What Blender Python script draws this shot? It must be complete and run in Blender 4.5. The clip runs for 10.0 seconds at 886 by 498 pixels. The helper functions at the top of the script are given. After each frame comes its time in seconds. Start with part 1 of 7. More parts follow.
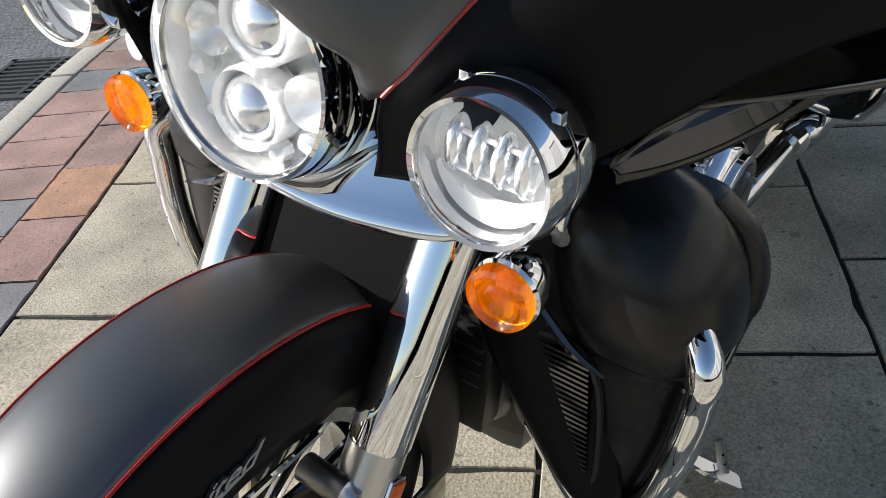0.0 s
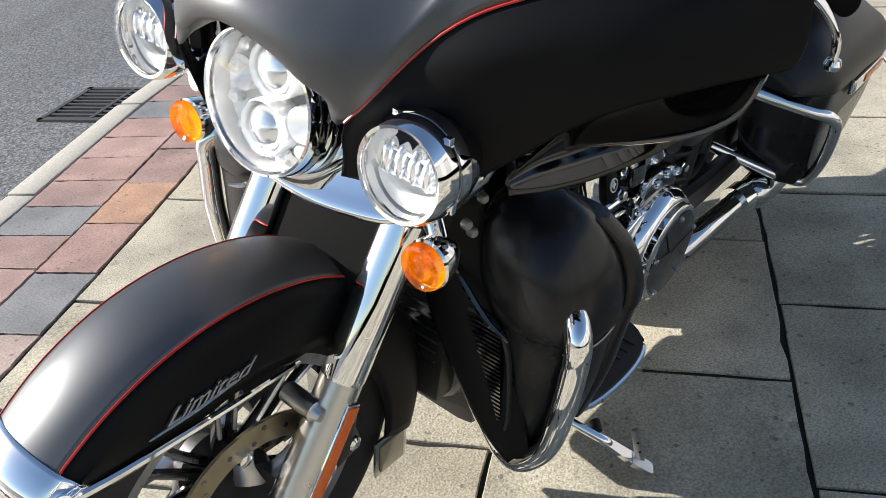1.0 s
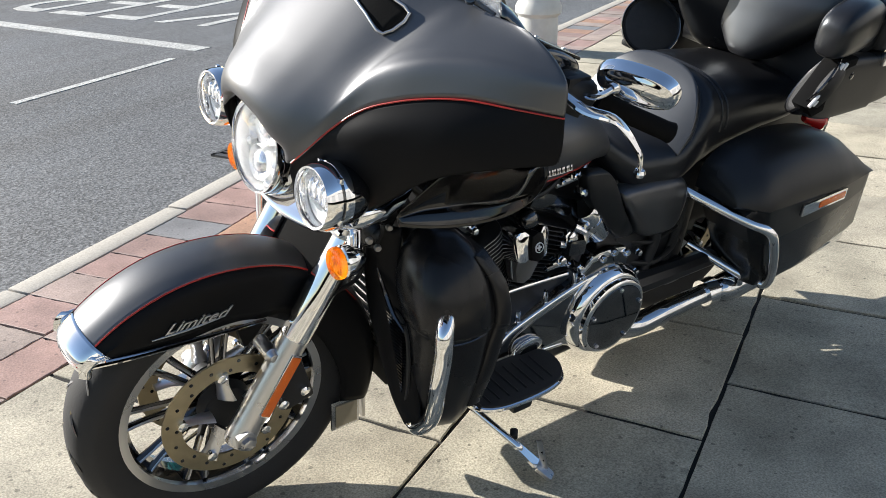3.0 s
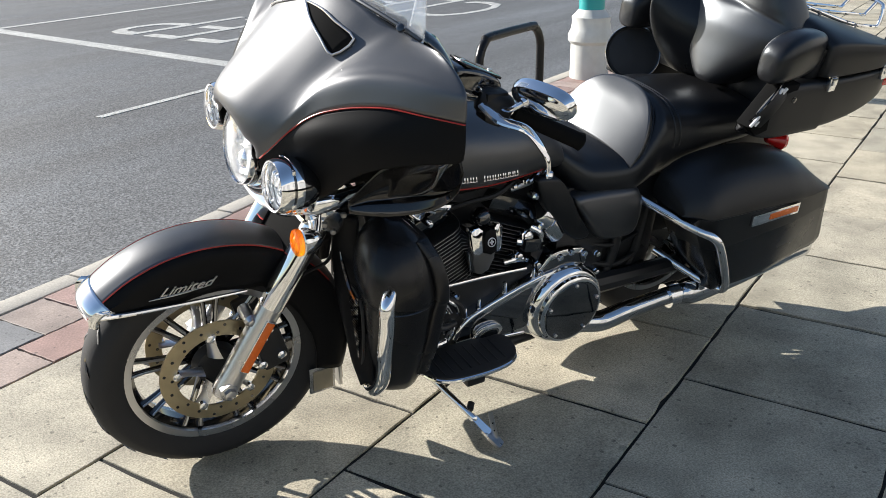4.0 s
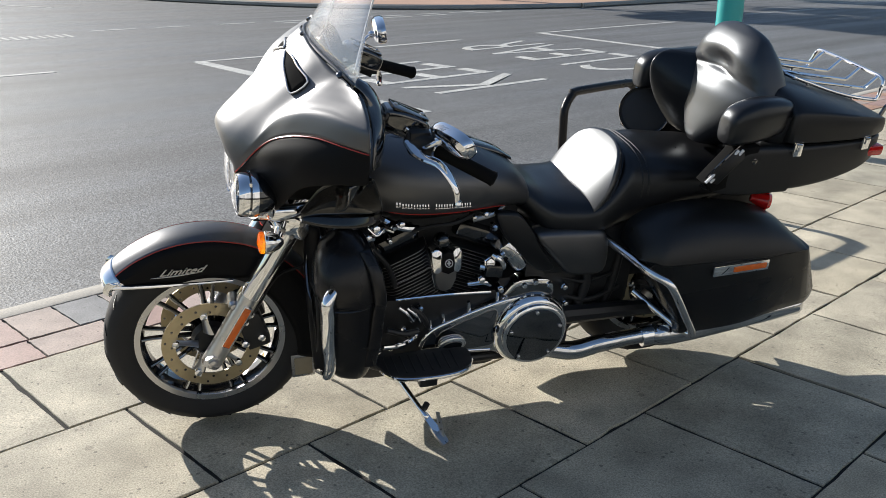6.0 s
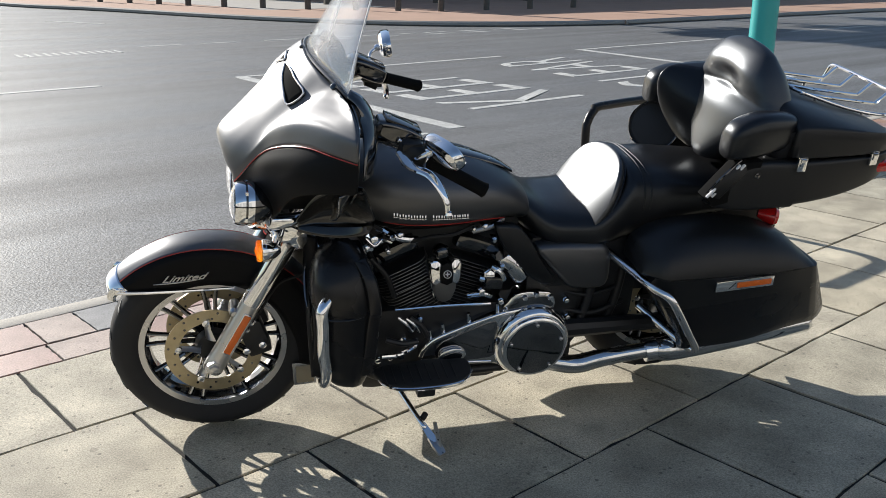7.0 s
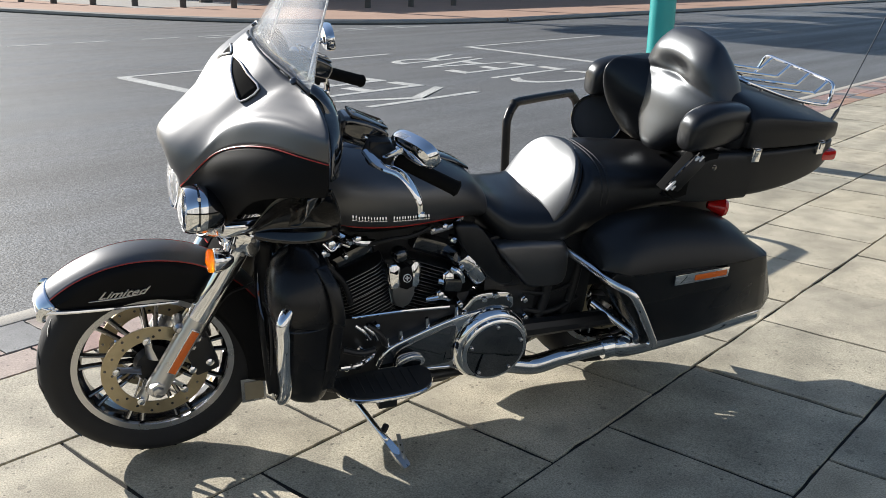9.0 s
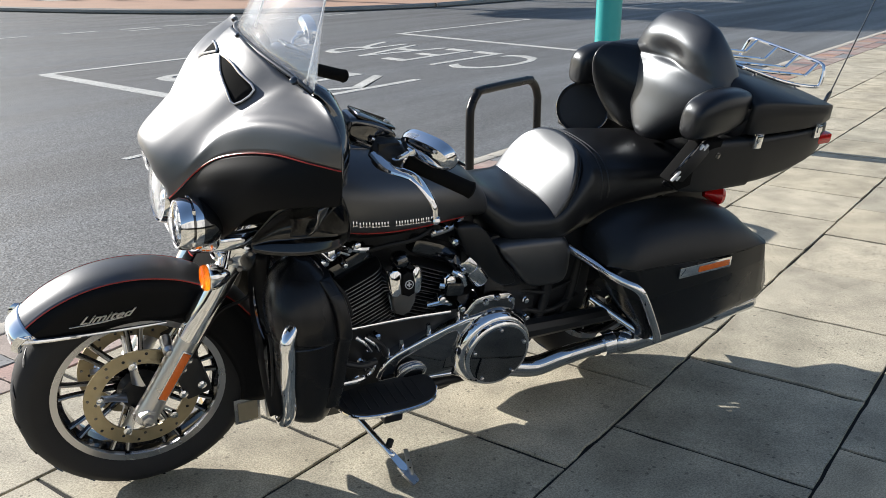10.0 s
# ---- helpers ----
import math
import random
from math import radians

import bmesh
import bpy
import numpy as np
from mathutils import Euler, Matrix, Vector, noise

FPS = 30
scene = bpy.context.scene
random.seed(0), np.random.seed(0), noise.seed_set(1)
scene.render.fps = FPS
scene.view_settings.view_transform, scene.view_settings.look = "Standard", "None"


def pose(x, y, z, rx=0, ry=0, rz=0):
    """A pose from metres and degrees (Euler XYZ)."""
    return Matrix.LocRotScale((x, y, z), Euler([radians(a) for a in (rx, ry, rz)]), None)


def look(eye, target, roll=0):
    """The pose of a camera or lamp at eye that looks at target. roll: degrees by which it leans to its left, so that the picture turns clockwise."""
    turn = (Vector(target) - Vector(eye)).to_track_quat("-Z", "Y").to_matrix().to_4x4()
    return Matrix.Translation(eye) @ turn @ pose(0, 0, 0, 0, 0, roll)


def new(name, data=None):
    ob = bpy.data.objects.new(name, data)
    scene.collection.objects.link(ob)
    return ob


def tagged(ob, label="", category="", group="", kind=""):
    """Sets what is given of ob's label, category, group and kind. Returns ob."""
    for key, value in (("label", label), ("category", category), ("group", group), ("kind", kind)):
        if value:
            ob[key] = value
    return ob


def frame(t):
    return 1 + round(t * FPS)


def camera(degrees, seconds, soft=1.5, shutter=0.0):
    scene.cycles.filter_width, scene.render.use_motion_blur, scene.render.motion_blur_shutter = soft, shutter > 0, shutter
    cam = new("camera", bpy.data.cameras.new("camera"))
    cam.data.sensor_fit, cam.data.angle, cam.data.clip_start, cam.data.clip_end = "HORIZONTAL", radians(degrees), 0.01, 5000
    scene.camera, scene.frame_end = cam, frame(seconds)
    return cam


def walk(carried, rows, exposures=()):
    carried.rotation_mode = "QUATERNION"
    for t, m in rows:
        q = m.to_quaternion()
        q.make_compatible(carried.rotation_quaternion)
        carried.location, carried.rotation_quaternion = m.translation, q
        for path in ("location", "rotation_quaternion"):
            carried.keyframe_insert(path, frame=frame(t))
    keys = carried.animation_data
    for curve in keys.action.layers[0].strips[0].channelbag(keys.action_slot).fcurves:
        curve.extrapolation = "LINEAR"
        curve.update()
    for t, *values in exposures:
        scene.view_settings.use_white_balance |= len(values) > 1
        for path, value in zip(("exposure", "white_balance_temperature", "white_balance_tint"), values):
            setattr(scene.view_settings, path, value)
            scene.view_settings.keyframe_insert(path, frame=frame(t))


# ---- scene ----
cam = camera(52.0, 10.0, 0.6)
PATH = [
    (0, (-0.369, -0.577, 1.135), (0.969, 0.464, 0.072), -7.4),
    (0.5, (-0.466, -0.729, 1.195), (0.856, 0.379, 0.182), -6.2),
    (1, (-0.568, -0.873, 1.237), (0.767, 0.27, 0.283), -4.4),
    (1.5, (-0.541, -1.001, 1.244), (0.659, 0.32, 0.341), -3.9),
    (2, (-0.557, -1.178, 1.29), (0.581, 0.231, 0.442), -1.2),
    (2.5, (-0.649, -1.378, 1.318), (0.499, 0.047, 0.511), -0.4),
    (2.7, (-0.652, -1.456, 1.345), (0.496, -0.024, 0.549), -0.3),
    (3.8, (-0.591, -1.958, 1.414), (0.387, -0.371, 0.69), -0.6),
    (4, (-0.582, -2.043, 1.423), (0.389, -0.45, 0.701), -0.5),
    (4.5, (-0.471, -2.262, 1.443), (0.423, -0.616, 0.74), -0.4),
    (5, (-0.369, -2.451, 1.474), (0.414, -0.74, 0.798), 0.5),
    (5.2, (-0.382, -2.483, 1.476), (0.399, -0.76, 0.825), 0.9),
    (6.3, (-0.061, -2.722, 1.481), (0.484, -0.9, 0.861), 0.8),
    (6.5, (-0.043, -2.73, 1.48), (0.492, -0.902, 0.869), 0.9),
    (7, (-0.016, -2.74, 1.474), (0.492, -0.899, 0.881), 0.7),
    (7.5, (0.002, -2.731, 1.479), (0.512, -0.89, 0.887), 0.7),
    (8, (-0.003, -2.709, 1.47), (0.522, -0.872, 0.881), 1.0),
    (8.5, (-0.061, -2.654, 1.456), (0.481, -0.821, 0.869), 1.2),
    (9, (-0.191, -2.545, 1.441), (0.559, -0.788, 0.849), 1.0),
    (9.5, (-0.294, -2.456, 1.441), (0.536, -0.738, 0.839), -0.4),
    (10, (-0.312, -2.323, 1.442), (0.571, -0.639, 0.823), -0.0),
]
walk(cam, [(t, look(eye, target, roll)) for t, eye, target, roll in PATH],
     exposures=[(0.0, 0.75), (0.5, 0.9), (1.0, 1.08), (2.0, 0.98), (2.5, 1.1), (4.0, 0.97), (5.5, 0.76), (7.0, 0.68), (8.5, 0.70), (9.5, 0.80), (10.0, 0.84)])

# ---- light ----
SUN_AZ, SUN_EL = -60.0, 26.0          # the way the shadows fall on the ground, the sun's height
sun_dir = Vector((-math.cos(radians(SUN_AZ)), -math.sin(radians(SUN_AZ)), math.tan(radians(SUN_EL)))).normalized()
world = bpy.data.worlds.new("sky")
scene.world = world
world.use_nodes = True
wn = world.node_tree.nodes
sky = wn.new("ShaderNodeTexSky")
sky.sky_type = "NISHITA"
sky.sun_disc = False
sky.sun_elevation = radians(SUN_EL)
sky.sun_rotation = math.atan2(sun_dir.x, sun_dir.y)
sky.dust_density, sky.ozone_density, sky.air_density = 0.7, 2.0, 1.1
world.node_tree.links.new(sky.outputs[0], wn["Background"].inputs[0])
wn["Background"].inputs[1].default_value = 0.082
sun_lamp = bpy.data.lights.new("sun", "SUN")
sun_lamp.energy, sun_lamp.angle, sun_lamp.color = 5.0, radians(0.5), (1.0, 0.957, 0.893)
sun = new("sun", sun_lamp)
sun.matrix_world = look(sun_dir * 50, (0, 0, 0))

# ---- materials ----
def mat(name, base, rough=0.5, metal=0.0, var=0.12, scale=8.0, bump=0.0, bump_scale=60.0, coat=0.0, grain=0.0, spec=0.5, rvar=0.08, tint=None):
    m = bpy.data.materials.new(name)
    m.use_nodes = True
    n, l = m.node_tree.nodes, m.node_tree.links
    b = n["Principled BSDF"]
    b.inputs["Metallic"].default_value = metal
    b.inputs["Coat Weight"].default_value = coat
    b.inputs["Coat Roughness"].default_value = 0.05
    b.inputs["Specular IOR Level"].default_value = spec
    if tint:
        b.inputs["Specular Tint"].default_value = (*tint, 1)
    co = n.new("ShaderNodeTexCoord")
    t1 = n.new("ShaderNodeTexNoise")
    t1.inputs["Scale"].default_value, t1.inputs["Detail"].default_value = scale, 5
    l.new(co.outputs["Object"], t1.inputs["Vector"])
    mix = n.new("ShaderNodeMix")
    mix.data_type = "RGBA"
    mix.inputs["A"].default_value = (*[c * (1 - var) for c in base], 1)
    mix.inputs["B"].default_value = (*[min(1, c * (1 + var)) for c in base], 1)
    l.new(t1.outputs["Fac"], mix.inputs["Factor"])
    out = mix.outputs["Result"]
    if grain:
        t2 = n.new("ShaderNodeTexNoise")
        t2.inputs["Scale"].default_value, t2.inputs["Detail"].default_value = bump_scale, 3
        l.new(co.outputs["Object"], t2.inputs["Vector"])
        r = n.new("ShaderNodeMapRange")
        r.inputs["From Min"].default_value, r.inputs["From Max"].default_value = 0.3, 0.7
        r.inputs["To Min"].default_value, r.inputs["To Max"].default_value = 1 - grain, 1 + grain
        l.new(t2.outputs["Fac"], r.inputs["Value"])
        mu = n.new("ShaderNodeVectorMath")
        mu.operation = "SCALE"
        l.new(out, mu.inputs[0])
        l.new(r.outputs["Result"], mu.inputs["Scale"])
        out = mu.outputs["Vector"]
    l.new(out, b.inputs["Base Color"])
    rr = n.new("ShaderNodeMapRange")
    rr.inputs["To Min"].default_value, rr.inputs["To Max"].default_value = max(0.02, rough - rvar), rough + rvar
    l.new(t1.outputs["Fac"], rr.inputs["Value"])
    l.new(rr.outputs["Result"], b.inputs["Roughness"])
    if bump:
        t3 = n.new("ShaderNodeTexNoise")
        t3.inputs["Scale"].default_value, t3.inputs["Detail"].default_value = bump_scale, 6
        l.new(co.outputs["Object"], t3.inputs["Vector"])
        bp = n.new("ShaderNodeBump")
        bp.inputs["Strength"].default_value, bp.inputs["Distance"].default_value = bump, 0.004
        l.new(t3.outputs["Fac"], bp.inputs["Height"])
        l.new(bp.outputs["Normal"], b.inputs["Normal"])
    return m


def piece_mat(name, ramp, rough=0.85, scale=6.0, grain=0.25, grain_scale=120.0, bump=0.4, stain=0.25):
    """A material whose pieces differ one from the other."""
    m = bpy.data.materials.new(name)
    m.use_nodes = True
    n, l = m.node_tree.nodes, m.node_tree.links
    b = n["Principled BSDF"]
    b.inputs["Roughness"].default_value = rough
    info = n.new("ShaderNodeObjectInfo")
    cr = n.new("ShaderNodeValToRGB")
    cr.color_ramp.interpolation = "CONSTANT"
    while len(cr.color_ramp.elements) < len(ramp):
        cr.color_ramp.elements.new(0.5)
    for e, (p, c) in zip(cr.color_ramp.elements, ramp):
        e.position, e.color = p, (*c, 1)
    l.new(info.outputs["Random"], cr.inputs["Fac"])
    co = n.new("ShaderNodeNewGeometry")
    t1, t2, t4 = (n.new("ShaderNodeTexNoise") for _ in range(3))
    for t, s, d in ((t1, scale, 6), (t2, grain_scale, 4), (t4, 1.3, 4)):
        t.inputs["Scale"].default_value, t.inputs["Detail"].default_value = s, d
        l.new(co.outputs["Position"], t.inputs["Vector"])
    def rng(t, a, lo=0.3, hi=0.7):
        r = n.new("ShaderNodeMapRange")
        r.inputs["From Min"].default_value, r.inputs["From Max"].default_value = lo, hi
        r.inputs["To Min"].default_value, r.inputs["To Max"].default_value = 1 - a, 1 + a * 0.6
        l.new(t.outputs["Fac"], r.inputs["Value"])
        return r.outputs["Result"]
    def times(a, c):
        k = n.new("ShaderNodeMath")
        k.operation = "MULTIPLY"
        l.new(a, k.inputs[0])
        l.new(c, k.inputs[1])
        return k.outputs[0]
    f = times(times(rng(t1, stain), rng(t2, grain)), rng(t4, stain * 0.7))
    vo = n.new("ShaderNodeTexVoronoi")
    vo.inputs["Scale"].default_value = 4.5
    l.new(co.outputs["Position"], vo.inputs["Vector"])
    sp = n.new("ShaderNodeMapRange")
    sp.inputs["From Min"].default_value, sp.inputs["From Max"].default_value = 0.055, 0.075
    sp.inputs["To Min"].default_value, sp.inputs["To Max"].default_value = 0.72, 1.0
    l.new(vo.outputs["Distance"], sp.inputs["Value"])
    f = times(f, sp.outputs["Result"])
    pits = n.new("ShaderNodeTexVoronoi")
    pits.inputs["Scale"].default_value = 48.0
    l.new(co.outputs["Position"], pits.inputs["Vector"])
    pr = n.new("ShaderNodeSeparateColor")
    l.new(pits.outputs["Color"], pr.inputs["Color"])
    pm1 = n.new("ShaderNodeMapRange")
    pm1.inputs["From Min"].default_value, pm1.inputs["From Max"].default_value = 0.72, 1.0
    pm1.inputs["To Min"].default_value, pm1.inputs["To Max"].default_value = 0.0, 0.32
    l.new(pr.outputs["Red"], pm1.inputs["Value"])
    pc = n.new("ShaderNodeMath")
    pc.operation = "LESS_THAN"
    l.new(pits.outputs["Distance"], pc.inputs[0])
    l.new(pm1.outputs["Result"], pc.inputs[1])
    pk = n.new("ShaderNodeMapRange")
    pk.inputs["To Min"].default_value, pk.inputs["To Max"].default_value = 1.0, 0.55
    l.new(pc.outputs[0], pk.inputs["Value"])
    f = times(f, pk.outputs["Result"])
    mu = n.new("ShaderNodeVectorMath")
    mu.operation = "SCALE"
    l.new(cr.outputs["Color"], mu.inputs[0])
    l.new(f, mu.inputs["Scale"])
    l.new(mu.outputs["Vector"], b.inputs["Base Color"])
    bp = n.new("ShaderNodeBump")
    bp.inputs["Strength"].default_value, bp.inputs["Distance"].default_value = bump, 0.003
    l.new(t2.outputs["Fac"], bp.inputs["Height"])
    l.new(bp.outputs["Normal"], b.inputs["Normal"])
    return m


def glass_mat(name, color, rough=0.02, ior=1.45):
    m = bpy.data.materials.new(name)
    m.use_nodes = True
    b = m.node_tree.nodes["Principled BSDF"]
    b.inputs["Base Color"].default_value = (*color, 1)
    b.inputs["Transmission Weight"].default_value = 1.0
    b.inputs["Roughness"].default_value = rough
    b.inputs["IOR"].default_value = ior
    return m


GREY_PAINT = mat("satin_grey_paint", (0.118, 0.12, 0.125), 0.415, 0.85, 0.05, 5, bump=0.004, bump_scale=900, grain=0.06)
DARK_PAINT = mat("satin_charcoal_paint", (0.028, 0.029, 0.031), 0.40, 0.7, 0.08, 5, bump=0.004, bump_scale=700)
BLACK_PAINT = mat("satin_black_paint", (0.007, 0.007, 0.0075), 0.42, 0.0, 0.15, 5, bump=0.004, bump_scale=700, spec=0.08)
LIP_BLACK = mat("gloss_black_lip", (0.004, 0.004, 0.005), 0.07, 0.0, 0.15, 5, spec=0.5, coat=0.3)
LIP_BLACK.node_tree.nodes["Principled BSDF"].inputs["Coat IOR"].default_value = 1.5
MATTE_BLACK = mat("matte_black_finish", (0.008, 0.008, 0.008), 0.9, 0.0, 0.2, 10, bump=0.1, bump_scale=200, spec=0.05)
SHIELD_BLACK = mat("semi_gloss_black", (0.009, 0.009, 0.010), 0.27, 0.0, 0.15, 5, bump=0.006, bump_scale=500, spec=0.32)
GLOSS_BLACK = mat("gloss_black", (0.006, 0.006, 0.007), 0.08, 0.0, 0.2, 5, coat=0.9)
GLOSS_BLACK.node_tree.nodes["Principled BSDF"].inputs["Coat IOR"].default_value = 1.75
BLACK_PLASTIC = mat("black_plastic", (0.012, 0.012, 0.0125), 0.5, 0.0, 0.2, 12, bump=0.05, bump_scale=500, spec=0.35)
ENGINE_BLACK = mat("engine_black", (0.017, 0.017, 0.018), 0.42, 0.2, 0.25, 20, bump=0.05, bump_scale=300)
CHROME = mat("chrome", (0.84, 0.85, 0.87), 0.03, 1.0, 0.03, 6, rvar=0.012)
CASE_CHROME = mat("polished_case", (0.66, 0.67, 0.685), 0.045, 1.0, 0.05, 6, rvar=0.02)
# Darkened chrome; on the cover flats it paints in the shaded ground's reflection.
DARK_CHROME = mat("darkened_chrome", (0.22, 0.222, 0.228), 0.05, 1.0, 0.05, 6, rvar=0.03)
BRUSHED = mat("brushed_metal", (0.55, 0.55, 0.56), 0.28, 1.0, 0.12, 10)
DISC_METAL = mat("brake_disc_metal", (0.46, 0.39, 0.26), 0.40, 1.0, 0.2, 30, bump=0.05, bump_scale=250)
RUBBER = mat("tyre_rubber", (0.010, 0.010, 0.011), 0.75, 0.0, 0.25, 18, bump=0.15, bump_scale=220)
# The tint puts cool sky reflection into the sheen of both leathers.
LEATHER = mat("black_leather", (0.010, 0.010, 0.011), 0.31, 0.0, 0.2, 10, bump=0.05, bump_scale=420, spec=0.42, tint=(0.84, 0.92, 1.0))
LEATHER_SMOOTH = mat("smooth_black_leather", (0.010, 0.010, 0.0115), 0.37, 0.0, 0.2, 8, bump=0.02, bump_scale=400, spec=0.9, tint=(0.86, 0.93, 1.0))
RED_LINE = mat("red_pinstripe", (0.35, 0.02, 0.015), 0.3)
def amber_mat():
    """Clear amber plastic over a silver bowl."""
    m = bpy.data.materials.new("amber_lens")
    m.use_nodes = True
    n, l = m.node_tree.nodes, m.node_tree.links
    tr, gl, df, m1, m2 = (n.new("ShaderNode" + k) for k in ("BsdfTransparent", "BsdfGlossy", "BsdfTranslucent", "MixShader", "MixShader"))
    tr.inputs["Color"].default_value = (1.0, 0.46, 0.02, 1)
    gl.inputs["Roughness"].default_value = 0.06
    df.inputs["Color"].default_value = (1.0, 0.34, 0.006, 1)
    t, b, co = n.new("ShaderNodeTexVoronoi"), n.new("ShaderNodeBump"), n.new("ShaderNodeTexCoord")
    t.inputs["Scale"].default_value = 95
    b.inputs["Strength"].default_value, b.inputs["Distance"].default_value = 0.5, 0.003
    l.new(co.outputs["Object"], t.inputs["Vector"])
    l.new(t.outputs["Distance"], b.inputs["Height"])
    for q in (gl, df):
        l.new(b.outputs["Normal"], q.inputs["Normal"])
    m1.inputs[0].default_value = 0.30
    l.new(tr.outputs[0], m1.inputs[1])
    l.new(df.outputs[0], m1.inputs[2])
    m2.inputs[0].default_value = 0.07
    l.new(m1.outputs[0], m2.inputs[1])
    l.new(gl.outputs[0], m2.inputs[2])
    l.new(m2.outputs[0], n["Material Output"].inputs["Surface"])
    return m
AMBER = amber_mat()
AMBER_BOWL = mat("faceted_silver_bowl", (0.9, 0.9, 0.9), 0.12, 1.0, 0.05, 30, bump=1.0, bump_scale=120)
ORANGE_REFLECTOR = mat("orange_reflector", (0.72, 0.14, 0.012), 0.25, 0.0, 0.1, 90, bump=0.2, bump_scale=500, coat=0.4)
RED_LENS = mat("red_lens", (0.5, 0.012, 0.012), 0.15, 0.0, 0.1, 40, coat=0.5)
SMOKE_LENS = mat("smoked_reflector", (0.26, 0.22, 0.15), 0.18, 0.0, 0.1, 40, coat=0.5)
LAMP_WHITE = mat("lamp_white", (0.85, 0.86, 0.87), 0.3, 0.0, 0.05, 30, bump=0.1, bump_scale=70)
LAMP_BOWL = mat("lamp_reflector", (0.80, 0.805, 0.81), 0.16, 0.55, 0.06, 30, bump=0.8, bump_scale=38)
# Paler, less metallic bowl puts bright chrome reflections into its colour.
FOG_BOWL = mat("pale_reflector", (0.82, 0.825, 0.83), 0.4, 0.1, 0.08, 30, bump=0.5, bump_scale=60)
PROJECTOR = mat("projector_lens", (0.78, 0.80, 0.83), 0.12, 0.85, 0.1, 30, bump=0.35, bump_scale=42)
GREY_METAL = mat("dull_grey_metal", (0.22, 0.215, 0.21), 0.38, 0.8, 0.2, 14, bump=0.05, bump_scale=200)
GRILLE = mat("speaker_mesh", (0.02, 0.02, 0.021), 0.6, 0.0, 0.2, 300, bump=0.4, bump_scale=900)
# A weaker tint colours this panel's sheen with cool sky reflection too.
PANEL_LEATHER = mat("polished_leather_panel", (0.03, 0.03, 0.031), 0.32, 0.0, 0.15, 8, bump=0.02, bump_scale=300, spec=1.0, rvar=0.04, tint=(0.9, 0.95, 1.0))
GLASS = glass_mat("clear_glass", (1, 1, 1), 0.0, 1.22)
def screen_mat():
    m = bpy.data.materials.new("windshield_glass")
    m.use_nodes = True
    n, l = m.node_tree.nodes, m.node_tree.links
    tr, gl, df, m1, m2 = (n.new("ShaderNode" + k) for k in ("BsdfTransparent", "BsdfGlossy", "BsdfDiffuse", "MixShader", "MixShader"))
    tr.inputs["Color"].default_value = (0.95, 0.96, 0.97, 1)
    gl.inputs["Roughness"].default_value = 0.03
    df.inputs["Color"].default_value = (0.8, 0.8, 0.8, 1)
    m1.inputs[0].default_value = 0.14
    l.new(tr.outputs[0], m1.inputs[1])
    l.new(gl.outputs[0], m1.inputs[2])
    # Diffuse white paints pale haze and reflection into the clear screen.
    m2.inputs[0].default_value = 0.13
    l.new(m1.outputs[0], m2.inputs[1])
    l.new(df.outputs[0], m2.inputs[2])
    l.new(m2.outputs[0], n["Material Output"].inputs["Surface"])
    return m
SCREEN_GLASS = screen_mat()
MIRROR = mat("mirror_glass", (0.9, 0.9, 0.9), 0.02, 1.0, 0.0, 2, rvar=0.0)
WHITE_BADGE = mat("white_print", (0.75, 0.75, 0.75), 0.5)
TEAL = mat("teal_paint", (0.02, 0.33, 0.33), 0.35, 0.0, 0.1, 4, bump=0.03, bump_scale=60)
DIRTY_WHITE = mat("weathered_white_paint", (0.55, 0.55, 0.52), 0.6, 0.0, 0.25, 9, bump=0.2, bump_scale=60)
STAND_BLACK = mat("coated_black_steel", (0.010, 0.010, 0.011), 0.30, 0.0, 0.2, 10, bump=0.04, bump_scale=200, spec=0.25)
IRON = mat("cast_iron", (0.08, 0.08, 0.08), 0.6, 0.6, 0.3, 30, bump=0.3, bump_scale=160)
LINE_PAINT = mat("road_paint", (0.42, 0.42, 0.40), 0.7, 0.0, 0.35, 5, bump=0.3, bump_scale=60, grain=0.5)
JOINT = mat("dark_joint", (0.014, 0.013, 0.011), 0.95, 0.0, 0.35, 20, bump=0.6, bump_scale=120)
KERB = mat("kerb_concrete", (0.40, 0.37, 0.32), 0.85, 0.0, 0.15, 6, bump=0.3, bump_scale=140, grain=0.15)
FLAG = piece_mat("paving_flag", [(0.0, (0.48, 0.425, 0.315)), (0.2, (0.43, 0.385, 0.29)), (0.4, (0.51, 0.455, 0.345)), (0.6, (0.46, 0.415, 0.32)), (0.8, (0.41, 0.375, 0.29))], 0.8, 5.0, 0.44, 190.0, 0.5, 0.30)
PAVERS = {k: piece_mat("paver_" + k, [(0.0, a), (0.35, b), (0.7, c)], 0.55, 6.0, 0.28, 140.0, 0.3, 0.28) for k, a, b, c in (
    ("red", (0.37, 0.235, 0.195), (0.34, 0.225, 0.19), (0.40, 0.26, 0.22)),
    ("orange", (0.43, 0.25, 0.16), (0.41, 0.25, 0.17), (0.45, 0.265, 0.175)),
    ("grey", (0.22, 0.217, 0.215), (0.24, 0.233, 0.23), (0.20, 0.20, 0.203)),
    ("brown", (0.39, 0.30, 0.25), (0.36, 0.285, 0.24), (0.41, 0.31, 0.265)))}
FAR_PAVING = mat("far_red_paving", (0.36, 0.225, 0.16), 0.85, 0.0, 0.2, 0.8, bump=0.2, bump_scale=30, grain=0.12)
CONCRETE = mat("grey_concrete", (0.33, 0.31, 0.28), 0.85, 0.0, 0.18, 2, bump=0.3, bump_scale=60, grain=0.1)
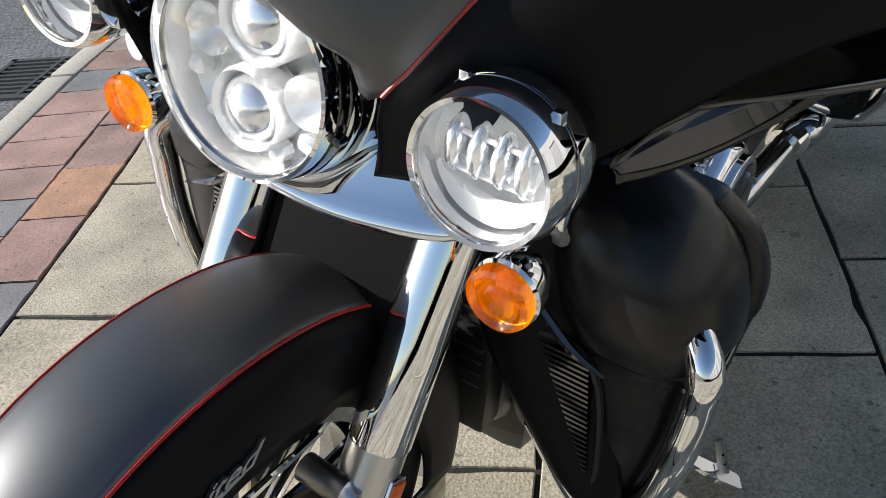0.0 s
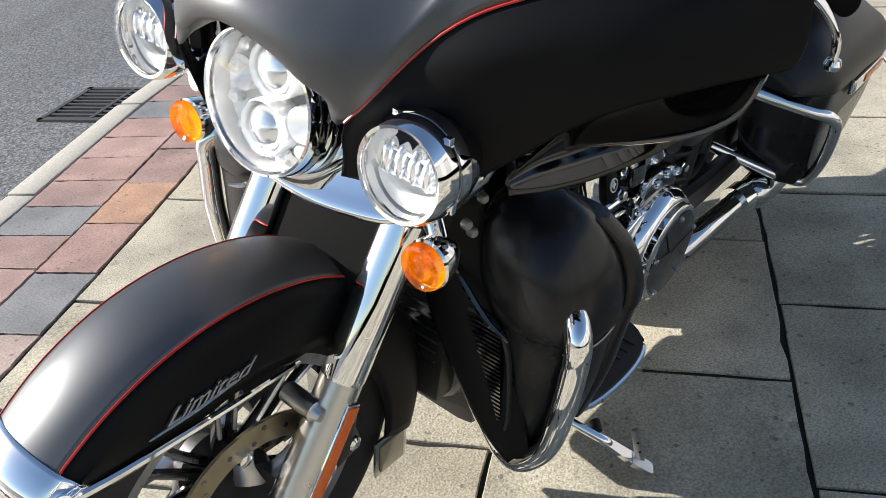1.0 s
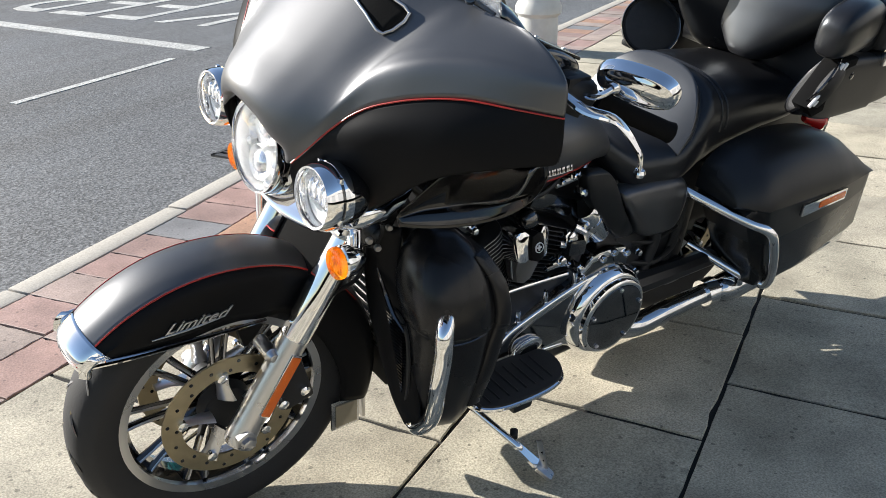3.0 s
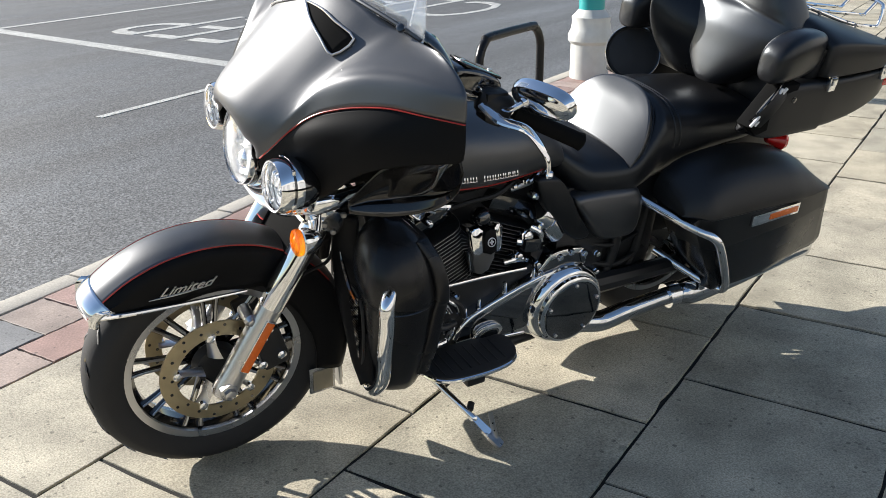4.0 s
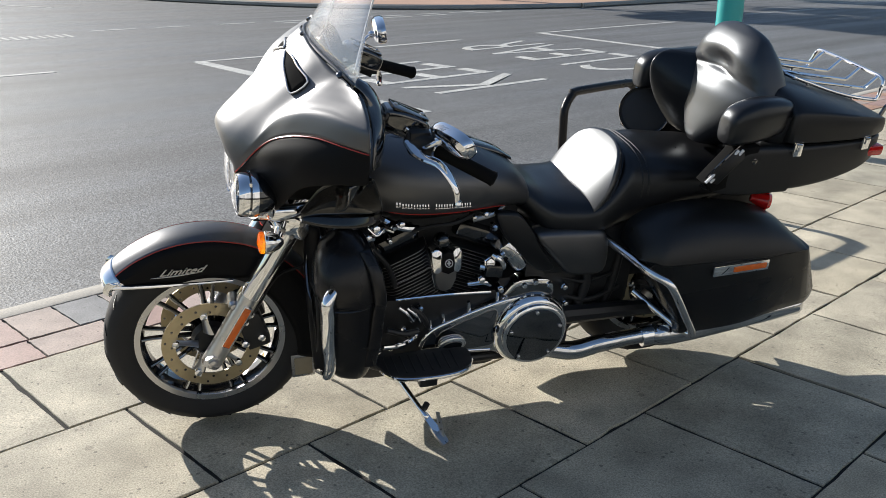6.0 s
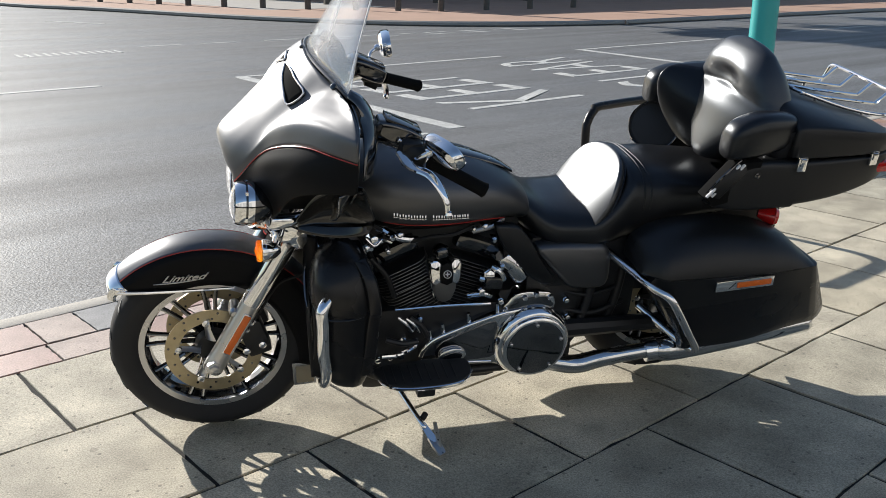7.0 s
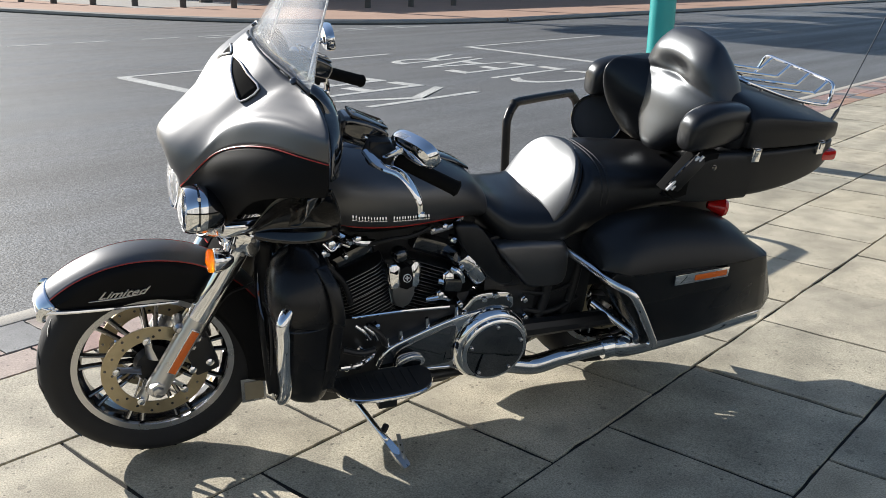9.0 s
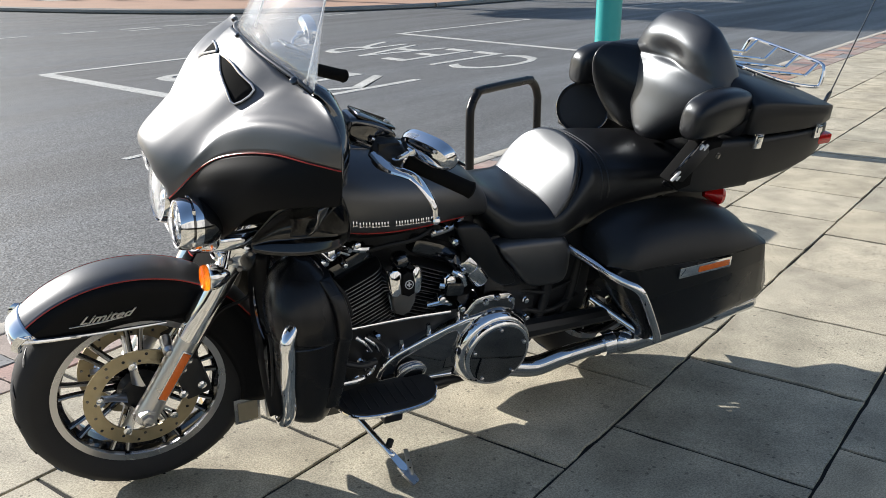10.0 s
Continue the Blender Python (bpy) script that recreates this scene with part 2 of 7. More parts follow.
TIMBER = mat("weathered_timber", (0.10, 0.085, 0.07), 0.8, 0.0, 0.3, 12, bump=0.4, bump_scale=60)
BRICK = mat("dark_brickwork", (0.13, 0.085, 0.065), 0.9, 0.0, 0.25, 3, bump=0.4, bump_scale=20, grain=0.2)


def asphalt():
    """Coarse grey chippings, with paler tyre tracks along the street and patches."""
    m = mat("asphalt", (0.113, 0.114, 0.114), 0.6, 0.0, 0.25, 0.4, bump=0.9, bump_scale=70, grain=0.5)
    n, l = m.node_tree.nodes, m.node_tree.links
    b = n["Principled BSDF"]
    co = n.new("ShaderNodeTexCoord")
    mp = n.new("ShaderNodeMapping")
    mp.inputs["Scale"].default_value = (0.07, 1.3, 1.0)
    l.new(co.outputs["Object"], mp.inputs["Vector"])
    tr = n.new("ShaderNodeTexNoise")
    tr.inputs["Scale"].default_value, tr.inputs["Detail"].default_value = 1.0, 4
    l.new(mp.outputs["Vector"], tr.inputs["Vector"])
    vo = n.new("ShaderNodeTexVoronoi")
    vo.inputs["Scale"].default_value = 95
    l.new(co.outputs["Object"], vo.inputs["Vector"])
    r1, r2 = n.new("ShaderNodeMapRange"), n.new("ShaderNodeMapRange")
    r1.inputs["From Min"].default_value, r1.inputs["From Max"].default_value = 0.3, 0.7
    r1.inputs["To Min"].default_value, r1.inputs["To Max"].default_value = 0.70, 1.32
    l.new(tr.outputs["Fac"], r1.inputs["Value"])
    rr = n.new("ShaderNodeMapRange")   # wheel tracks are worn smoother
    rr.inputs["From Min"].default_value, rr.inputs["From Max"].default_value = 0.32, 0.68
    rr.inputs["To Min"].default_value, rr.inputs["To Max"].default_value = 0.72, 0.50
    l.new(tr.outputs["Fac"], rr.inputs["Value"])
    l.new(rr.outputs["Result"], b.inputs["Roughness"])
    sp = n.new("ShaderNodeSeparateColor")
    l.new(vo.outputs["Color"], sp.inputs["Color"])
    r2.inputs["To Min"].default_value, r2.inputs["To Max"].default_value = 0.42, 1.62
    l.new(sp.outputs["Red"], r2.inputs["Value"])
    k = n.new("ShaderNodeMath")
    k.operation = "MULTIPLY"
    l.new(r1.outputs["Result"], k.inputs[0])
    l.new(r2.outputs["Result"], k.inputs[1])
    sc = n.new("ShaderNodeVectorMath")
    sc.operation = "SCALE"
    l.new(b.inputs["Base Color"].links[0].from_socket, sc.inputs[0])
    l.new(k.outputs[0], sc.inputs["Scale"])
    l.new(sc.outputs["Vector"], b.inputs["Base Color"])
    return m
ASPHALT = asphalt()

# ---- mesh helpers ----
def mesh_from(name, bm, angle=35):
    bmesh.ops.remove_doubles(bm, verts=bm.verts, dist=1e-5)
    bmesh.ops.recalc_face_normals(bm, faces=bm.faces)
    me = bpy.data.meshes.new(name)
    bm.to_mesh(me)
    bm.free()
    me.shade_smooth()
    me.set_sharp_from_angle(angle=radians(angle))
    return me


def part(name, bm, material, parent, label="", angle=35):
    ob = new(name, mesh_from(name, bm, angle))
    for m in material if isinstance(material, (list, tuple)) else (material,):
        ob.data.materials.append(m)
    ob.parent = parent
    if label:
        tagged(ob, label)
    return ob


def thing(name, label, category, m=None, kind="", group=""):
    ob = new(name)
    ob.empty_display_size = 0.1
    if m is not None:
        ob.matrix_world = m
    return tagged(ob, label, category, group, kind)


def spline(pts, n):
    """A smooth curve through points, n steps for each span."""
    p = [np.array(q, float) for q in pts]
    p = [2 * p[0] - p[1], *p, 2 * p[-1] - p[-2]]
    out = []
    for i in range(1, len(p) - 2):
        for k in range(n):
            s = k / n
            a, b, c, d = p[i - 1], p[i], p[i + 1], p[i + 2]
            out.append(0.5 * (2 * b + (c - a) * s + (2 * a - 5 * b + 4 * c - d) * s * s + (3 * b - a - 3 * c + d) * s ** 3))
    out.append(p[-2])
    return out


def skin(bm, rings, closed=True, caps=True):
    rows = [[bm.verts.new(tuple(q)) for q in r] for r in rings]
    k = len(rows[0])
    for a, b in zip(rows, rows[1:]):
        for i in range(k if closed else k - 1):
            j = (i + 1) % k
            try:
                bm.faces.new((a[i], a[j], b[j], b[i]))
            except ValueError:
                pass
    if caps and closed:
        for r in (rows[0], rows[-1]):
            try:
                bm.faces.new(r)
            except ValueError:
                pass
    return bm


def tube(bm, pts, radius, sides=12, steps=6, smooth=True, flat=1.0):
    """A round bar along points; radius a number or one for each point."""
    n = len(pts)
    rad = radius if isinstance(radius, (list, tuple)) else [radius] * n
    q = [(*p, r) for p, r in zip(pts, rad)]
    c = spline(q, steps) if smooth and n > 2 else [np.array(v, float) for v in q]
    rings, up = [], None
    for i, v in enumerate(c):
        d = Vector((c[min(i + 1, len(c) - 1)] - c[max(i - 1, 0)])[:3]).normalized()
        if up is None:
            up = d.orthogonal().normalized() if abs(d.z) > 0.9 else (Vector((0, 0, 1)) - d * d.z).normalized()
        up = (up - d * up.dot(d)).normalized()
        w = d.cross(up)
        rings.append([Vector(v[:3]) + (up * math.cos(a) * flat + w * math.sin(a)) * v[3] for a in (2 * math.pi * k / sides for k in range(sides))])
    return skin(bm, rings)


def revolve(bm, profile, origin, axis, sides=32, closed_profile=False, caps=True):
    """Turns (radius, height) round an axis through origin."""
    d = Vector(axis).normalized()
    u = d.orthogonal().normalized()
    if abs(d.z) < 0.9:
        u = (Vector((0, 0, 1)) - d * d.z).normalized()
    w = d.cross(u)
    o = Vector(origin)
    prof = list(profile) + ([profile[0]] if closed_profile else [])
    rings = [[o + d * h + (u * math.cos(a) + w * math.sin(a)) * max(r, 1e-4) for a in (2 * math.pi * k / sides for k in range(sides))] for r, h in prof]
    return skin(bm, rings, True, caps and not closed_profile)


def box(bm, lo, hi, m=None, bevel=0.0):
    v = [bm.verts.new((x, y, z)) for x in (lo[0], hi[0]) for y in (lo[1], hi[1]) for z in (lo[2], hi[2])]
    fs = [bm.faces.new([v[i] for i in f]) for f in ((0, 1, 3, 2), (4, 6, 7, 5), (0, 4, 5, 1), (2, 3, 7, 6), (0, 2, 6, 4), (1, 5, 7, 3))]
    if bevel:
        es = list({e for f in fs for e in f.edges})
        got = bmesh.ops.bevel(bm, geom=es, offset=bevel, segments=2, affect="EDGES", profile=0.6)
        v = list({w for f in got["faces"] for w in f.verts} | {w for w in v if w.is_valid})
    if m is not None:
        bmesh.ops.transform(bm, matrix=m, verts=[w for w in v if w.is_valid])
    return bm


def plate(bm, outline, y0, y1, bevel=0.004, smooth=0):
    """A flat outline in x and z, thick from y0 to y1, with rounded edges."""
    if smooth:
        ring = list(outline) + [outline[0], outline[1], outline[2]]
        c = spline(ring, smooth)
        outline = [tuple(p) for p in c[smooth:smooth * (len(outline) + 1)]]
    cx, cz = sum(p[0] for p in outline) / len(outline), sum(p[1] for p in outline) / len(outline)
    def inset(k):
        return [(cx + (x - cx) * (1 - k / max(1e-3, math.hypot(x - cx, z - cz))), cz + (z - cz) * (1 - k / max(1e-3, math.hypot(x - cx, z - cz)))) for x, z in outline]
    s = 1 if y1 > y0 else -1
    rings = []
    for k, y in ((bevel, y0), (bevel * 0.3, y0 + s * bevel * 0.3), (0, y0 + s * bevel), (0, y1 - s * bevel), (bevel * 0.3, y1 - s * bevel * 0.3), (bevel, y1)):
        rings.append([(x, y, z) for x, z in inset(k)])
    return skin(bm, rings)


def patch(bm, columns, nu=6, nv=6):
    """A smooth sheet through columns of control points. Returns its vertices by column."""
    fine = [spline(c, nv) for c in columns]
    rows = [spline([f[i] for f in fine], nu) for i in range(len(fine[0]))]
    v = [[bm.verts.new(tuple(q)) for q in r] for r in rows]
    for a, b in zip(v, v[1:]):
        for i in range(len(a) - 1):
            try:
                bm.faces.new((a[i], a[i + 1], b[i + 1], b[i]))
            except ValueError:
                pass
    return rows


def oval(cx, cy, cz, w, h, p=2.5, n=28, tilt=0.0, top=None):
    """A ring in the plane x = cx: half width w, half height h; top another exponent above the middle."""
    out = []
    for k in range(n):
        a = 2 * math.pi * k / n
        c, s = math.cos(a), math.sin(a)
        e = (top or p) if s > 0 else p
        out.append((cx + tilt * math.copysign(abs(s) ** (2 / e), s) * h, cy + w * math.copysign(abs(c) ** (2 / e), c), cz + h * math.copysign(abs(s) ** (2 / e), s)))
    return out


def oval_loft(bm, sections, steps=4, n=28):
    """Lofts rounded sections along x: rows of x, y, z, half width, half height, exponent."""
    rings = [oval(*s[:6], n=n) for s in spline(sections, steps)]
    return skin(bm, rings)


def letters(text, size, depth, thin=0.0):
    """A mesh of raised letters in x and y, starting at the origin."""
    cu = bpy.data.curves.new("text", "FONT")
    cu.body, cu.size, cu.extrude, cu.bevel_depth, cu.resolution_u = text, size, depth, depth * 0.3, 3
    cu.offset = thin
    ob = bpy.data.objects.new("text", cu)
    scene.collection.objects.link(ob)
    bpy.context.view_layer.update()
    me = bpy.data.meshes.new_from_object(ob.evaluated_get(bpy.context.evaluated_depsgraph_get()))
    bm = bmesh.new()
    bm.from_mesh(me)
    bpy.data.objects.remove(ob)
    bpy.data.curves.remove(cu)
    bpy.data.meshes.remove(me)
    return bm

# ---- the street: u runs along the kerb, v across it towards the road ----
TH = radians(26.5)
UV = Matrix.Rotation(TH, 4, "Z")
def uv(u, v, z=0.0):
    return UV @ Vector((u, v, z))
ROAD_Z = -0.10
KERB_IN, KERB_OUT, BAND = 1.555, 1.665, 1.07
def kerb_bow(u):
    """The kerb and its band swing out a little along the street."""
    return float(np.interp(u, (-4.0, -0.2, 0.5, 1.0, 1.5, 2.1, 2.6, 3.2), (-0.13, -0.13, -0.118, -0.085, -0.045, 0.02, 0.055, 0.065)))

# ground bed under the paving, from the kerb back, and the carriageway out to the horizon
def structure(name, bm, material, label, category, angle=30):
    ob = new(name, mesh_from(name, bm, angle))
    ob.data.materials.append(material)
    ob.matrix_world = UV
    return tagged(ob, label, category, kind="structure")

bm = bmesh.new()
box(bm, (-900, -400, ROAD_Z - 0.3), (900, KERB_OUT - 0.16, -0.008))
structure("pavement", bm, JOINT, "dark mortar bed under the pale paving flags", "pavement")
bm = bmesh.new()
def road_z(u, v):
    return ROAD_Z + 0.0012 * noise.noise(Vector((u * 0.15, v * 0.15, 2.0)))
us = np.r_[-900, -200, -60, np.linspace(-20, 40, 61), 60, 200, 900]
vs = np.r_[np.linspace(KERB_OUT - 0.17, 30, 30), 60, 200, 1500]
grid = [[bm.verts.new((u, v, road_z(u, v) if abs(u) < 50 and v < 31 else ROAD_Z)) for v in vs] for u in us]
for a, b in zip(grid, grid[1:]):
    for i in range(len(vs) - 1):
        bm.faces.new((a[i], b[i], b[i + 1], a[i + 1]))
road = structure("road", bm, ASPHALT, "worn grey asphalt carriageway with white markings", "road", 60)

# kerb stones
kerb = thing("kerb", "pale concrete kerb between paving and asphalt", "kerb", UV, "structure")
bm = bmesh.new()
box(bm, (-0.4525, 0.002, ROAD_Z - 0.1), (0.4525, KERB_OUT - KERB_IN, 0.004), bevel=0.012)
km = mesh_from("kerb_stone", bm)
km.materials.append(KERB)
for i in range(-8, 34):
    ob = new("kerb_stone", km)
    ob.parent = kerb
    u = i * 0.915 + 0.2
    turn = math.degrees(math.atan((kerb_bow(u + 0.45) - kerb_bow(u - 0.45)) / 0.9))
    ob.matrix_local = pose(u, KERB_IN + kerb_bow(u), 0.002 * math.sin(i * 3.1), 0, 0, turn)
bm = bmesh.new()
for u0, u1 in ((-300, -7.6), (31.0, 300)):
    box(bm, (u0, KERB_IN + kerb_bow(u1 if u0 < 0 else u0) + 0.002, ROAD_Z - 0.1), (u1, KERB_OUT + kerb_bow(u1 if u0 < 0 else u0), 0.0))
part("kerb_run", bm, KERB, kerb)

def marking(name, pts, label):
    bm = bmesh.new()
    n = len(pts)
    f = bm.faces.new([bm.verts.new((u, v, ROAD_Z + 0.0045)) for u, v in pts])
    got = bmesh.ops.extrude_face_region(bm, geom=[f])["geom"]
    for g in got:
        if isinstance(g, bmesh.types.BMVert):
            g.co.z -= 0.04
    ob = new(name, mesh_from(name, bm))
    ob.data.materials.append(LINE_PAINT)
    ob.matrix_world = UV
    return tagged(ob, label, "road marking", kind="structure")

def stripe(u0, v0, u1, v1, w, label="worn white painted line on the asphalt"):
    d = Vector((u1 - u0, v1 - v0)).normalized()
    k = Vector((-d.y, d.x)) * w / 2
    return marking("road_line", [(u0 + k.x, v0 + k.y), (u1 + k.x, v1 + k.y), (u1 - k.x, v1 - k.y), (u0 - k.x, v0 - k.y)], label)

stripe(5.45, 9.55, 11.0, 9.65, 0.11)
stripe(13.3, 9.75, 18.6, 9.78, 0.11)
stripe(5.5, 9.5, 5.05, 4.35, 0.2)
stripe(13.4, 9.7, 12.4, 4.6, 0.16)
stripe(2.9, 4.2, 4.6, 4.3, 0.07)
stripe(1.9, 9.7, 3.5, 9.72, 0.12)
for u0, u1 in ((6.5, 7.4), (7.85, 8.6), (9.3, 10.2), (10.7, 11.6), (11.85, 12.65), (13.1, 13.6), (13.9, 14.6), (15.05, 15.9), (16.3, 17.3)):
    stripe(u0, 15.2, u1, 15.2, 0.11)
for u0, u1 in ((10.6, 11.4), (12.1, 12.7), (13.6, 14.5), (14.9, 15.7), (16.6, 17.8)):
    stripe(u0, 14.75, u1, 14.75, 0.11)
stripe(7.9, 24.4, 8.7, 22.4, 0.12)
stripe(22.9, 10.25, 27.5, 10.2, 0.12)
for k in range(12):
    stripe(3.95 + 0.16 * k, 14.2, 4.02 + 0.16 * k, 14.8, 0.06)

def road_word(word, u_base, v0, cap, wide, skew=0.0):
    """Letters with their tops towards -u, read from the near side outwards."""
    bm = letters(word, 1.0, 0.003, -0.010)
    xs = [v.co.x for v in bm.verts]
    ys = [v.co.y for v in bm.verts]
    x0, x1, y1 = min(xs), max(xs), max(ys)
    for v in bm.verts:
        x, y, z = v.co
        across = (x - x0) / (x1 - x0) * wide
        v.co = (u_base - y / y1 * cap + skew * across, v0 + across, ROAD_Z + 0.0015 + z)
    ob = new("road_lettering", mesh_from("road_lettering", bm))
    ob.data.materials.append(LINE_PAINT)
    ob.matrix_world = UV
    tagged(ob, "large worn white letters painted on the asphalt", "road lettering", kind="structure")

road_word("KEEP", 8.06, 5.15, 2.0, 3.0)
road_word("CLEAR", 11.2, 5.0, 1.95, 3.9, 0.17)

# far corner: kerb, red paving and posts
FAR = [(8.5, 60), (9.6, 36), (11.4, 29), (13.2, 21.5), (16.0, 16.9), (21.0, 14.8), (28.6, 14.75), (90, 14.7)]
fc = [tuple(p) for p in spline(FAR, 6)]
bm = bmesh.new()
top = [bm.verts.new((u, v, 0.0)) for u, v in fc] + [bm.verts.new((90, 60, 0.0))]
f = bm.faces.new(top)
ext = bmesh.ops.extrude_face_region(bm, geom=[f])["geom"]
for g in ext:
    if isinstance(g, bmesh.types.BMVert):
        g.co.z = ROAD_Z - 0.2
structure("pavement_far", bm, FAR_PAVING, "red block-paved corner across the road", "pavement")
bm = bmesh.new()
tube(bm, [(u, v, -0.03) for u, v in fc], 0.07, 6, 1, False)
structure("kerb_far", bm, CONCRETE, "dark kerb along the far corner", "kerb")
# a pale flagged strip behind the posts
bm = bmesh.new()
box(bm, (15.5, 25.5, 0.0), (21.0, 59.0, 0.006))
structure("pavement_plaza", bm, CONCRETE, "pale flagged area behind the posts", "pavement")

bm = bmesh.new()
tube(bm, [(0, 0, -0.05), (0, 0, 0.95), (0, 0, 1.0)], [0.11, 0.11, 0.085], 10, 1, False)
pm = mesh_from("post", bm)
pm.materials.append(TIMBER)
POSTS = [(13.0, 36.3), (13.4, 34.3), (14.0, 32.9), (14.5, 31.4), (14.9, 29.8), (15.5, 28.2), (16.2, 26.7), (17.1, 25.2), (18.3, 24.0), (19.3, 22.9), (20.4, 21.9), (22.6, 21.9), (24.9, 21.9), (27.4, 21.9)]
for u, v in POSTS:
    ob = new("bollard", pm)
    ob.location = uv(u, v)
    tagged(ob, "short weathered timber post on red paving", "bollard", "posts along the far corner")

def building(name, u0, v0, u1, v1, h, label, storeys):
    b = thing(name, label, "building", UV)
    bm = bmesh.new()
    box(bm, (u0, v0, -0.05), (u1, v1, h))
    part("wall", bm, BRICK, b)
    bm = bmesh.new()
    box(bm, (u0 - 0.2, v0 - 0.2, h), (u1 + 0.2, v1 + 0.2, h + 0.35))
    part("roof", bm, CONCRETE, b)
    k = int((u1 - u0) / 3.2)
    bm = bmesh.new()
    box(bm, (-0.6, -0.05, 0), (0.6, 0.03, 1.6))
    wm = mesh_from("window", bm)
    wm.materials.append(GLOSS_BLACK)
    for s in range(storeys):
        for i in range(k):
            w = new("window", wm)
            w.parent = b
            w.location = (u0 + (i + 0.5) * (u1 - u0) / k, v0 - 0.01, 0.9 + s * 3.0)
    return b

building("corner_building", 20.0, 38.0, 90.0, 50.0, 9.0, "dark brick building in shade across the road", 2)

# unseen grey wall closes the pavement behind the camera, added for reflections and fill
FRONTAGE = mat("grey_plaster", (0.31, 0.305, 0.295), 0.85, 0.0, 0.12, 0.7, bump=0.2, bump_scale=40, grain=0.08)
SHUTTER = mat("grey_shutter", (0.21, 0.21, 0.21), 0.6, 0.0, 0.1, 2)
front = thing("unseen_frontage", "unseen plain grey wall with shutters, added for reflections and fill", "building", UV, "structure")
FV = -8.2
bm = bmesh.new()
edges_u = [-26.0]
for i in range(13):
    edges_u += [-24.2 + i * 3.9, -22.0 + i * 3.9]
edges_u.append(28.0)
for u0, u1 in zip(edges_u[::2], edges_u[1::2]):      # piers between the openings
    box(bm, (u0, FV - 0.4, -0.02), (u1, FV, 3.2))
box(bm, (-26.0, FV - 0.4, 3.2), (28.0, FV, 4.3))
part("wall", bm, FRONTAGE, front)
for i in range(13):
    bm = bmesh.new()
    box(bm, (edges_u[1 + 2 * i], FV - 0.3, -0.02), (edges_u[2 + 2 * i], FV - 0.25, 3.2))
    part("shutter", bm, SHUTTER, front)

# street trees beyond the corner, whose shade falls over the road
leaf = mat("green_leaves", (0.045, 0.075, 0.02), 0.6, 0.0, 0.4, 3)
bark = mat("grey_bark", (0.10, 0.085, 0.07), 0.9, 0.0, 0.3, 10, bump=0.5, bump_scale=30)
def tree(u, v, h, spread, seed):
    r = random.Random(seed)
    t = thing("street_tree", "broad leafy street tree on the far pavement", "tree", UV @ Matrix.Translation((u, v, 0)), group="trees across the road")
    bm = bmesh.new()
    tube(bm, [(0, 0, -0.1), (0.05, 0, 2.5), (-0.05, 0.05, h * 0.5), (0, 0, h * 0.85)], [0.26, 0.2, 0.17, 0.08], 10, 4)
    for k in range(7):
        a = 2 * math.pi * k / 7 + r.random()
        tube(bm, [(0, 0, h * 0.55 + 0.25 * k), (spread * 0.4 * math.cos(a), spread * 0.4 * math.sin(a), h * 0.64 + 0.3 * k), (spread * 0.8 * math.cos(a), spread * 0.8 * math.sin(a), h * 0.7 + 0.35 * k)], [0.09, 0.06, 0.02], 6, 3)
    part("trunk", bm, bark, t)
    verts, faces = [], []
    for k in range(2600):
        a, q = r.random() * 2 * math.pi, r.random() ** 0.5
        z0 = 0.66 * h
        z = z0 + (h - z0) * r.random()
        f = math.sin(math.pi * min(1, max(0.08, (z - z0 + 0.5) / (h - z0 + 0.9)))) ** 0.6
        lump = 0.75 + 0.35 * math.sin(3 * a + z * 1.3 + seed)
        p = Vector((spread * q * f * lump * math.cos(a), spread * q * f * lump * math.sin(a), z))
        m = Euler((r.random() * 6, r.random() * 6, r.random() * 6)).to_matrix()
        i = len(verts)
        w = 0.20 + 0.22 * r.random()
        verts += [tuple(p + m @ Vector(c)) for c in ((-w, 0, 0), (0, -w * 0.6, 0.03), (w, 0, 0), (0, w * 0.6, 0.03))]
        faces.append((i, i + 1, i + 2, i + 3))
    me = bpy.data.meshes.new("crown")
    me.from_pydata(verts, [], faces)
    me.materials.append(leaf)
    ob = new("crown", me)
    ob.parent = t
    tagged(ob, kind="stuff")
for u, v, h, s_, k in ((20.2, 28.3, 12.6, 3.4, 1), (25.5, 27.8, 13.2, 3.8, 2), (31.5, 28.2, 13.0, 4.0, 3), (38.0, 27.6, 13.4, 4.2, 4), (45.0, 28.2, 13.0, 4.2, 5), (52.0, 28.0, 13.2, 4.2, 6)):
    tree(u, v, h, s_, k)

# ---- the motorcycle: x runs from its front axle to its tail, y to its right, leaning on its stand ----
LEAN_DEG, BIKE_Y = 10.8, 0.124
bike = thing("motorcycle", "satin grey and black touring motorcycle leaning on its side stand", "motorcycle", pose(0, BIKE_Y, 0.004, LEAN_DEG, 0, 0))
STEER = Matrix.Translation((0.2, 0, 0)) @ Matrix.Rotation(radians(-2.0), 4, "Z") @ Matrix.Translation((-0.2, 0, 0))

def bpart(name, bm, material, parent=None, label="", angle=35):
    return part(name, bm, material, parent or bike, label, angle)

def fpart(name, bm, material, parent=None, label="", angle=35):
    bmesh.ops.transform(bm, matrix=STEER, verts=bm.verts)
    return part(name, bm, material, parent or bike, label, angle)

def solid(ob, thick):
    s = ob.modifiers.new("thickness", "SOLIDIFY")
    s.thickness, s.offset = thick, -1
    return ob

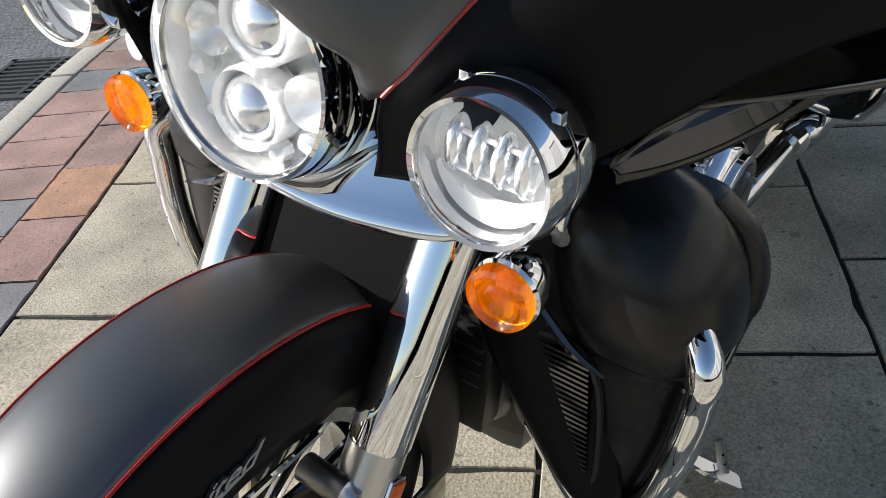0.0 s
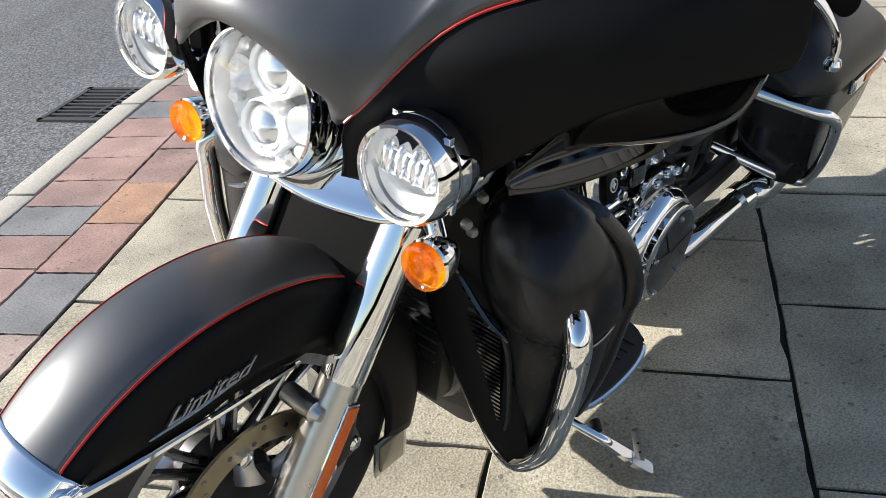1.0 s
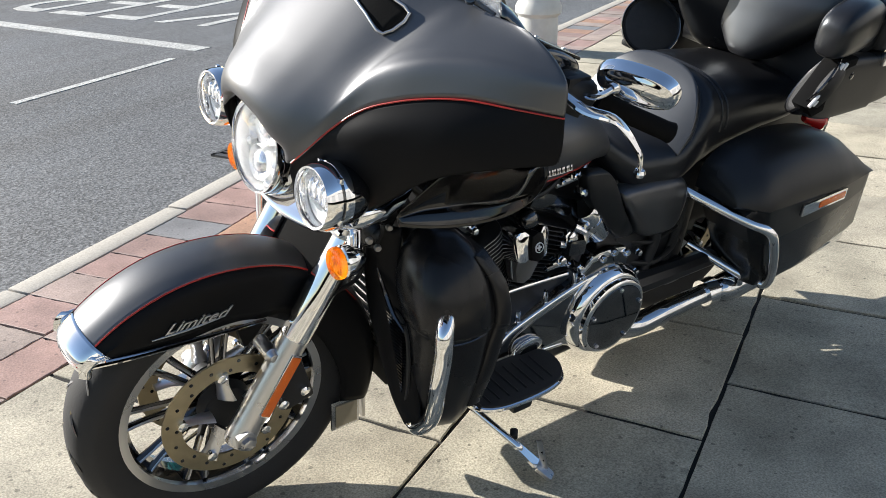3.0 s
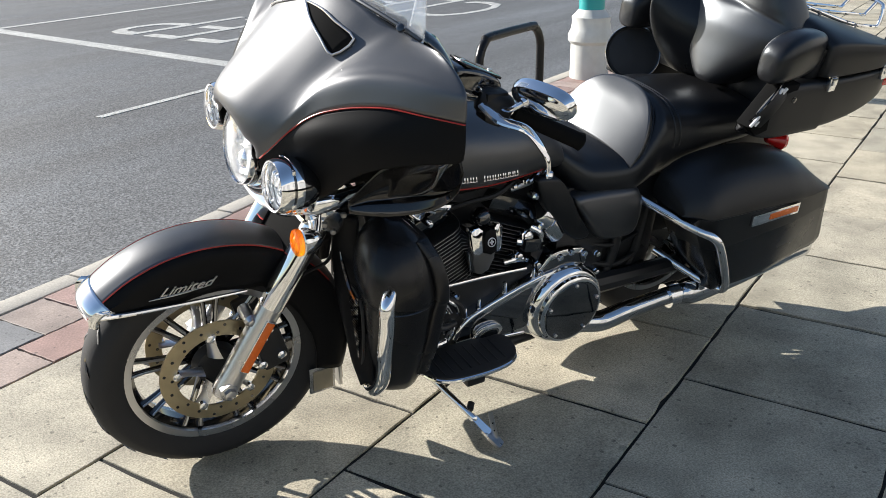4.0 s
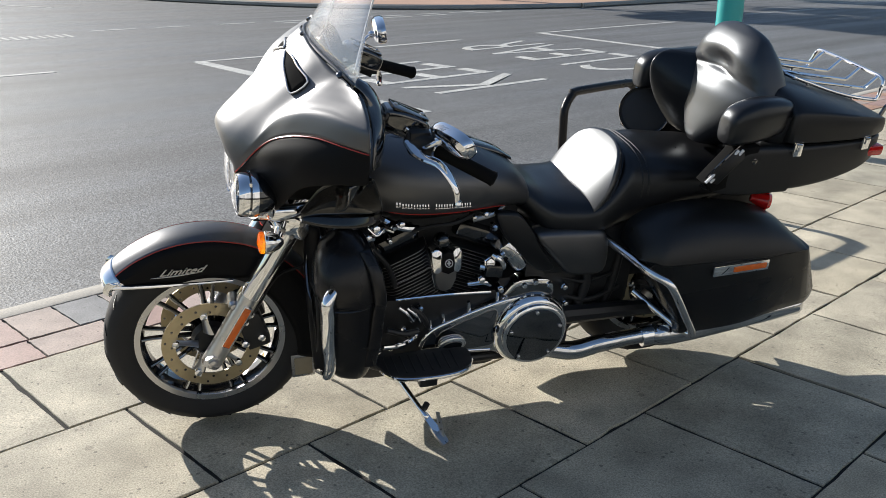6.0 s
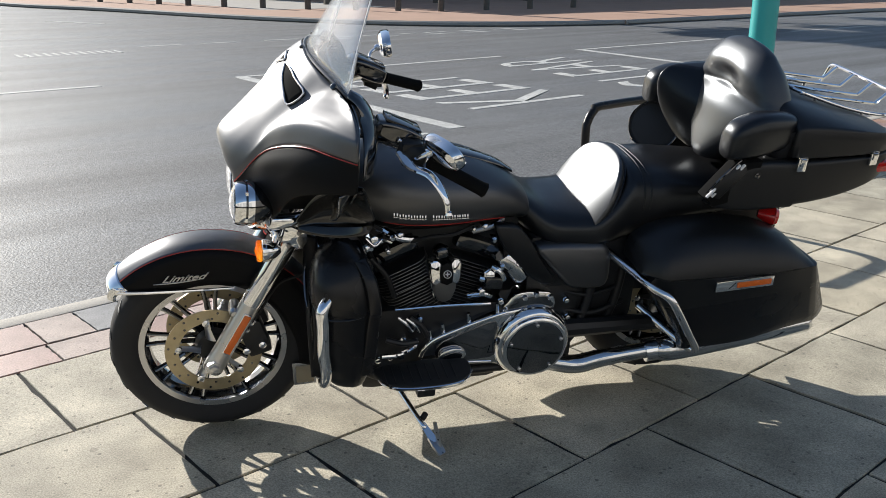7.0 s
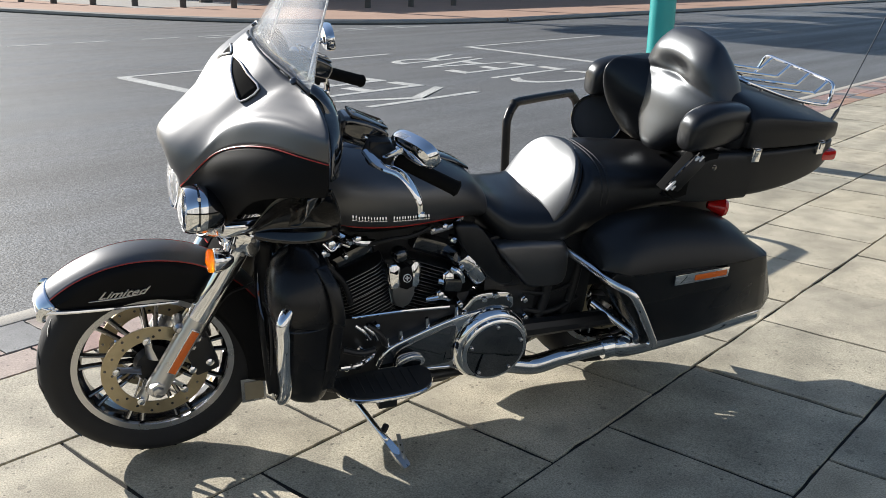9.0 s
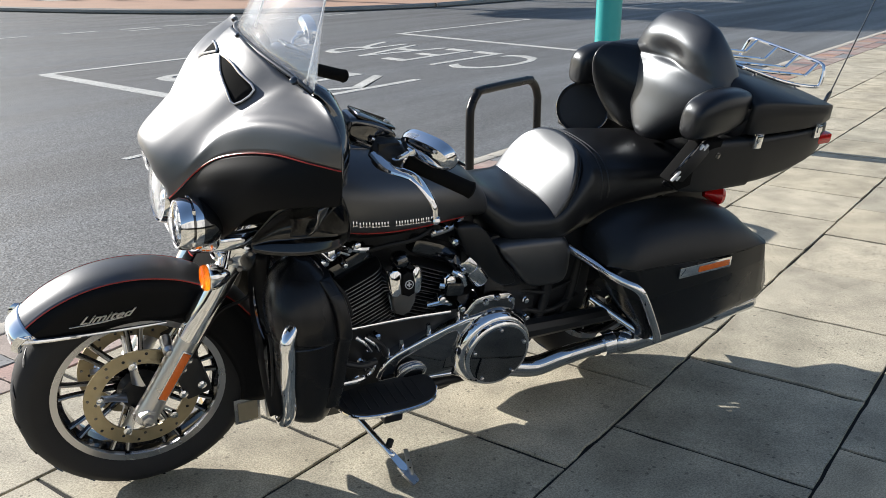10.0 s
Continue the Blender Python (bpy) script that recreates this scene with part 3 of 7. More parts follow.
# wheels
def wheel(cx, cz, R, half, steer, front):
    w = new("front_wheel" if front else "rear_wheel")
    w.parent = bike
    tagged(w, "black cast wheel with bright machined rim edge")
    put = fpart if steer else bpart
    rim = 0.229 if front else 0.215
    c = (cx, 0, cz)
    bm = bmesh.new()
    prof = [(rim - 0.006, -half * 0.72), (rim + 0.012, -half * 0.88), (rim + 0.045, -half), (R - 0.028, -half * 0.93), (R - 0.012, -half * 0.72), (R - 0.003, -half * 0.4), (R, 0)]
    prof = prof + [(r, -h) for r, h in prof[-2::-1]]
    revolve(bm, [tuple(p) for p in spline(prof, 3)], c, (0, 1, 0), 72, True)
    put("tyre", bm, RUBBER, w, "black rubber tyre with a grooved tread", 60)
    # tread grooves: slanted bars let into the rounded tread
    bm = bmesh.new()
    for i in range(20):
        for s in (-1, 1):
            a = 2 * math.pi * (i + (0.5 if s > 0 else 0)) / 20
            pts = []
            for k in range(4):
                f = k / 3
                b = a + 0.16 * f
                y = s * half * (0.1 + 0.62 * f)
                r = R - 0.0028 - 0.017 * (abs(y) / half) ** 3
                pts.append((cx + r * math.cos(b), y, cz + r * math.sin(b)))
            tube(bm, pts, [0.0015, 0.0035, 0.0035, 0.0015], 4, 1, False)
    put("tread_groove", bm, GLOSS_BLACK, w)
    bm = bmesh.new()
    k = half * 0.74
    revolve(bm, [(rim + 0.004, -k - 0.003), (rim + 0.004, -k + 0.012), (rim - 0.016, -k + 0.016), (rim - 0.018, -k - 0.001)], c, (0, 1, 0), 72, True)
    revolve(bm, [(rim + 0.004, k + 0.003), (rim + 0.004, k - 0.012), (rim - 0.016, k - 0.016), (rim - 0.018, k + 0.001)], c, (0, 1, 0), 72, True)
    put("rim_edge", bm, BRUSHED, w, "bright machined rim edge", 30)
    bm = bmesh.new()
    revolve(bm, [(rim - 0.012, -k + 0.01), (rim - 0.03, -k * 0.3), (rim - 0.03, k * 0.3), (rim - 0.012, k - 0.01), (rim - 0.003, k - 0.01), (rim - 0.003, -k + 0.01)], c, (0, 1, 0), 72, True)
    put("rim", bm, GLOSS_BLACK, w)
    bm = bmesh.new()
    revolve(bm, [(0.052, -0.055), (0.06, -0.03), (0.045, -0.01), (0.045, 0.01), (0.06, 0.03), (0.052, 0.055)], c, (0, 1, 0), 32)
    put("hub", bm, ENGINE_BLACK, w)
    # spokes in pairs, each forking at the rim
    for i in range(9):
        a = 2 * math.pi * i / 9 + 0.2
        bm = bmesh.new()
        for s in (-1, 1):
            p = []
            for r, o, y in ((0.045, 0.010, 0.0), (0.12, 0.013, -0.012), (rim - 0.055, 0.017, -0.02), (rim - 0.02, 0.022, -0.026)):
                b = a + s * o / r
                p.append((cx + r * math.cos(b), y, cz + r * math.sin(b)))
            tube(bm, p, [0.010, 0.008, 0.008, 0.009], 6, 2)
        put("spoke", bm, GLOSS_BLACK, w)
        bm = bmesh.new()
        for s in (-1, 1):
            p = []
            for r, o, y in ((0.10, 0.013, -0.018), (rim - 0.055, 0.017, -0.0262), (rim - 0.022, 0.0215, -0.033)):
                b = a + s * o / r
                p.append((cx + r * math.cos(b), y, cz + r * math.sin(b)))
            tube(bm, p, 0.0035, 5, 2)
        put("spoke_edge", bm, BRUSHED, w, "machined bright spoke edge")
    for s in (-1, 1) if front else (-1,):
        y = s * 0.072
        bm = bmesh.new()
        n, ro, ri = 60, 0.150, 0.108
        holes = [(2 * math.pi * (i + 0.25 * (i % 3)) / 24, 0.119 + 0.01 * (i % 3)) for i in range(24)]
        revolve(bm, [(ro, y - 0.0025), (ro, y + 0.0025), (ri, y + 0.0025), (ri, y - 0.0025)], c, (0, 1, 0), 72, True)
        put("disc_ring", bm, DISC_METAL, w, "drilled steel brake disc", 30)
        for a, r in holes:
            bm = bmesh.new()
            revolve(bm, [(0.0042, -0.0034), (0.0042, 0.0034)], (cx + r * math.cos(a), y, cz + r * math.sin(a)), (0, 1, 0), 8)
            put("disc_hole", bm, GLOSS_BLACK, w)
        bm = bmesh.new()
        for i in range(5):
            a = 2 * math.pi * i / 5 + 0.5
            tube(bm, [(cx + r * math.cos(a), y + s * -0.004, cz + r * math.sin(a)) for r in (0.04, 0.08, 0.118)], [0.024, 0.015, 0.02], 8, 2, flat=0.25)
        put("disc_carrier", bm, BRUSHED, w)
        for i in range(5):
            bm = bmesh.new()
            a = 2 * math.pi * i / 5 + 0.5
            revolve(bm, [(0.011, -0.006), (0.011, 0.006), (0.006, 0.009)], (cx + 0.108 * math.cos(a), y + s * 0.004, cz + 0.108 * math.sin(a)), (0, s, 0), 10)
            put("disc_bolt", bm, CHROME, w)
    return w

FX, FZ = -0.004, 0.322
front_wheel = wheel(FX, FZ, 0.318, 0.064, True, True)
rear_wheel = wheel(1.60, 0.318, 0.314, 0.085, False, False)
rear_wheel.location.y = 0.085

# front mudguard
def fender_section(th, rc, w, rs):
    """Points from the left lower edge over the crown to the right one."""
    c, s = math.cos(th), math.sin(th)
    prof = [(rs, -w), (rs + (rc - rs) * 0.45, -w * 1.03), (rc - 0.034, -w * 0.985), (rc - 0.016, -w * 0.80), (rc - 0.004, -w * 0.42), (rc, 0)]
    prof = prof + [(r, -y) for r, y in prof[-2::-1]]
    return [(FX + r * c, y, FZ + r * s) for r, y in prof]

def fender_params(deg):
    th = radians(deg)
    rc = 0.374 + 0.012 * max(0, (deg - 90) / 55)
    w = 0.083 - 0.008 * max(0, (deg - 100) / 48) ** 2
    cut = (0.556 - FZ) / max(0.2, math.sin(th))
    rs = max(cut, 0.245) if deg > 55 else 0.245 + 0.03 * max(0, (20 - deg) / 40)
    rs = min(rs, rc - 0.035)
    return th, rc, w, rs

fender = new("front_fender")
fender.parent = bike
tagged(fender, "satin grey front mudguard with black sides and red pinstripes")
angs = [142.5, 139, 132, 122, 110, 98, 86, 74, 64, 54, 44, 34, 24, 14, 4, -6, -14]
secs = [fender_section(*fender_params(a)) for a in angs]
def sheet(cols, nu, nv, name, material, parent, label="", thick=0.003):
    bm = bmesh.new()
    patch(bm, cols, nu, nv)
    return solid(fpart(name, bm, material, parent, label, 60), thick)
sheet([s[3:8] for s in secs], 3, 4, "crown", GREY_PAINT, fender, "satin grey crown of the mudguard")
sheet([s[:4] for s in secs], 3, 3, "side", BLACK_PAINT, fender, "satin black side of the mudguard")
sheet([s[7:] for s in secs], 3, 3, "side", BLACK_PAINT, fender, "satin black side of the mudguard")
for i in (3, 7):
    bm = bmesh.new()
    tube(bm, [s[i] for s in secs[:12]], 0.0017, 6, 3)
    fpart("pinstripe", bm, RED_LINE, fender, "thin red pinstripe")
# chrome tip and side trims
tip = [fender_section(*fender_params(a)) for a in (143.5, 141, 138, 134.5)]
bm = bmesh.new()
bumped = []
for j, s in enumerate(tip):
    g = (0.985, 1.012, 1.014, 1.006)[j]
    bumped.append([(FX + (x - FX) * g, y * 1.025, FZ + (z - FZ) * g) for x, y, z in s])
patch(bm, bumped, 4, 3)
solid(fpart("fender_tip", bm, CHROME, fender, "chrome mudguard tip", 60), 0.006)
for s in (-1, 1):
    bm = bmesh.new()
    tube(bm, [(-0.285, s * 0.078, 0.556), (-0.2, s * 0.0855, 0.555), (-0.06, s * 0.0885, 0.555), (0.068, s * 0.0885, 0.556)], [0.007, 0.006, 0.005, 0.0035], 8, 5)
    fpart("side_trim", bm, CHROME, fender, "chrome trim along the lower edge")
# script badge
for s in (-1, 1):
    bm = letters("Limited", 0.042, 0.0016)
    for v in bm.verts:
        x, y, z = v.co
        x += 0.6 * y
        v.co = (-0.142 + x * 0.98, s * 0.0885 + s * z, 0.587 + y * 0.70 + x * 0.05)
        if s > 0:
            v.co.x = -0.01 - x * 0.98
    tube(bm, [(-0.165, s * 0.0895, 0.582), (-0.10, s * 0.0895, 0.585), (-0.03, s * 0.0895, 0.592)], [0.001, 0.0025, 0.001], 6, 3)
    fpart("script_badge", bm, BRUSHED, fender, "chrome script badge")
# rear flap lens
bm = bmesh.new()
th, rc, w, rs = fender_params(-12)
box(bm, (0.0, -0.058, -0.05), (0.012, 0.058, 0.045), pose(0.335, 0, 0.20, 0, -6, 0), 0.006)
fpart("flap_frame", bm, BRUSHED, fender)
bm = bmesh.new()
box(bm, (0.012, -0.045, -0.035), (0.018, 0.045, 0.03), pose(0.335, 0, 0.20, 0, -6, 0), 0.004)
fpart("rear_reflector", bm, SMOKE_LENS, fender)
bm = bmesh.new()
box(bm, (-0.045, -0.082, -0.042), (0.03, -0.076, 0.045), pose(0.285, 0, 0.212, 0, -3, 0), 0.003)
fpart("side_lens_frame", bm, BRUSHED, fender)
bm = bmesh.new()
box(bm, (-0.035, -0.086, -0.032), (0.022, -0.081, 0.034), pose(0.285, 0, 0.212, 0, -3, 0), 0.003)
fpart("side_lens", bm, SMOKE_LENS, fender)

# fork
fork = new("fork")
fork.parent = bike
RAKE = Vector((0.223, 0, 0.407)).normalized()
for s in (-1, 1):
    b = Vector((FX + 0.005, s * 0.122, FZ - 0.012))
    bm = bmesh.new()
    tube(bm, [b - RAKE * 0.035, b - RAKE * 0.02, b + RAKE * 0.05, b + RAKE * 0.12, b + RAKE * 0.24], [0.02, 0.032, 0.031, 0.0315, 0.0315], 24, 3)
    fpart("lower_leg", bm, BRUSHED, fork, "satin aluminium fork leg")
    bm = bmesh.new()
    tube(bm, [b + RAKE * 0.235, b + RAKE * 0.245, b + RAKE * 0.36, b + RAKE * 0.60], [0.030, 0.0335, 0.0335, 0.0335], 24, 1, False)
    fpart("fork_tube", bm, CHROME, fork, "chrome fork cover")
    bm = bmesh.new()
    revolve(bm, [(0.024, -0.002), (0.024, 0.012), (0.017, 0.014), (0.015, 0.024), (0.010, 0.026)], (FX, s * 0.145, FZ - 0.012), (0, s, 0), 6)
    fpart("axle_nut", bm, BRUSHED, fork)
    # strip reflector on the leg
    m = Matrix.Translation(b + RAKE * 0.135 + Vector((0.004, s * 0.031, 0))) @ Matrix.Rotation(math.atan2(RAKE.x, RAKE.z), 4, "Y")
    bm = bmesh.new()
    box(bm, (-0.013, -0.004, -0.077), (0.013, 0.004, 0.077), m, 0.003)
    fpart("reflector_frame", bm, CHROME, fork)
    bm = bmesh.new()
    box(bm, (-0.0105, -0.007, -0.073), (0.0105, 0.007, 0.073), m, 0.002)
    fpart("reflector", bm, ORANGE_REFLECTOR, fork, "orange strip reflector")
    # fender mount and bolt
    bm = bmesh.new()
    revolve(bm, [(0.016, -0.05), (0.016, 0.006), (0.012, 0.010), (0.009, 0.020), (0.006, 0.021)], b + RAKE * 0.205 + Vector((-0.035, s * -0.005, 0.0)), (0, s, 0), 16)
    fpart("fender_mount", bm, BRUSHED, fork)
    # caliper
    bm = bmesh.new()
    box(bm, (-0.035, -0.028, -0.06), (0.04, 0.03, 0.06), Matrix.Translation((FX + 0.125, s * 0.085, FZ + 0.055)) @ Matrix.Rotation(radians(-18), 4, "Y"), 0.012)
    fpart("brake_caliper", bm, ENGINE_BLACK, fork, "black brake caliper")
    for dx, dz in ((0.10, 0.10), (0.115, 0.125), (0.15, 0.04), (0.10, 0.02)):
        bm = bmesh.new()
        revolve(bm, [(0.012, 0), (0.012, 0.01), (0.006, 0.014)], (FX + dx, s * 0.113, FZ + dz), (0, s, 0), 10)
        fpart("caliper_bolt", bm, CHROME, fork)
    bm = bmesh.new()
    tube(bm, [(FX + 0.13, s * 0.1, FZ + 0.12), (0.2, s * 0.09, 0.56), (0.29, s * 0.08, 0.60), (0.30, s * 0.07, 0.74)], 0.005, 6, 5)
    fpart("brake_hose", bm, BLACK_PLASTIC, fork)
# lower clamp and shroud
bm = bmesh.new()
box(bm, (-0.05, -0.17, -0.03), (0.06, 0.17, 0.03), pose(0.23, 0, 0.765, 0, 28, 0), 0.015)
fpart("fork_clamp", bm, CHROME, fork, "chrome fork clamp")
bm = bmesh.new()
box(bm, (-0.03, -0.09, -0.2), (0.03, 0.09, 0.1), pose(0.25, 0, 0.72, 0, 28, 0), 0.02)
fpart("fork_shroud", bm, MATTE_BLACK, fork)

# lamp bar under the headlamp
lamps = new("light_bar")
lamps.parent = bike
bm = bmesh.new()
cols = []
for y in (-0.232, -0.222, -0.19, -0.14, -0.08, 0.0, 0.08, 0.14, 0.19, 0.222, 0.232):
    k = abs(y) / 0.232
    end = max(0.0, (k - 0.8) / 0.2) ** 2
    zt, zb = 0.852 + 0.008 * k - 0.010 * end, 0.803 - 0.012 * math.sin(k * math.pi) + 0.004 * k + 0.022 * end
    x = 0.090 + 0.070 * k ** 1.6 + 0.022 * (y / 0.232)
    cols.append([(x + 0.060, y + 0.008, zt + 0.006), (x + 0.040, y + 0.008, zt), (x + 0.016, y + 0.008, zt * 0.5 + zb * 0.5 - 0.004), (x, y + 0.008, zb + 0.008), (x + 0.004, y + 0.008, zb - 0.002), (x + 0.04, y + 0.008, zb - 0.004)])
patch(bm, cols, 4, 3)
solid(fpart("bar", bm, CHROME, lamps, "polished chrome lamp bar", 60), 0.006)

def round_lamp(name, c, r, depth, tilt, label, kind):
    h = new(name)
    h.parent = bike
    tagged(h, label)
    ax = Vector((-math.cos(radians(tilt)), -0.045, math.sin(radians(tilt)))).normalized()
    c = Vector(c)
    def ring(part_name, prof, material, part_label="", sides=56):
        bm = bmesh.new()
        revolve(bm, prof, c, ax, sides, True)
        fpart(part_name, bm, material, h, part_label)
    if kind == "head":   # stacked rings: chrome bezel, black seal, chrome retainer, black seal, chrome nacelle
        ring("trim_ring", [(r * 0.955, -0.002), (r * 0.975, 0.006), (r * 1.01, 0.005), (r * 1.03, -0.004), (r * 1.03, -0.016), (r * 0.96, -0.016)], CHROME, "chrome trim ring")
        ring("seal", [(r * 0.98, -0.014), (r * 1.045, -0.010), (r * 1.06, -0.016), (r * 1.06, -0.024), (r * 0.98, -0.026)], GLOSS_BLACK, "black rubber seal")
        ring("retainer_ring", [(r * 1.0, -0.022), (r * 1.075, -0.020), (r * 1.095, -0.026), (r * 1.095, -0.032), (r * 1.0, -0.034)], CHROME, "chrome retainer ring")
        ring("seal", [(r * 1.0, -0.032), (r * 1.085, -0.031), (r * 1.105, -0.036), (r * 1.105, -0.046), (r * 1.0, -0.048)], GLOSS_BLACK, "black rubber seal")
        bm = bmesh.new()
        revolve(bm, [(r * 1.09, -0.044), (r * 1.12, -0.046), (r * 1.145, -0.060), (r * 1.17, -0.085), (r * 1.17, -0.12)], c, ax, 56, caps=False)
        solid(fpart("nacelle", bm, CHROME, h, "chrome headlamp nacelle"), 0.004)
        for a in (0.35, 2.8, 4.5, 5.6):
            bm = bmesh.new()
            side, up = Vector((0, 1, 0)), ax.cross(Vector((0, 1, 0)))
            p = c + (side * math.cos(a) + up * math.sin(a)) * r * 1.07 - ax * 0.018
            revolve(bm, [(0.0045, -0.006), (0.0045, 0.004), (0.002, 0.006)], p, ax, 8)
            fpart("clip", bm, GLOSS_BLACK, h)
    else:
        ring("trim_ring", [(r * 0.90, -0.002), (r * 0.93, 0.005), (r * 1.0, 0.006), (r * 1.07, -0.002), (r * 1.10, -0.014), (r * 1.10, -0.022), (r * 0.92, -0.024)], CHROME, "chrome trim ring")
        ring("seal", [(r * 0.90, -0.001), (r * 0.915, 0.0025), (r * 0.93, -0.001)], GLOSS_BLACK)
        ring("groove", [(r * 1.0, -0.020), (r * 1.075, -0.021), (r * 1.075, -0.029), (r * 1.0, -0.030)], GLOSS_BLACK, "black groove round the lamp")
        ring("retainer_ring", [(r * 1.0, -0.027), (r * 1.10, -0.028), (r * 1.11, -0.034), (r * 1.09, -0.046), (r * 1.0, -0.048)], CHROME, "chrome retainer ring")
        for a in (0.4, 2.7, 4.0, 5.3):
            bm = bmesh.new()
            side, up = Vector((0, 1, 0)), ax.cross(Vector((0, 1, 0)))
            p = c + (side * math.cos(a) + up * math.sin(a)) * r * 1.085 - ax * 0.026
            box(bm, (-0.004, -0.004, -0.006), (0.004, 0.004, 0.006), Matrix.Translation(p), 0.001)
            fpart("clip", bm, CHROME, h)
        bm = bmesh.new()
        revolve(bm, [(r * 1.04, -0.044), (r * 1.02, -0.060), (r * 0.86, -depth * 0.84), (r * 0.55, -depth), (0.0, -depth * 1.03)], c, ax, 48, caps=False)
        fpart("bucket", bm, GLOSS_BLACK, h, "gloss black lamp bucket")
    bm = bmesh.new()
    revolve(bm, [(r * 0.95, -0.004), (r * 0.92, -0.03), (r * 0.60, -0.050), (0.0, -0.055)], c, ax, 48, caps=False)
    fpart("reflector", bm, LAMP_BOWL if kind == "head" else FOG_BOWL, h, "silver lamp reflector")
    side = Vector((0, 1, 0))
    up = ax.cross(side)
    if kind == "head":
        for k in (-1, 1):
            p = c + up * (k * r * 0.43) + side * (0.06 * r * k)
            bm = bmesh.new()
            revolve(bm, [(r * 0.41, -0.045), (r * 0.41, -0.016), (r * 0.385, -0.011), (r * 0.35, -0.016), (r * 0.33, -0.028)], p, ax, 36, caps=False)
            fpart("projector_ring", bm, LAMP_BOWL, h, "bright projector ring")
            bm = bmesh.new()
            revolve(bm, [(r * 0.33, -0.028), (r * 0.29, -0.016), (r * 0.18, -0.008), (0, -0.005)], p, ax, 36)
            fpart("projector", bm, PROJECTOR, h, "round projector lens")
        for k in (-1, 1):
            bm = bmesh.new()
            p = c + side * (k * 0.60 * r) - up * (k * 0.16 * r)
            revolve(bm, [(r * 0.27, -0.04), (r * 0.25, -0.020), (r * 0.19, -0.026), (r * 0.10, -0.034), (0, -0.036)], p, ax, 24)
            fpart("side_reflector", bm, LAMP_BOWL, h)
        for k in range(12):
            a = 2 * math.pi * k / 12 + 0.3
            p = c + (side * math.cos(a) + up * math.sin(a)) * r * 0.82
            bm = bmesh.new()
            revolve(bm, [(r * 0.11, -0.034), (r * 0.10, -0.022), (r * 0.05, -0.017), (0, -0.016)], p, ax, 8)
            fpart("facet", bm, LAMP_BOWL, h)
    else:
        up = -up
        for k in range(4):
            bm = bmesh.new()
            p = c + side * ((k - 1.5) * r * 0.34) + up * (r * 0.12) - ax * 0.020
            revolve(bm, [(r * 0.155, 0.0), (r * 0.15, 0.008), (r * 0.10, 0.014), (0, 0.016)], (0, 0, 0), (0, 0, 1), 20)
            for v in bm.verts:
                v.co = p + side * v.co.x + up * (v.co.y * 2.5) + ax * v.co.z
            fpart("lamp_cell", bm, PROJECTOR, h)
        for z_ in (-0.16, 0.34):
            bm = bmesh.new()
            tube(bm, [c + side * (q * r) + up * (z_ * r) - ax * 0.012 for q in (-0.66, 0.0, 0.66)], 0.0022, 6, 2)
            fpart("cell_rib", bm, LAMP_BOWL, h)
        bm = bmesh.new()   # white crescent below the cells
        outer = [(math.cos(a), math.sin(a)) for a in (radians(200 + 14 * j) for j in range(11))]
        rings = []
        for d_ in (-0.026, -0.016):
            rings.append([c + side * (x * r * 0.86) + up * (z * r * 0.86) + ax * d_ for x, z in outer] + [c + side * (x * r * 0.80) + up * (z * r * 0.55) + ax * d_ for x, z in outer[::-1]])
        skin(bm, rings)
        fpart("crescent", bm, LAMP_WHITE, h)
    bm = bmesh.new()
    revolve(bm, [(r * 0.945, 0.001), (r * 0.88, 0.007), (r * 0.6, 0.015), (r * 0.3, 0.0195), (0.0, 0.021), (0.0, 0.0185), (r * 0.3, 0.017), (r * 0.6, 0.0125), (r * 0.88, 0.0045), (r * 0.94, -0.002)], c, ax, 48, True)
    ob = fpart("lens", bm, GLASS, h, "clear glass lens", 60)
    ob.visible_shadow = False
    return h

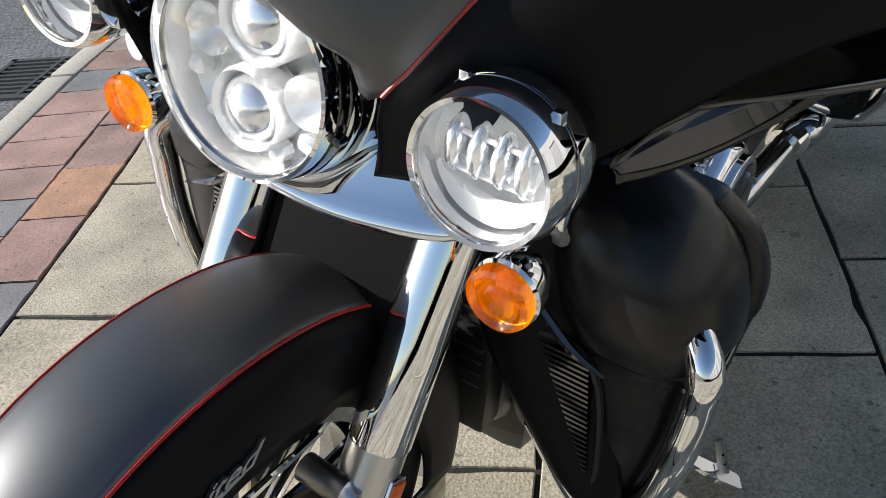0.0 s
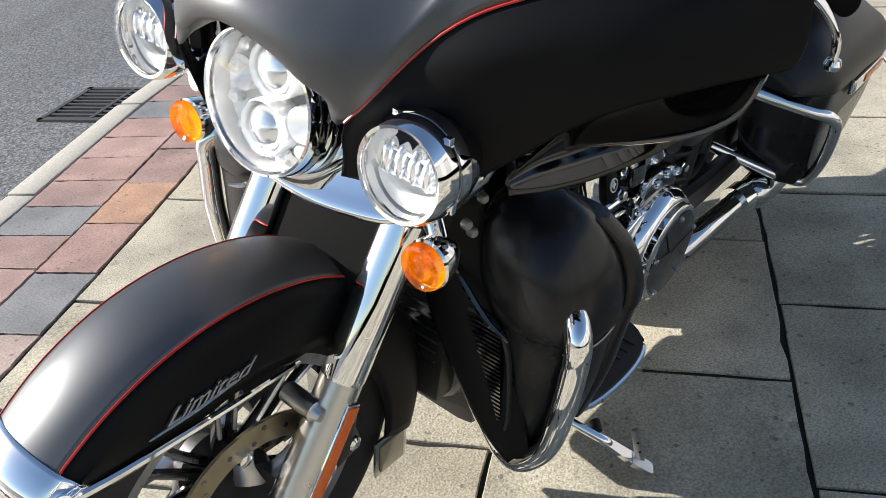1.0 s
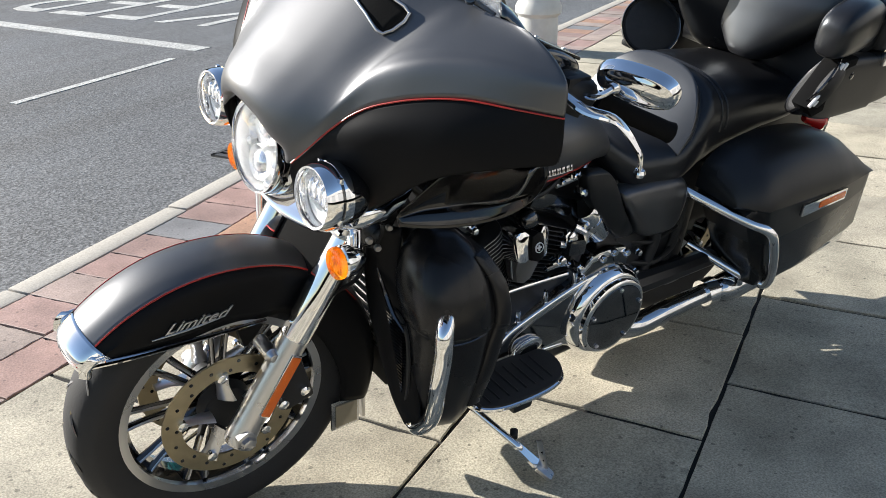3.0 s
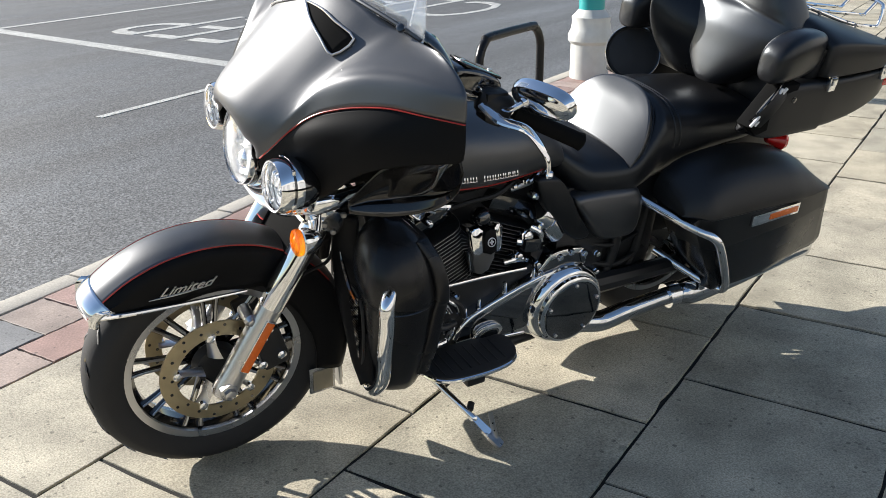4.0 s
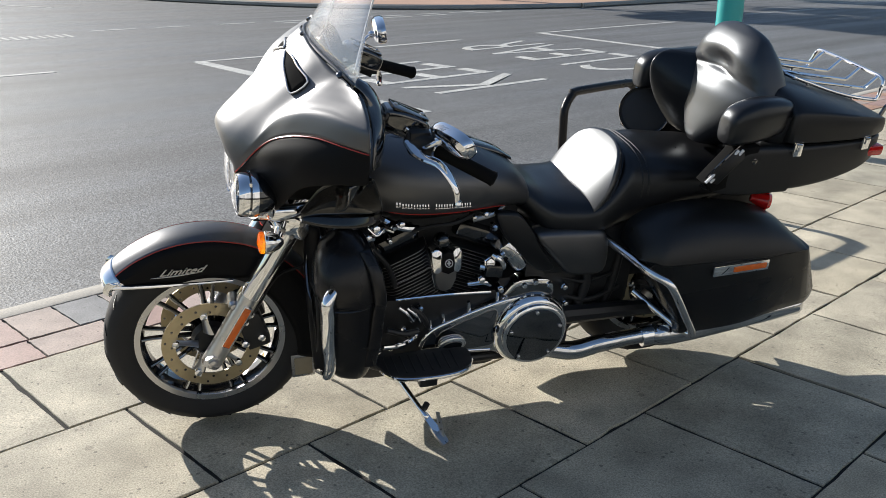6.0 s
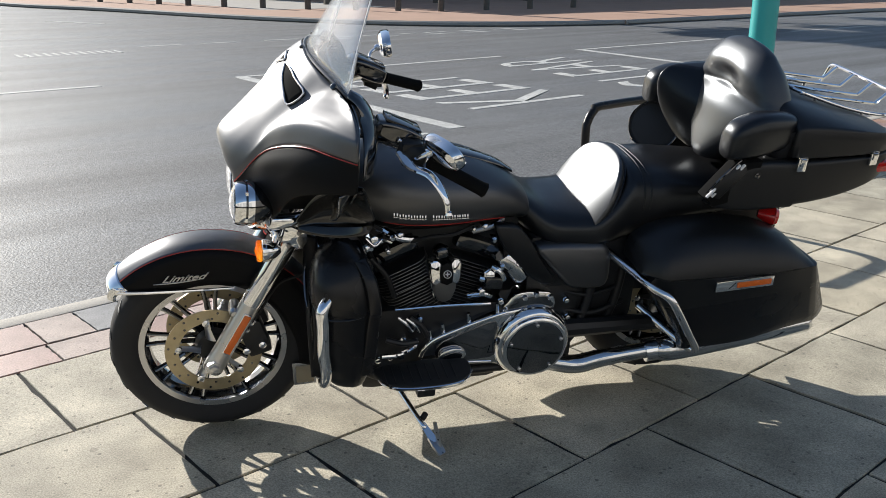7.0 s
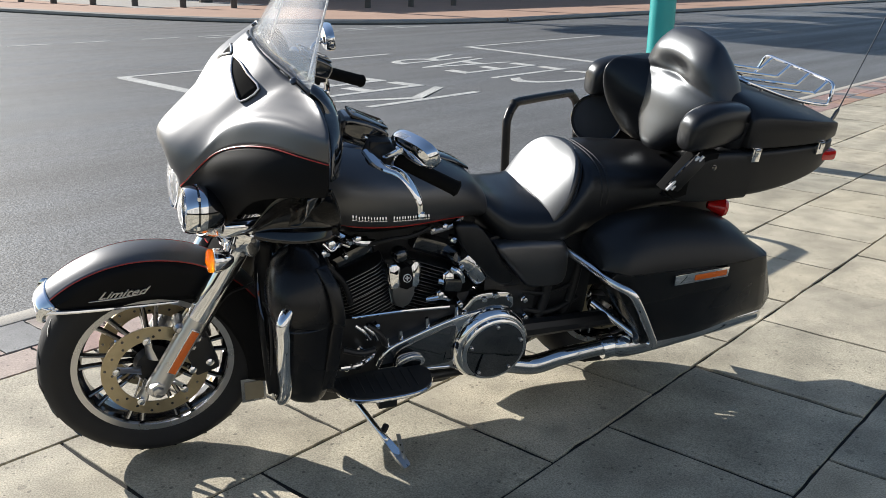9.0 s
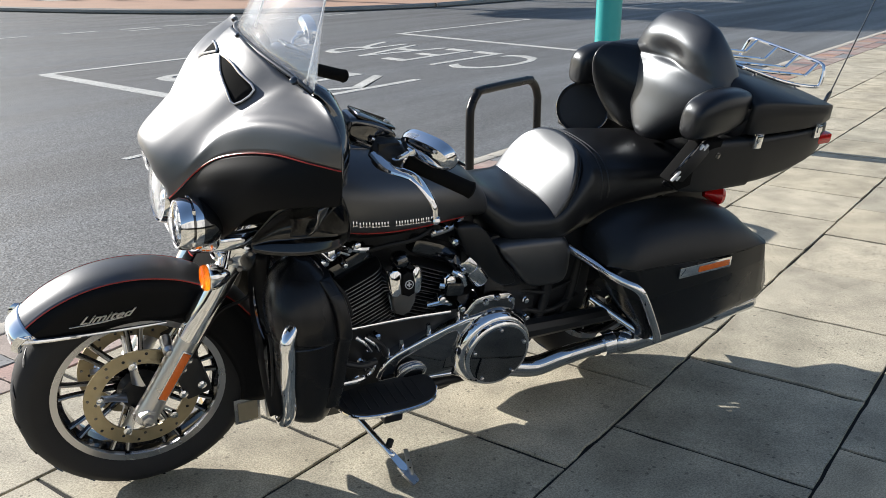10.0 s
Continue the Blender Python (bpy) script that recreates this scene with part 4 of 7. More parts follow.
round_lamp("headlamp", (0.083, -0.006, 0.905), 0.090, 0.12, 6, "large round clear headlamp in chrome ring", "head")
for s in (-1, 1):
    fog = Vector((0.086, -0.231, 0.905)) if s < 0 else Vector((0.102, 0.250, 0.899))
    round_lamp("auxiliary_lamp", fog, 0.056, 0.10, 4, "round clear auxiliary lamp in chrome bucket", "fog")
    t = new("turn_signal")
    t.parent = bike
    tagged(t, "amber front turn signal on chrome stalk")
    c = Vector((0.147, -0.226, 0.751)) if s < 0 else Vector((0.160, 0.252, 0.752))
    bm = bmesh.new()
    revolve(bm, [(0.031, -0.002), (0.032, 0.003), (0.030, 0.010), (0.025, 0.013), (0.021, 0.009), (0.017, 0.009), (0.012, 0.015), (0, 0.018)], c, (-1, 0, 0), 28, caps=False)
    fpart("amber_lens", bm, AMBER, t, "amber lens").visible_shadow = False
    bm = bmesh.new()
    revolve(bm, [(0.030, -0.002), (0.024, -0.010), (0.012, -0.014), (0.008, -0.006), (0, -0.004)], c, (-1, 0, 0), 28, caps=False)
    fpart("bowl", bm, AMBER_BOWL, t)
    bm = bmesh.new()
    revolve(bm, [(0.030, -0.003), (0.033, -0.006), (0.031, -0.022), (0.02, -0.045), (0.008, -0.056)], c, (-1, 0, 0), 28)
    fpart("housing", bm, CHROME, t, "chrome housing")
    bm = bmesh.new()
    tube(bm, [c + Vector((0.03, 0, 0)), c + Vector((0.045, -s * 0.02, 0.015)), c + Vector((0.055, -s * 0.05, 0.04))], [0.014, 0.013, 0.018], 12, 4)
    fpart("stalk", bm, CHROME, t)
    bm = bmesh.new()
    tube(bm, [fog + Vector((0.07, 0, -0.02)), fog + Vector((0.085, -s * 0.012, -0.065)), fog + Vector((0.10, -s * 0.045, -0.10))], [0.022, 0.02, 0.024], 12, 4)
    fpart("lamp_bracket", bm, CHROME, t)
    # polished wing behind the lamp, carrying the signal
    bm = bmesh.new()
    rings = []
    for x, y, z, w_, h_ in ((0.150, 0.215, 0.835, 0.012, 0.018), (0.185, 0.222, 0.838, 0.020, 0.024), (0.235, 0.222, 0.842, 0.020, 0.020), (0.285, 0.212, 0.850, 0.013, 0.012), (0.312, 0.20, 0.856, 0.005, 0.005)):
        rings.append(oval(x, s * y, z, w_, h_, 2.4, 18))
    skin(bm, rings)
    fpart("wing_bracket", bm, CHROME, t, "polished wing bracket")
    for x, y, z in ((0.20, 0.244, 0.795), (0.225, 0.236, 0.768), (0.255, 0.225, 0.80)):
        bm = bmesh.new()
        revolve(bm, [(0.007, -0.006), (0.007, 0.001), (0.005, 0.004), (0.002, 0.004)], (x, s * y, z), (-0.3, s, 0.1), 12)
        fpart("bracket_bolt", bm, GREY_METAL, t)

# fairing: grey upper shell, black lower wings, pinstripe between
fairing = new("fairing")
fairing.parent = bike
tagged(fairing, "satin grey and black front fairing with red pinstripe")
FULL = [  # columns from beside the headlamp outwards, each from its lower edge to the screen, and the height of the pinstripe on it
    ([(0.108, -0.118, 0.825), (0.095, -0.136, 0.88), (0.084, -0.148, 0.932), (0.108, -0.170, 1.01), (0.160, -0.182, 1.085), (0.232, -0.195, 1.155), (0.300, -0.205, 1.217), (0.332, -0.207, 1.245)], 0.934),
    ([(0.150, -0.165, 0.825), (0.132, -0.175, 0.86), (0.122, -0.184, 0.91), (0.120, -0.190, 0.955), (0.128, -0.200, 0.99), (0.148, -0.215, 1.03), (0.192, -0.228, 1.09), (0.258, -0.238, 1.150), (0.322, -0.245, 1.207), (0.350, -0.245, 1.235)], 1.040),
    ([(0.192, -0.235, 0.845), (0.178, -0.247, 0.89), (0.168, -0.258, 0.95), (0.166, -0.264, 1.01), (0.175, -0.270, 1.04), (0.192, -0.275, 1.065), (0.230, -0.282, 1.11), (0.286, -0.284, 1.155), (0.340, -0.280, 1.200), (0.362, -0.275, 1.228)], 1.085),
    ([(0.243, -0.318, 0.938), (0.239, -0.326, 0.953), (0.236, -0.332, 0.98), (0.238, -0.336, 1.03), (0.256, -0.338, 1.074), (0.282, -0.336, 1.11), (0.318, -0.328, 1.147), (0.355, -0.314, 1.188), (0.372, -0.300, 1.220)], 1.103),
    ([(0.316, -0.372, 0.965), (0.313, -0.380, 0.985), (0.317, -0.385, 1.02), (0.330, -0.384, 1.066), (0.342, -0.377, 1.10), (0.358, -0.365, 1.137), (0.376, -0.345, 1.180), (0.382, -0.322, 1.214)], 1.096),
    ([(0.392, -0.402, 0.990), (0.394, -0.406, 1.005), (0.399, -0.408, 1.03), (0.401, -0.402, 1.06), (0.402, -0.394, 1.10), (0.402, -0.383, 1.13), (0.396, -0.360, 1.172), (0.388, -0.335, 1.206)], 1.082),
    ([(0.411, -0.400, 0.992), (0.412, -0.404, 1.005), (0.412, -0.406, 1.03), (0.413, -0.401, 1.06), (0.413, -0.392, 1.10), (0.412, -0.380, 1.13), (0.404, -0.357, 1.170), (0.393, -0.335, 1.203)], 1.079),
]
def swing(col, d):
    """Moves the lower part of a column outwards by d, less towards the screen."""
    z0, z1 = col[0][2], col[-1][2]
    out = []
    for x, y, z in col:
        k = d * (1 - 0.45 * max(0.0, (z - 1.10) / (z1 - 1.10)))
        out.append((x - 0.32 * k, y - k, z + 0.40 * k))
    return out
FULL = [(swing(c, d), z + 0.40 * d) for (c, z), d in zip(FULL, (0.0, 0.0, 0.008, 0.036, 0.066, 0.098, 0.104))]
def cut(col, z0, z1, n):
    """The column between two heights, in n points."""
    c = np.array(spline(col, 8))
    return [tuple(np.interp(z, c[:, 2], c[:, k]) for k in (0, 1)) + (z,) for z in np.linspace(z0, z1, n)]
def upright(col, e):
    """Keeps a column steep above its foot and rolls it back further up."""
    n, z0, z1 = len(col) - 1, col[0][2], col[-1][2]
    return [(x, y, z0 + (z1 - z0) * (i / n) ** e) for i, (x, y, z) in enumerate(col)]
UP = [  # columns of the middle, over the headlamp
    [(0.072, 0.0, 1.002), (0.044, 0.0, 1.012), (0.050, 0.0, 1.046), (0.112, 0.0, 1.104), (0.190, 0.0, 1.178), (0.262, 0.0, 1.250), (0.292, 0.0, 1.277)],
    [(0.080, -0.06, 0.985), (0.053, -0.062, 0.997), (0.057, -0.065, 1.034), (0.118, -0.07, 1.098), (0.197, -0.075, 1.176), (0.266, -0.082, 1.246), (0.296, -0.085, 1.271)],
    [(0.086, -0.112, 0.955), (0.066, -0.115, 0.972), (0.080, -0.12, 1.026), (0.137, -0.13, 1.09), (0.210, -0.14, 1.166), (0.280, -0.15, 1.233), (0.312, -0.155, 1.258)],
] + [upright(cut(c, z, c[-1][2], 7), e) for (c, z), e in zip(FULL, (1.0, 0.66, 0.50, 0.42, 0.42, 0.46, 0.48))]
LOW = [cut(c, max(c[0][2], zb), z, 5) for (c, z), zb in zip(FULL, (0.850, 0.842, 0.862, 0.972, 1.020, 1.040, 1.046))]
def flip(cols):
    return [[(x, -y, z) for x, y, z in c] for c in cols]
whole = flip(UP[:0:-1]) + UP
bm = bmesh.new()
shell_grid = [Vector(q) for r in patch(bm, whole, 5, 5) for q in r]
def seated(p, lift):
    """The place of the shell nearest to p, a little above it."""
    near = sorted(shell_grid, key=lambda q: (q - Vector(p)).length)[:6]
    w = [1 / ((q - Vector(p)).length + 0.002) for q in near]
    c = sum((q * k for q, k in zip(near, w)), Vector()) / sum(w)
    return c + Vector((-0.68, 0, 0.73)) * lift
solid(fpart("upper_shell", bm, GREY_PAINT, fairing, "satin grey upper shell", 60), 0.0012)
for side_cols in (LOW, flip(LOW)):
    bm = bmesh.new()
    patch(bm, side_cols, 6, 6)
    solid(fpart("lower_wing", bm, BLACK_PAINT, fairing, "satin black lower wing", 60), 0.0015)
    bm = bmesh.new()
    tube(bm, [Vector(c[4]) + Vector((-0.001, 0, 0)) for c in side_cols], 0.0017, 6, 6)
    fpart("pinstripe", bm, RED_LINE, fairing, "thin red pinstripe")
# inner shell behind the dash, and the black panels under the wings
bm = bmesh.new()
cols = []
for y in (-0.485, -0.40, -0.29, -0.14, 0.0, 0.14, 0.29, 0.40, 0.485):
    k = abs(y) / 0.485
    cols.append([(0.395 - 0.02 * k, y * 0.86, 0.92 + 0.05 * k), (0.41 - 0.03 * k, y * 0.985, 0.99 + 0.04 * k), (0.412 - 0.028 * k, y * 1.0, 1.05 + 0.04 * k), (0.408 - 0.02 * k, y * 0.97, 1.10 + 0.045 * k), (0.395, y * 0.82, 1.185), (0.365 + 0.025 * k, y * 0.68, 1.235 - 0.02 * k)])
patch(bm, cols, 4, 4)
solid(fpart("inner_shell", bm, GLOSS_BLACK, fairing, "black inner fairing", 60), 0.006)
for s in (-1, 1):
    bm = bmesh.new()
    patch(bm, [[(0.372, s * 0.315, 1.212), (0.376, s * 0.318, 1.236), (0.386, s * 0.300, 1.246)], [(0.392, s * 0.340, 1.186), (0.408, s * 0.338, 1.212), (0.420, s * 0.300, 1.224)], [(0.408, s * 0.378, 1.150), (0.438, s * 0.350, 1.168), (0.450, s * 0.300, 1.176)], [(0.408, s * 0.420, 1.105), (0.446, s * 0.372, 1.110), (0.462, s * 0.310, 1.112)], [(0.404, s * 0.440, 1.05), (0.436, s * 0.39, 1.045), (0.452, s * 0.32, 1.04)]], 4, 4)
    solid(fpart("inner_cowl", bm, GLOSS_BLACK, fairing, "gloss black inner cowl behind the shell", 60), 0.004)
bm = bmesh.new()
box(bm, (-0.10, -0.19, -0.08), (0.09, 0.19, 0.10), pose(0.28, 0, 0.93, 0, 0, 0), 0.03)
fpart("inner_core", bm, BLACK_PLASTIC, fairing)
for s in (-1, 1):
    bm = bmesh.new()   # intake beside the middle: black plate in place of its shaded opening
    top = [(0.238, -0.022, 1.239), (0.248, -0.08, 1.235), (0.258, -0.14, 1.226), (0.266, -0.203, 1.210)]
    low = [(0.231, -0.026, 1.231), (0.223, -0.08, 1.213), (0.220, -0.14, 1.192), (0.228, -0.190, 1.174)]
    rows_ = []
    for (x, y, z), (a, b, c) in zip(top, low):
        rows_.append([seated((x, -s * y, z), 0.002), seated(((x + a) / 2, -s * (y + b) / 2, (z + c) / 2), 0.003), seated((a, -s * b, c), 0.002)])
    patch(bm, rows_, 4, 3)
    solid(fpart("air_intake", bm, MATTE_BLACK, fairing, "black plate for the shaded air intake slot", 60), 0.003)
    bm = bmesh.new()
    loop = [seated((x, -s * y, z), 0.004) for x, y, z in low + top[::-1]]
    tube(bm, loop + [loop[0]], 0.003, 8, 3)
    fpart("intake_rim", bm, BRUSHED, fairing, "bright intake rim")
    bm = bmesh.new()   # glossy panel behind and below the wing
    cols = []
    for y, zb in ((0.185, 0.792), (0.25, 0.826), (0.31, 0.860), (0.37, 0.890), (0.43, 0.924), (0.47, 0.962), (0.486, 1.01)):
        cols.append([(0.380, s * y, min(max(zb + 0.14, 1.0), 1.05)), (0.368, s * y, min(zb + 0.10, 1.045)), (0.356, s * y, min(zb + 0.052, 1.04)), (0.334, s * (y + 0.004), zb + 0.022)])
    patch(bm, cols, 4, 4)
    solid(fpart("under_panel", bm, GLOSS_BLACK, fairing, "gloss black panel under the wing", 60), 0.005)
    bm = bmesh.new()   # gloss panel sweeping back below the wing, with a flared shelf along its foot
    cols = []
    foot_line = [(0.250, 0.262, 0.832), (0.295, 0.284, 0.829), (0.345, 0.306, 0.831), (0.395, 0.330, 0.842), (0.430, 0.362, 0.868), (0.440, 0.405, 0.920), (0.422, 0.448, 0.985)]
    head_line = [(0.243, 0.270, 0.862), (0.262, 0.303, 0.912), (0.285, 0.331, 0.958), (0.315, 0.364, 0.992), (0.348, 0.398, 1.015), (0.378, 0.432, 1.032), (0.400, 0.458, 1.040)]
    for i, ((x, y, z), (a, b, c)) in enumerate(zip(foot_line, head_line)):
        k = (0.25, 0.8, 1.0, 1.0, 0.7, 0.25, 0.05)[i]
        shelf = (x - 0.004 * k, y - 0.024 * k, z + 0.034 * k)
        mid = ((shelf[0] + a) / 2 + 0.010 * k, (shelf[1] + b) / 2 - 0.012 * k, (shelf[2] + c) / 2)
        cols.append([(px_, s * py_, pz_) for px_, py_, pz_ in ((x, y + 0.001, z - 0.007), (x, y, z), ((x + shelf[0]) / 2, (y + shelf[1]) / 2, (z + shelf[2]) / 2), shelf, mid, (a, b, c))])
    patch(bm, cols, 5, 4)
    solid(fpart("under_lip", bm, LIP_BLACK, fairing, "gloss black swept panel under the wing", 60), 0.002)
    bm = bmesh.new()
    revolve(bm, [(0.009, -0.004), (0.009, 0.004), (0.004, 0.007)], (0.346, s * 0.267, 1.243), (-0.5, 0.45 * s, 0.74), 14)
    fpart("screw", bm, GLOSS_BLACK, fairing)
bm = bmesh.new()
revolve(bm, [(0.007, -0.003), (0.007, 0.003), (0.003, 0.005)], (0.287, 0, 1.275), (-0.6, 0, 0.8), 12)
fpart("screw", bm, GLOSS_BLACK, fairing)
# windshield
bm = bmesh.new()
cols = []
for k in range(-10, 11):
    f = k / 10
    base = (0.296 + 0.090 * f * f, 0.292 * f, 1.262 - 0.042 * f * f)
    h = 0.25 * (1 - abs(f) ** 7) + 0.012
    cols.append([(base[0] + (0.66 - 0.30 * f * f) * h * g, base[1] * (1 + 0.09 * math.sin(math.pi * g) - 0.22 * g * g), base[2] + h * g) for g in (0, 0.25, 0.5, 0.75, 1.0)])
patch(bm, cols, 2, 2)
ws = solid(fpart("windshield", bm, SCREEN_GLASS, fairing, "clear curved windshield", 60), 0.004)
ws.visible_shadow = False
bm = bmesh.new()
tube(bm, [c[-1] for c in cols], 0.0026, 6, 2)
fpart("screen_trim", bm, WHITE_BADGE, fairing, "pale polished screen edge")
bm = bmesh.new()
tube(bm, [Vector(c[0]).lerp(Vector(c[1]), 0.12) + Vector((-0.005, 0, 0.001)) for c in cols], 0.005, 8, 2)
fpart("base_trim", bm, GREY_PAINT, fairing, "grey trim along the screen base")

# handlebar, grips, levers, mirrors
bars = new("handlebar")
bars.parent = bike
for s in (-1, 1):
    bm = bmesh.new()
    tube(bm, [(0.30, s * 0.06, 1.0), (0.36, s * 0.13, 1.075), (0.47, s * 0.27, 1.10), (0.56, s * 0.345, 1.085), (0.63, s * 0.39, 1.05)], 0.0135, 14, 6)
    fpart("bar", bm, CHROME, bars, "chrome handlebar")
    bm = bmesh.new()
    a, b = Vector((0.585, s * 0.365, 1.07)), Vector((0.730, s * 0.447, 1.011))
    tube(bm, [a, a.lerp(b, 0.03), a.lerp(b, 0.1), a.lerp(b, 0.9), a.lerp(b, 0.97), b], [0.012, 0.021, 0.0185, 0.019, 0.021, 0.012], 20, 1, False)
    fpart("grip", bm, MATTE_BLACK, bars, "black rubber grip")
    bm = bmesh.new()
    d = (b - a).normalized()
    tube(bm, [a - d * 0.085, a - d * 0.075, a - d * 0.02, a - d * 0.005], [0.02, 0.030, 0.031, 0.02], 18, 2)
    box(bm, (-0.028, -0.022, -0.035), (0.028, 0.022, 0.03), Matrix.Translation(a - d * 0.05), 0.008)
    fpart("switch_housing", bm, BLACK_PLASTIC, bars)
    bm = bmesh.new()
    o = a - d * 0.06
    oval_loft(bm, [(-0.066, 0, 0, 0.024, 0.014, 4.0), (-0.060, 0, 0.002, 0.036, 0.022, 5.0), (-0.02, 0, 0.004, 0.044, 0.028, 6.0), (0.03, 0, 0.003, 0.044, 0.028, 6.0), (0.058, 0, 0, 0.036, 0.022, 5.0), (0.066, 0, -0.002, 0.024, 0.013, 4.0)], 3, 36)
    bmesh.ops.transform(bm, matrix=Matrix.Translation(o + Vector((-0.020, -s * 0.05, 0.032))) @ Matrix.Rotation(radians(22), 4, "Y"), verts=bm.verts)
    fpart("reservoir", bm, GLOSS_BLACK, bars, "gloss black fluid reservoir")
    bm = bmesh.new()
    lid = Matrix.Translation(o + Vector((-0.020, -s * 0.05, 0.032))) @ Matrix.Rotation(radians(22), 4, "Y")
    box(bm, (-0.052, -0.036, 0.028), (0.050, 0.036, 0.0345), lid, 0.003)
    fpart("reservoir_lid", bm, LIP_BLACK, bars, "gloss black reservoir lid")
    for q, w_ in ((-0.040, 0.0), (0.038, 0.0)):
        bm = bmesh.new()
        revolve(bm, [(0.006, 0.0), (0.006, 0.003), (0.003, 0.004)], lid @ Vector((q, w_, 0.0340)), lid.to_3x3() @ Vector((0, 0, 1)), 10)
        fpart("lid_screw", bm, BRUSHED, bars)
    bm = bmesh.new()
    box(bm, (-0.020, -0.012, -0.012), (0.020, 0.012, 0.012), Matrix.Translation(o + Vector((0.010, s * 0.012, -0.038))) @ Matrix.Rotation(radians(24), 4, "Y"), 0.004)
    box(bm, (-0.008, -0.01, -0.012), (0.008, 0.01, 0.012), Matrix.Translation(o + Vector((0.034, s * 0.002, -0.032))), 0.003)
    fpart("switch", bm, BLACK_PLASTIC, bars, "black thumb switches")
    bm = bmesh.new()
    tube(bm, [o + Vector((-0.02, s * 0.012, 0.0)), o + Vector((0.0, s * 0.055, -0.022)), o + Vector((0.045, s * 0.10, -0.035)), o + Vector((0.078, s * 0.135, -0.085)), o + Vector((0.085, s * 0.142, -0.125))], [0.019, 0.019, 0.016, 0.012, 0.010], 12, 6, flat=0.45)
    revolve(bm, [(0.002, -0.011), (0.009, -0.007), (0.0115, 0.0), (0.009, 0.007), (0.002, 0.011)], o + Vector((0.085, s * 0.142, -0.125)), (0, 0, 1), 14)
    fpart("lever", bm, CHROME, bars, "polished lever")
    # mirror
    mir = new("mirror")
    mir.parent = bike
    tagged(mir, "chrome rear-view mirror on a bent stalk")
    bm = bmesh.new()
    mc = Vector((0.605, s * 0.44, 1.122)) if s < 0 else Vector((0.60, s * 0.43, 1.165))
    tube(bm, [o + Vector((-0.03, 0, 0.03)), mc + Vector((-0.055, -s * 0.105, -0.034)), mc + Vector((-0.058, -s * 0.055, -0.034)), mc + Vector((-0.050, -s * 0.030, -0.022)), mc + Vector((-0.022, -s * 0.022, -0.004))], [0.007, 0.006, 0.006, 0.006, 0.007], 12, 6)
    revolve(bm, [(0.011, -0.006), (0.013, 0.0), (0.010, 0.008)], mc + Vector((-0.030, -s * 0.024, -0.008)), (-1, 0, -0.3), 16)
    fpart("stalk", bm, CHROME, mir)
    rot = Matrix.Translation(mc) @ Matrix.Rotation(radians(22 if s < 0 else -6), 4, "Z") @ Matrix.Rotation(radians(-30 if s < 0 else -8), 4, "Y")
    bm = bmesh.new()
    rings = []
    for x, k in ((-0.022, 0.30), (-0.0205, 0.62), (-0.016, 0.82), (-0.012, 0.87), (-0.010, 0.95), (0.0, 1.0), (0.012, 1.0), (0.016, 0.96)):
        rings.append([rot @ Vector((x, y * k, z * k)) for _, y, z in oval(0, 0, 0, 0.078, 0.040, 2.6, 32)])
    skin(bm, rings)
    fpart("shell", bm, CHROME, mir, "chrome mirror shell")
    bm = bmesh.new()
    skin(bm, [[rot @ Vector((x, y * k, z * k)) for _, y, z in oval(0, 0, 0, 0.078, 0.040, 2.6, 32)] for x, k in ((0.0162, 0.93), (0.0182, 0.92))])
    fpart("mirror_glass", bm, MIRROR, mir, "mirror glass")

# tank
tank = new("fuel_tank")
tank.parent = bike
tagged(tank, "satin grey fuel tank with chrome badge and red line")
TANK = [(0.40, 0, 0.86, 0.10, 0.07, 2.2), (0.45, 0, 0.855, 0.15, 0.105, 2.3), (0.53, 0, 0.848, 0.188, 0.122, 2.4), (0.63, 0, 0.842, 0.203, 0.122, 2.4), (0.74, 0, 0.836, 0.198, 0.112, 2.3), (0.84, 0, 0.825, 0.172, 0.096, 2.3), (0.93, 0, 0.80, 0.135, 0.074, 2.2), (0.99, 0, 0.765, 0.10, 0.05, 2.2)]
bm = bmesh.new()
oval_loft(bm, TANK, 6, 64)
rows = spline(TANK, 12)
for f in bm.faces:
    c = f.calc_center_median()
    r = min(rows, key=lambda q: abs(q[0] - c.x))
    f.material_index = 1 if c.z < r[2] - 0.062 + 0.06 * max(0, c.x - 0.72) else 0
bpart("shell", bm, [GREY_PAINT, BLACK_PAINT], tank, "satin grey tank shell, black below the red line", 60)
def tank_edge(x, dz):
    rows = sorted(spline(TANK, 8), key=lambda r: abs(r[0] - x))[0]
    t = max(-0.98, min(0.98, dz / rows[4]))
    return rows[3] * (1 - abs(t) ** rows[5]) ** (1 / rows[5]), rows[2] + dz
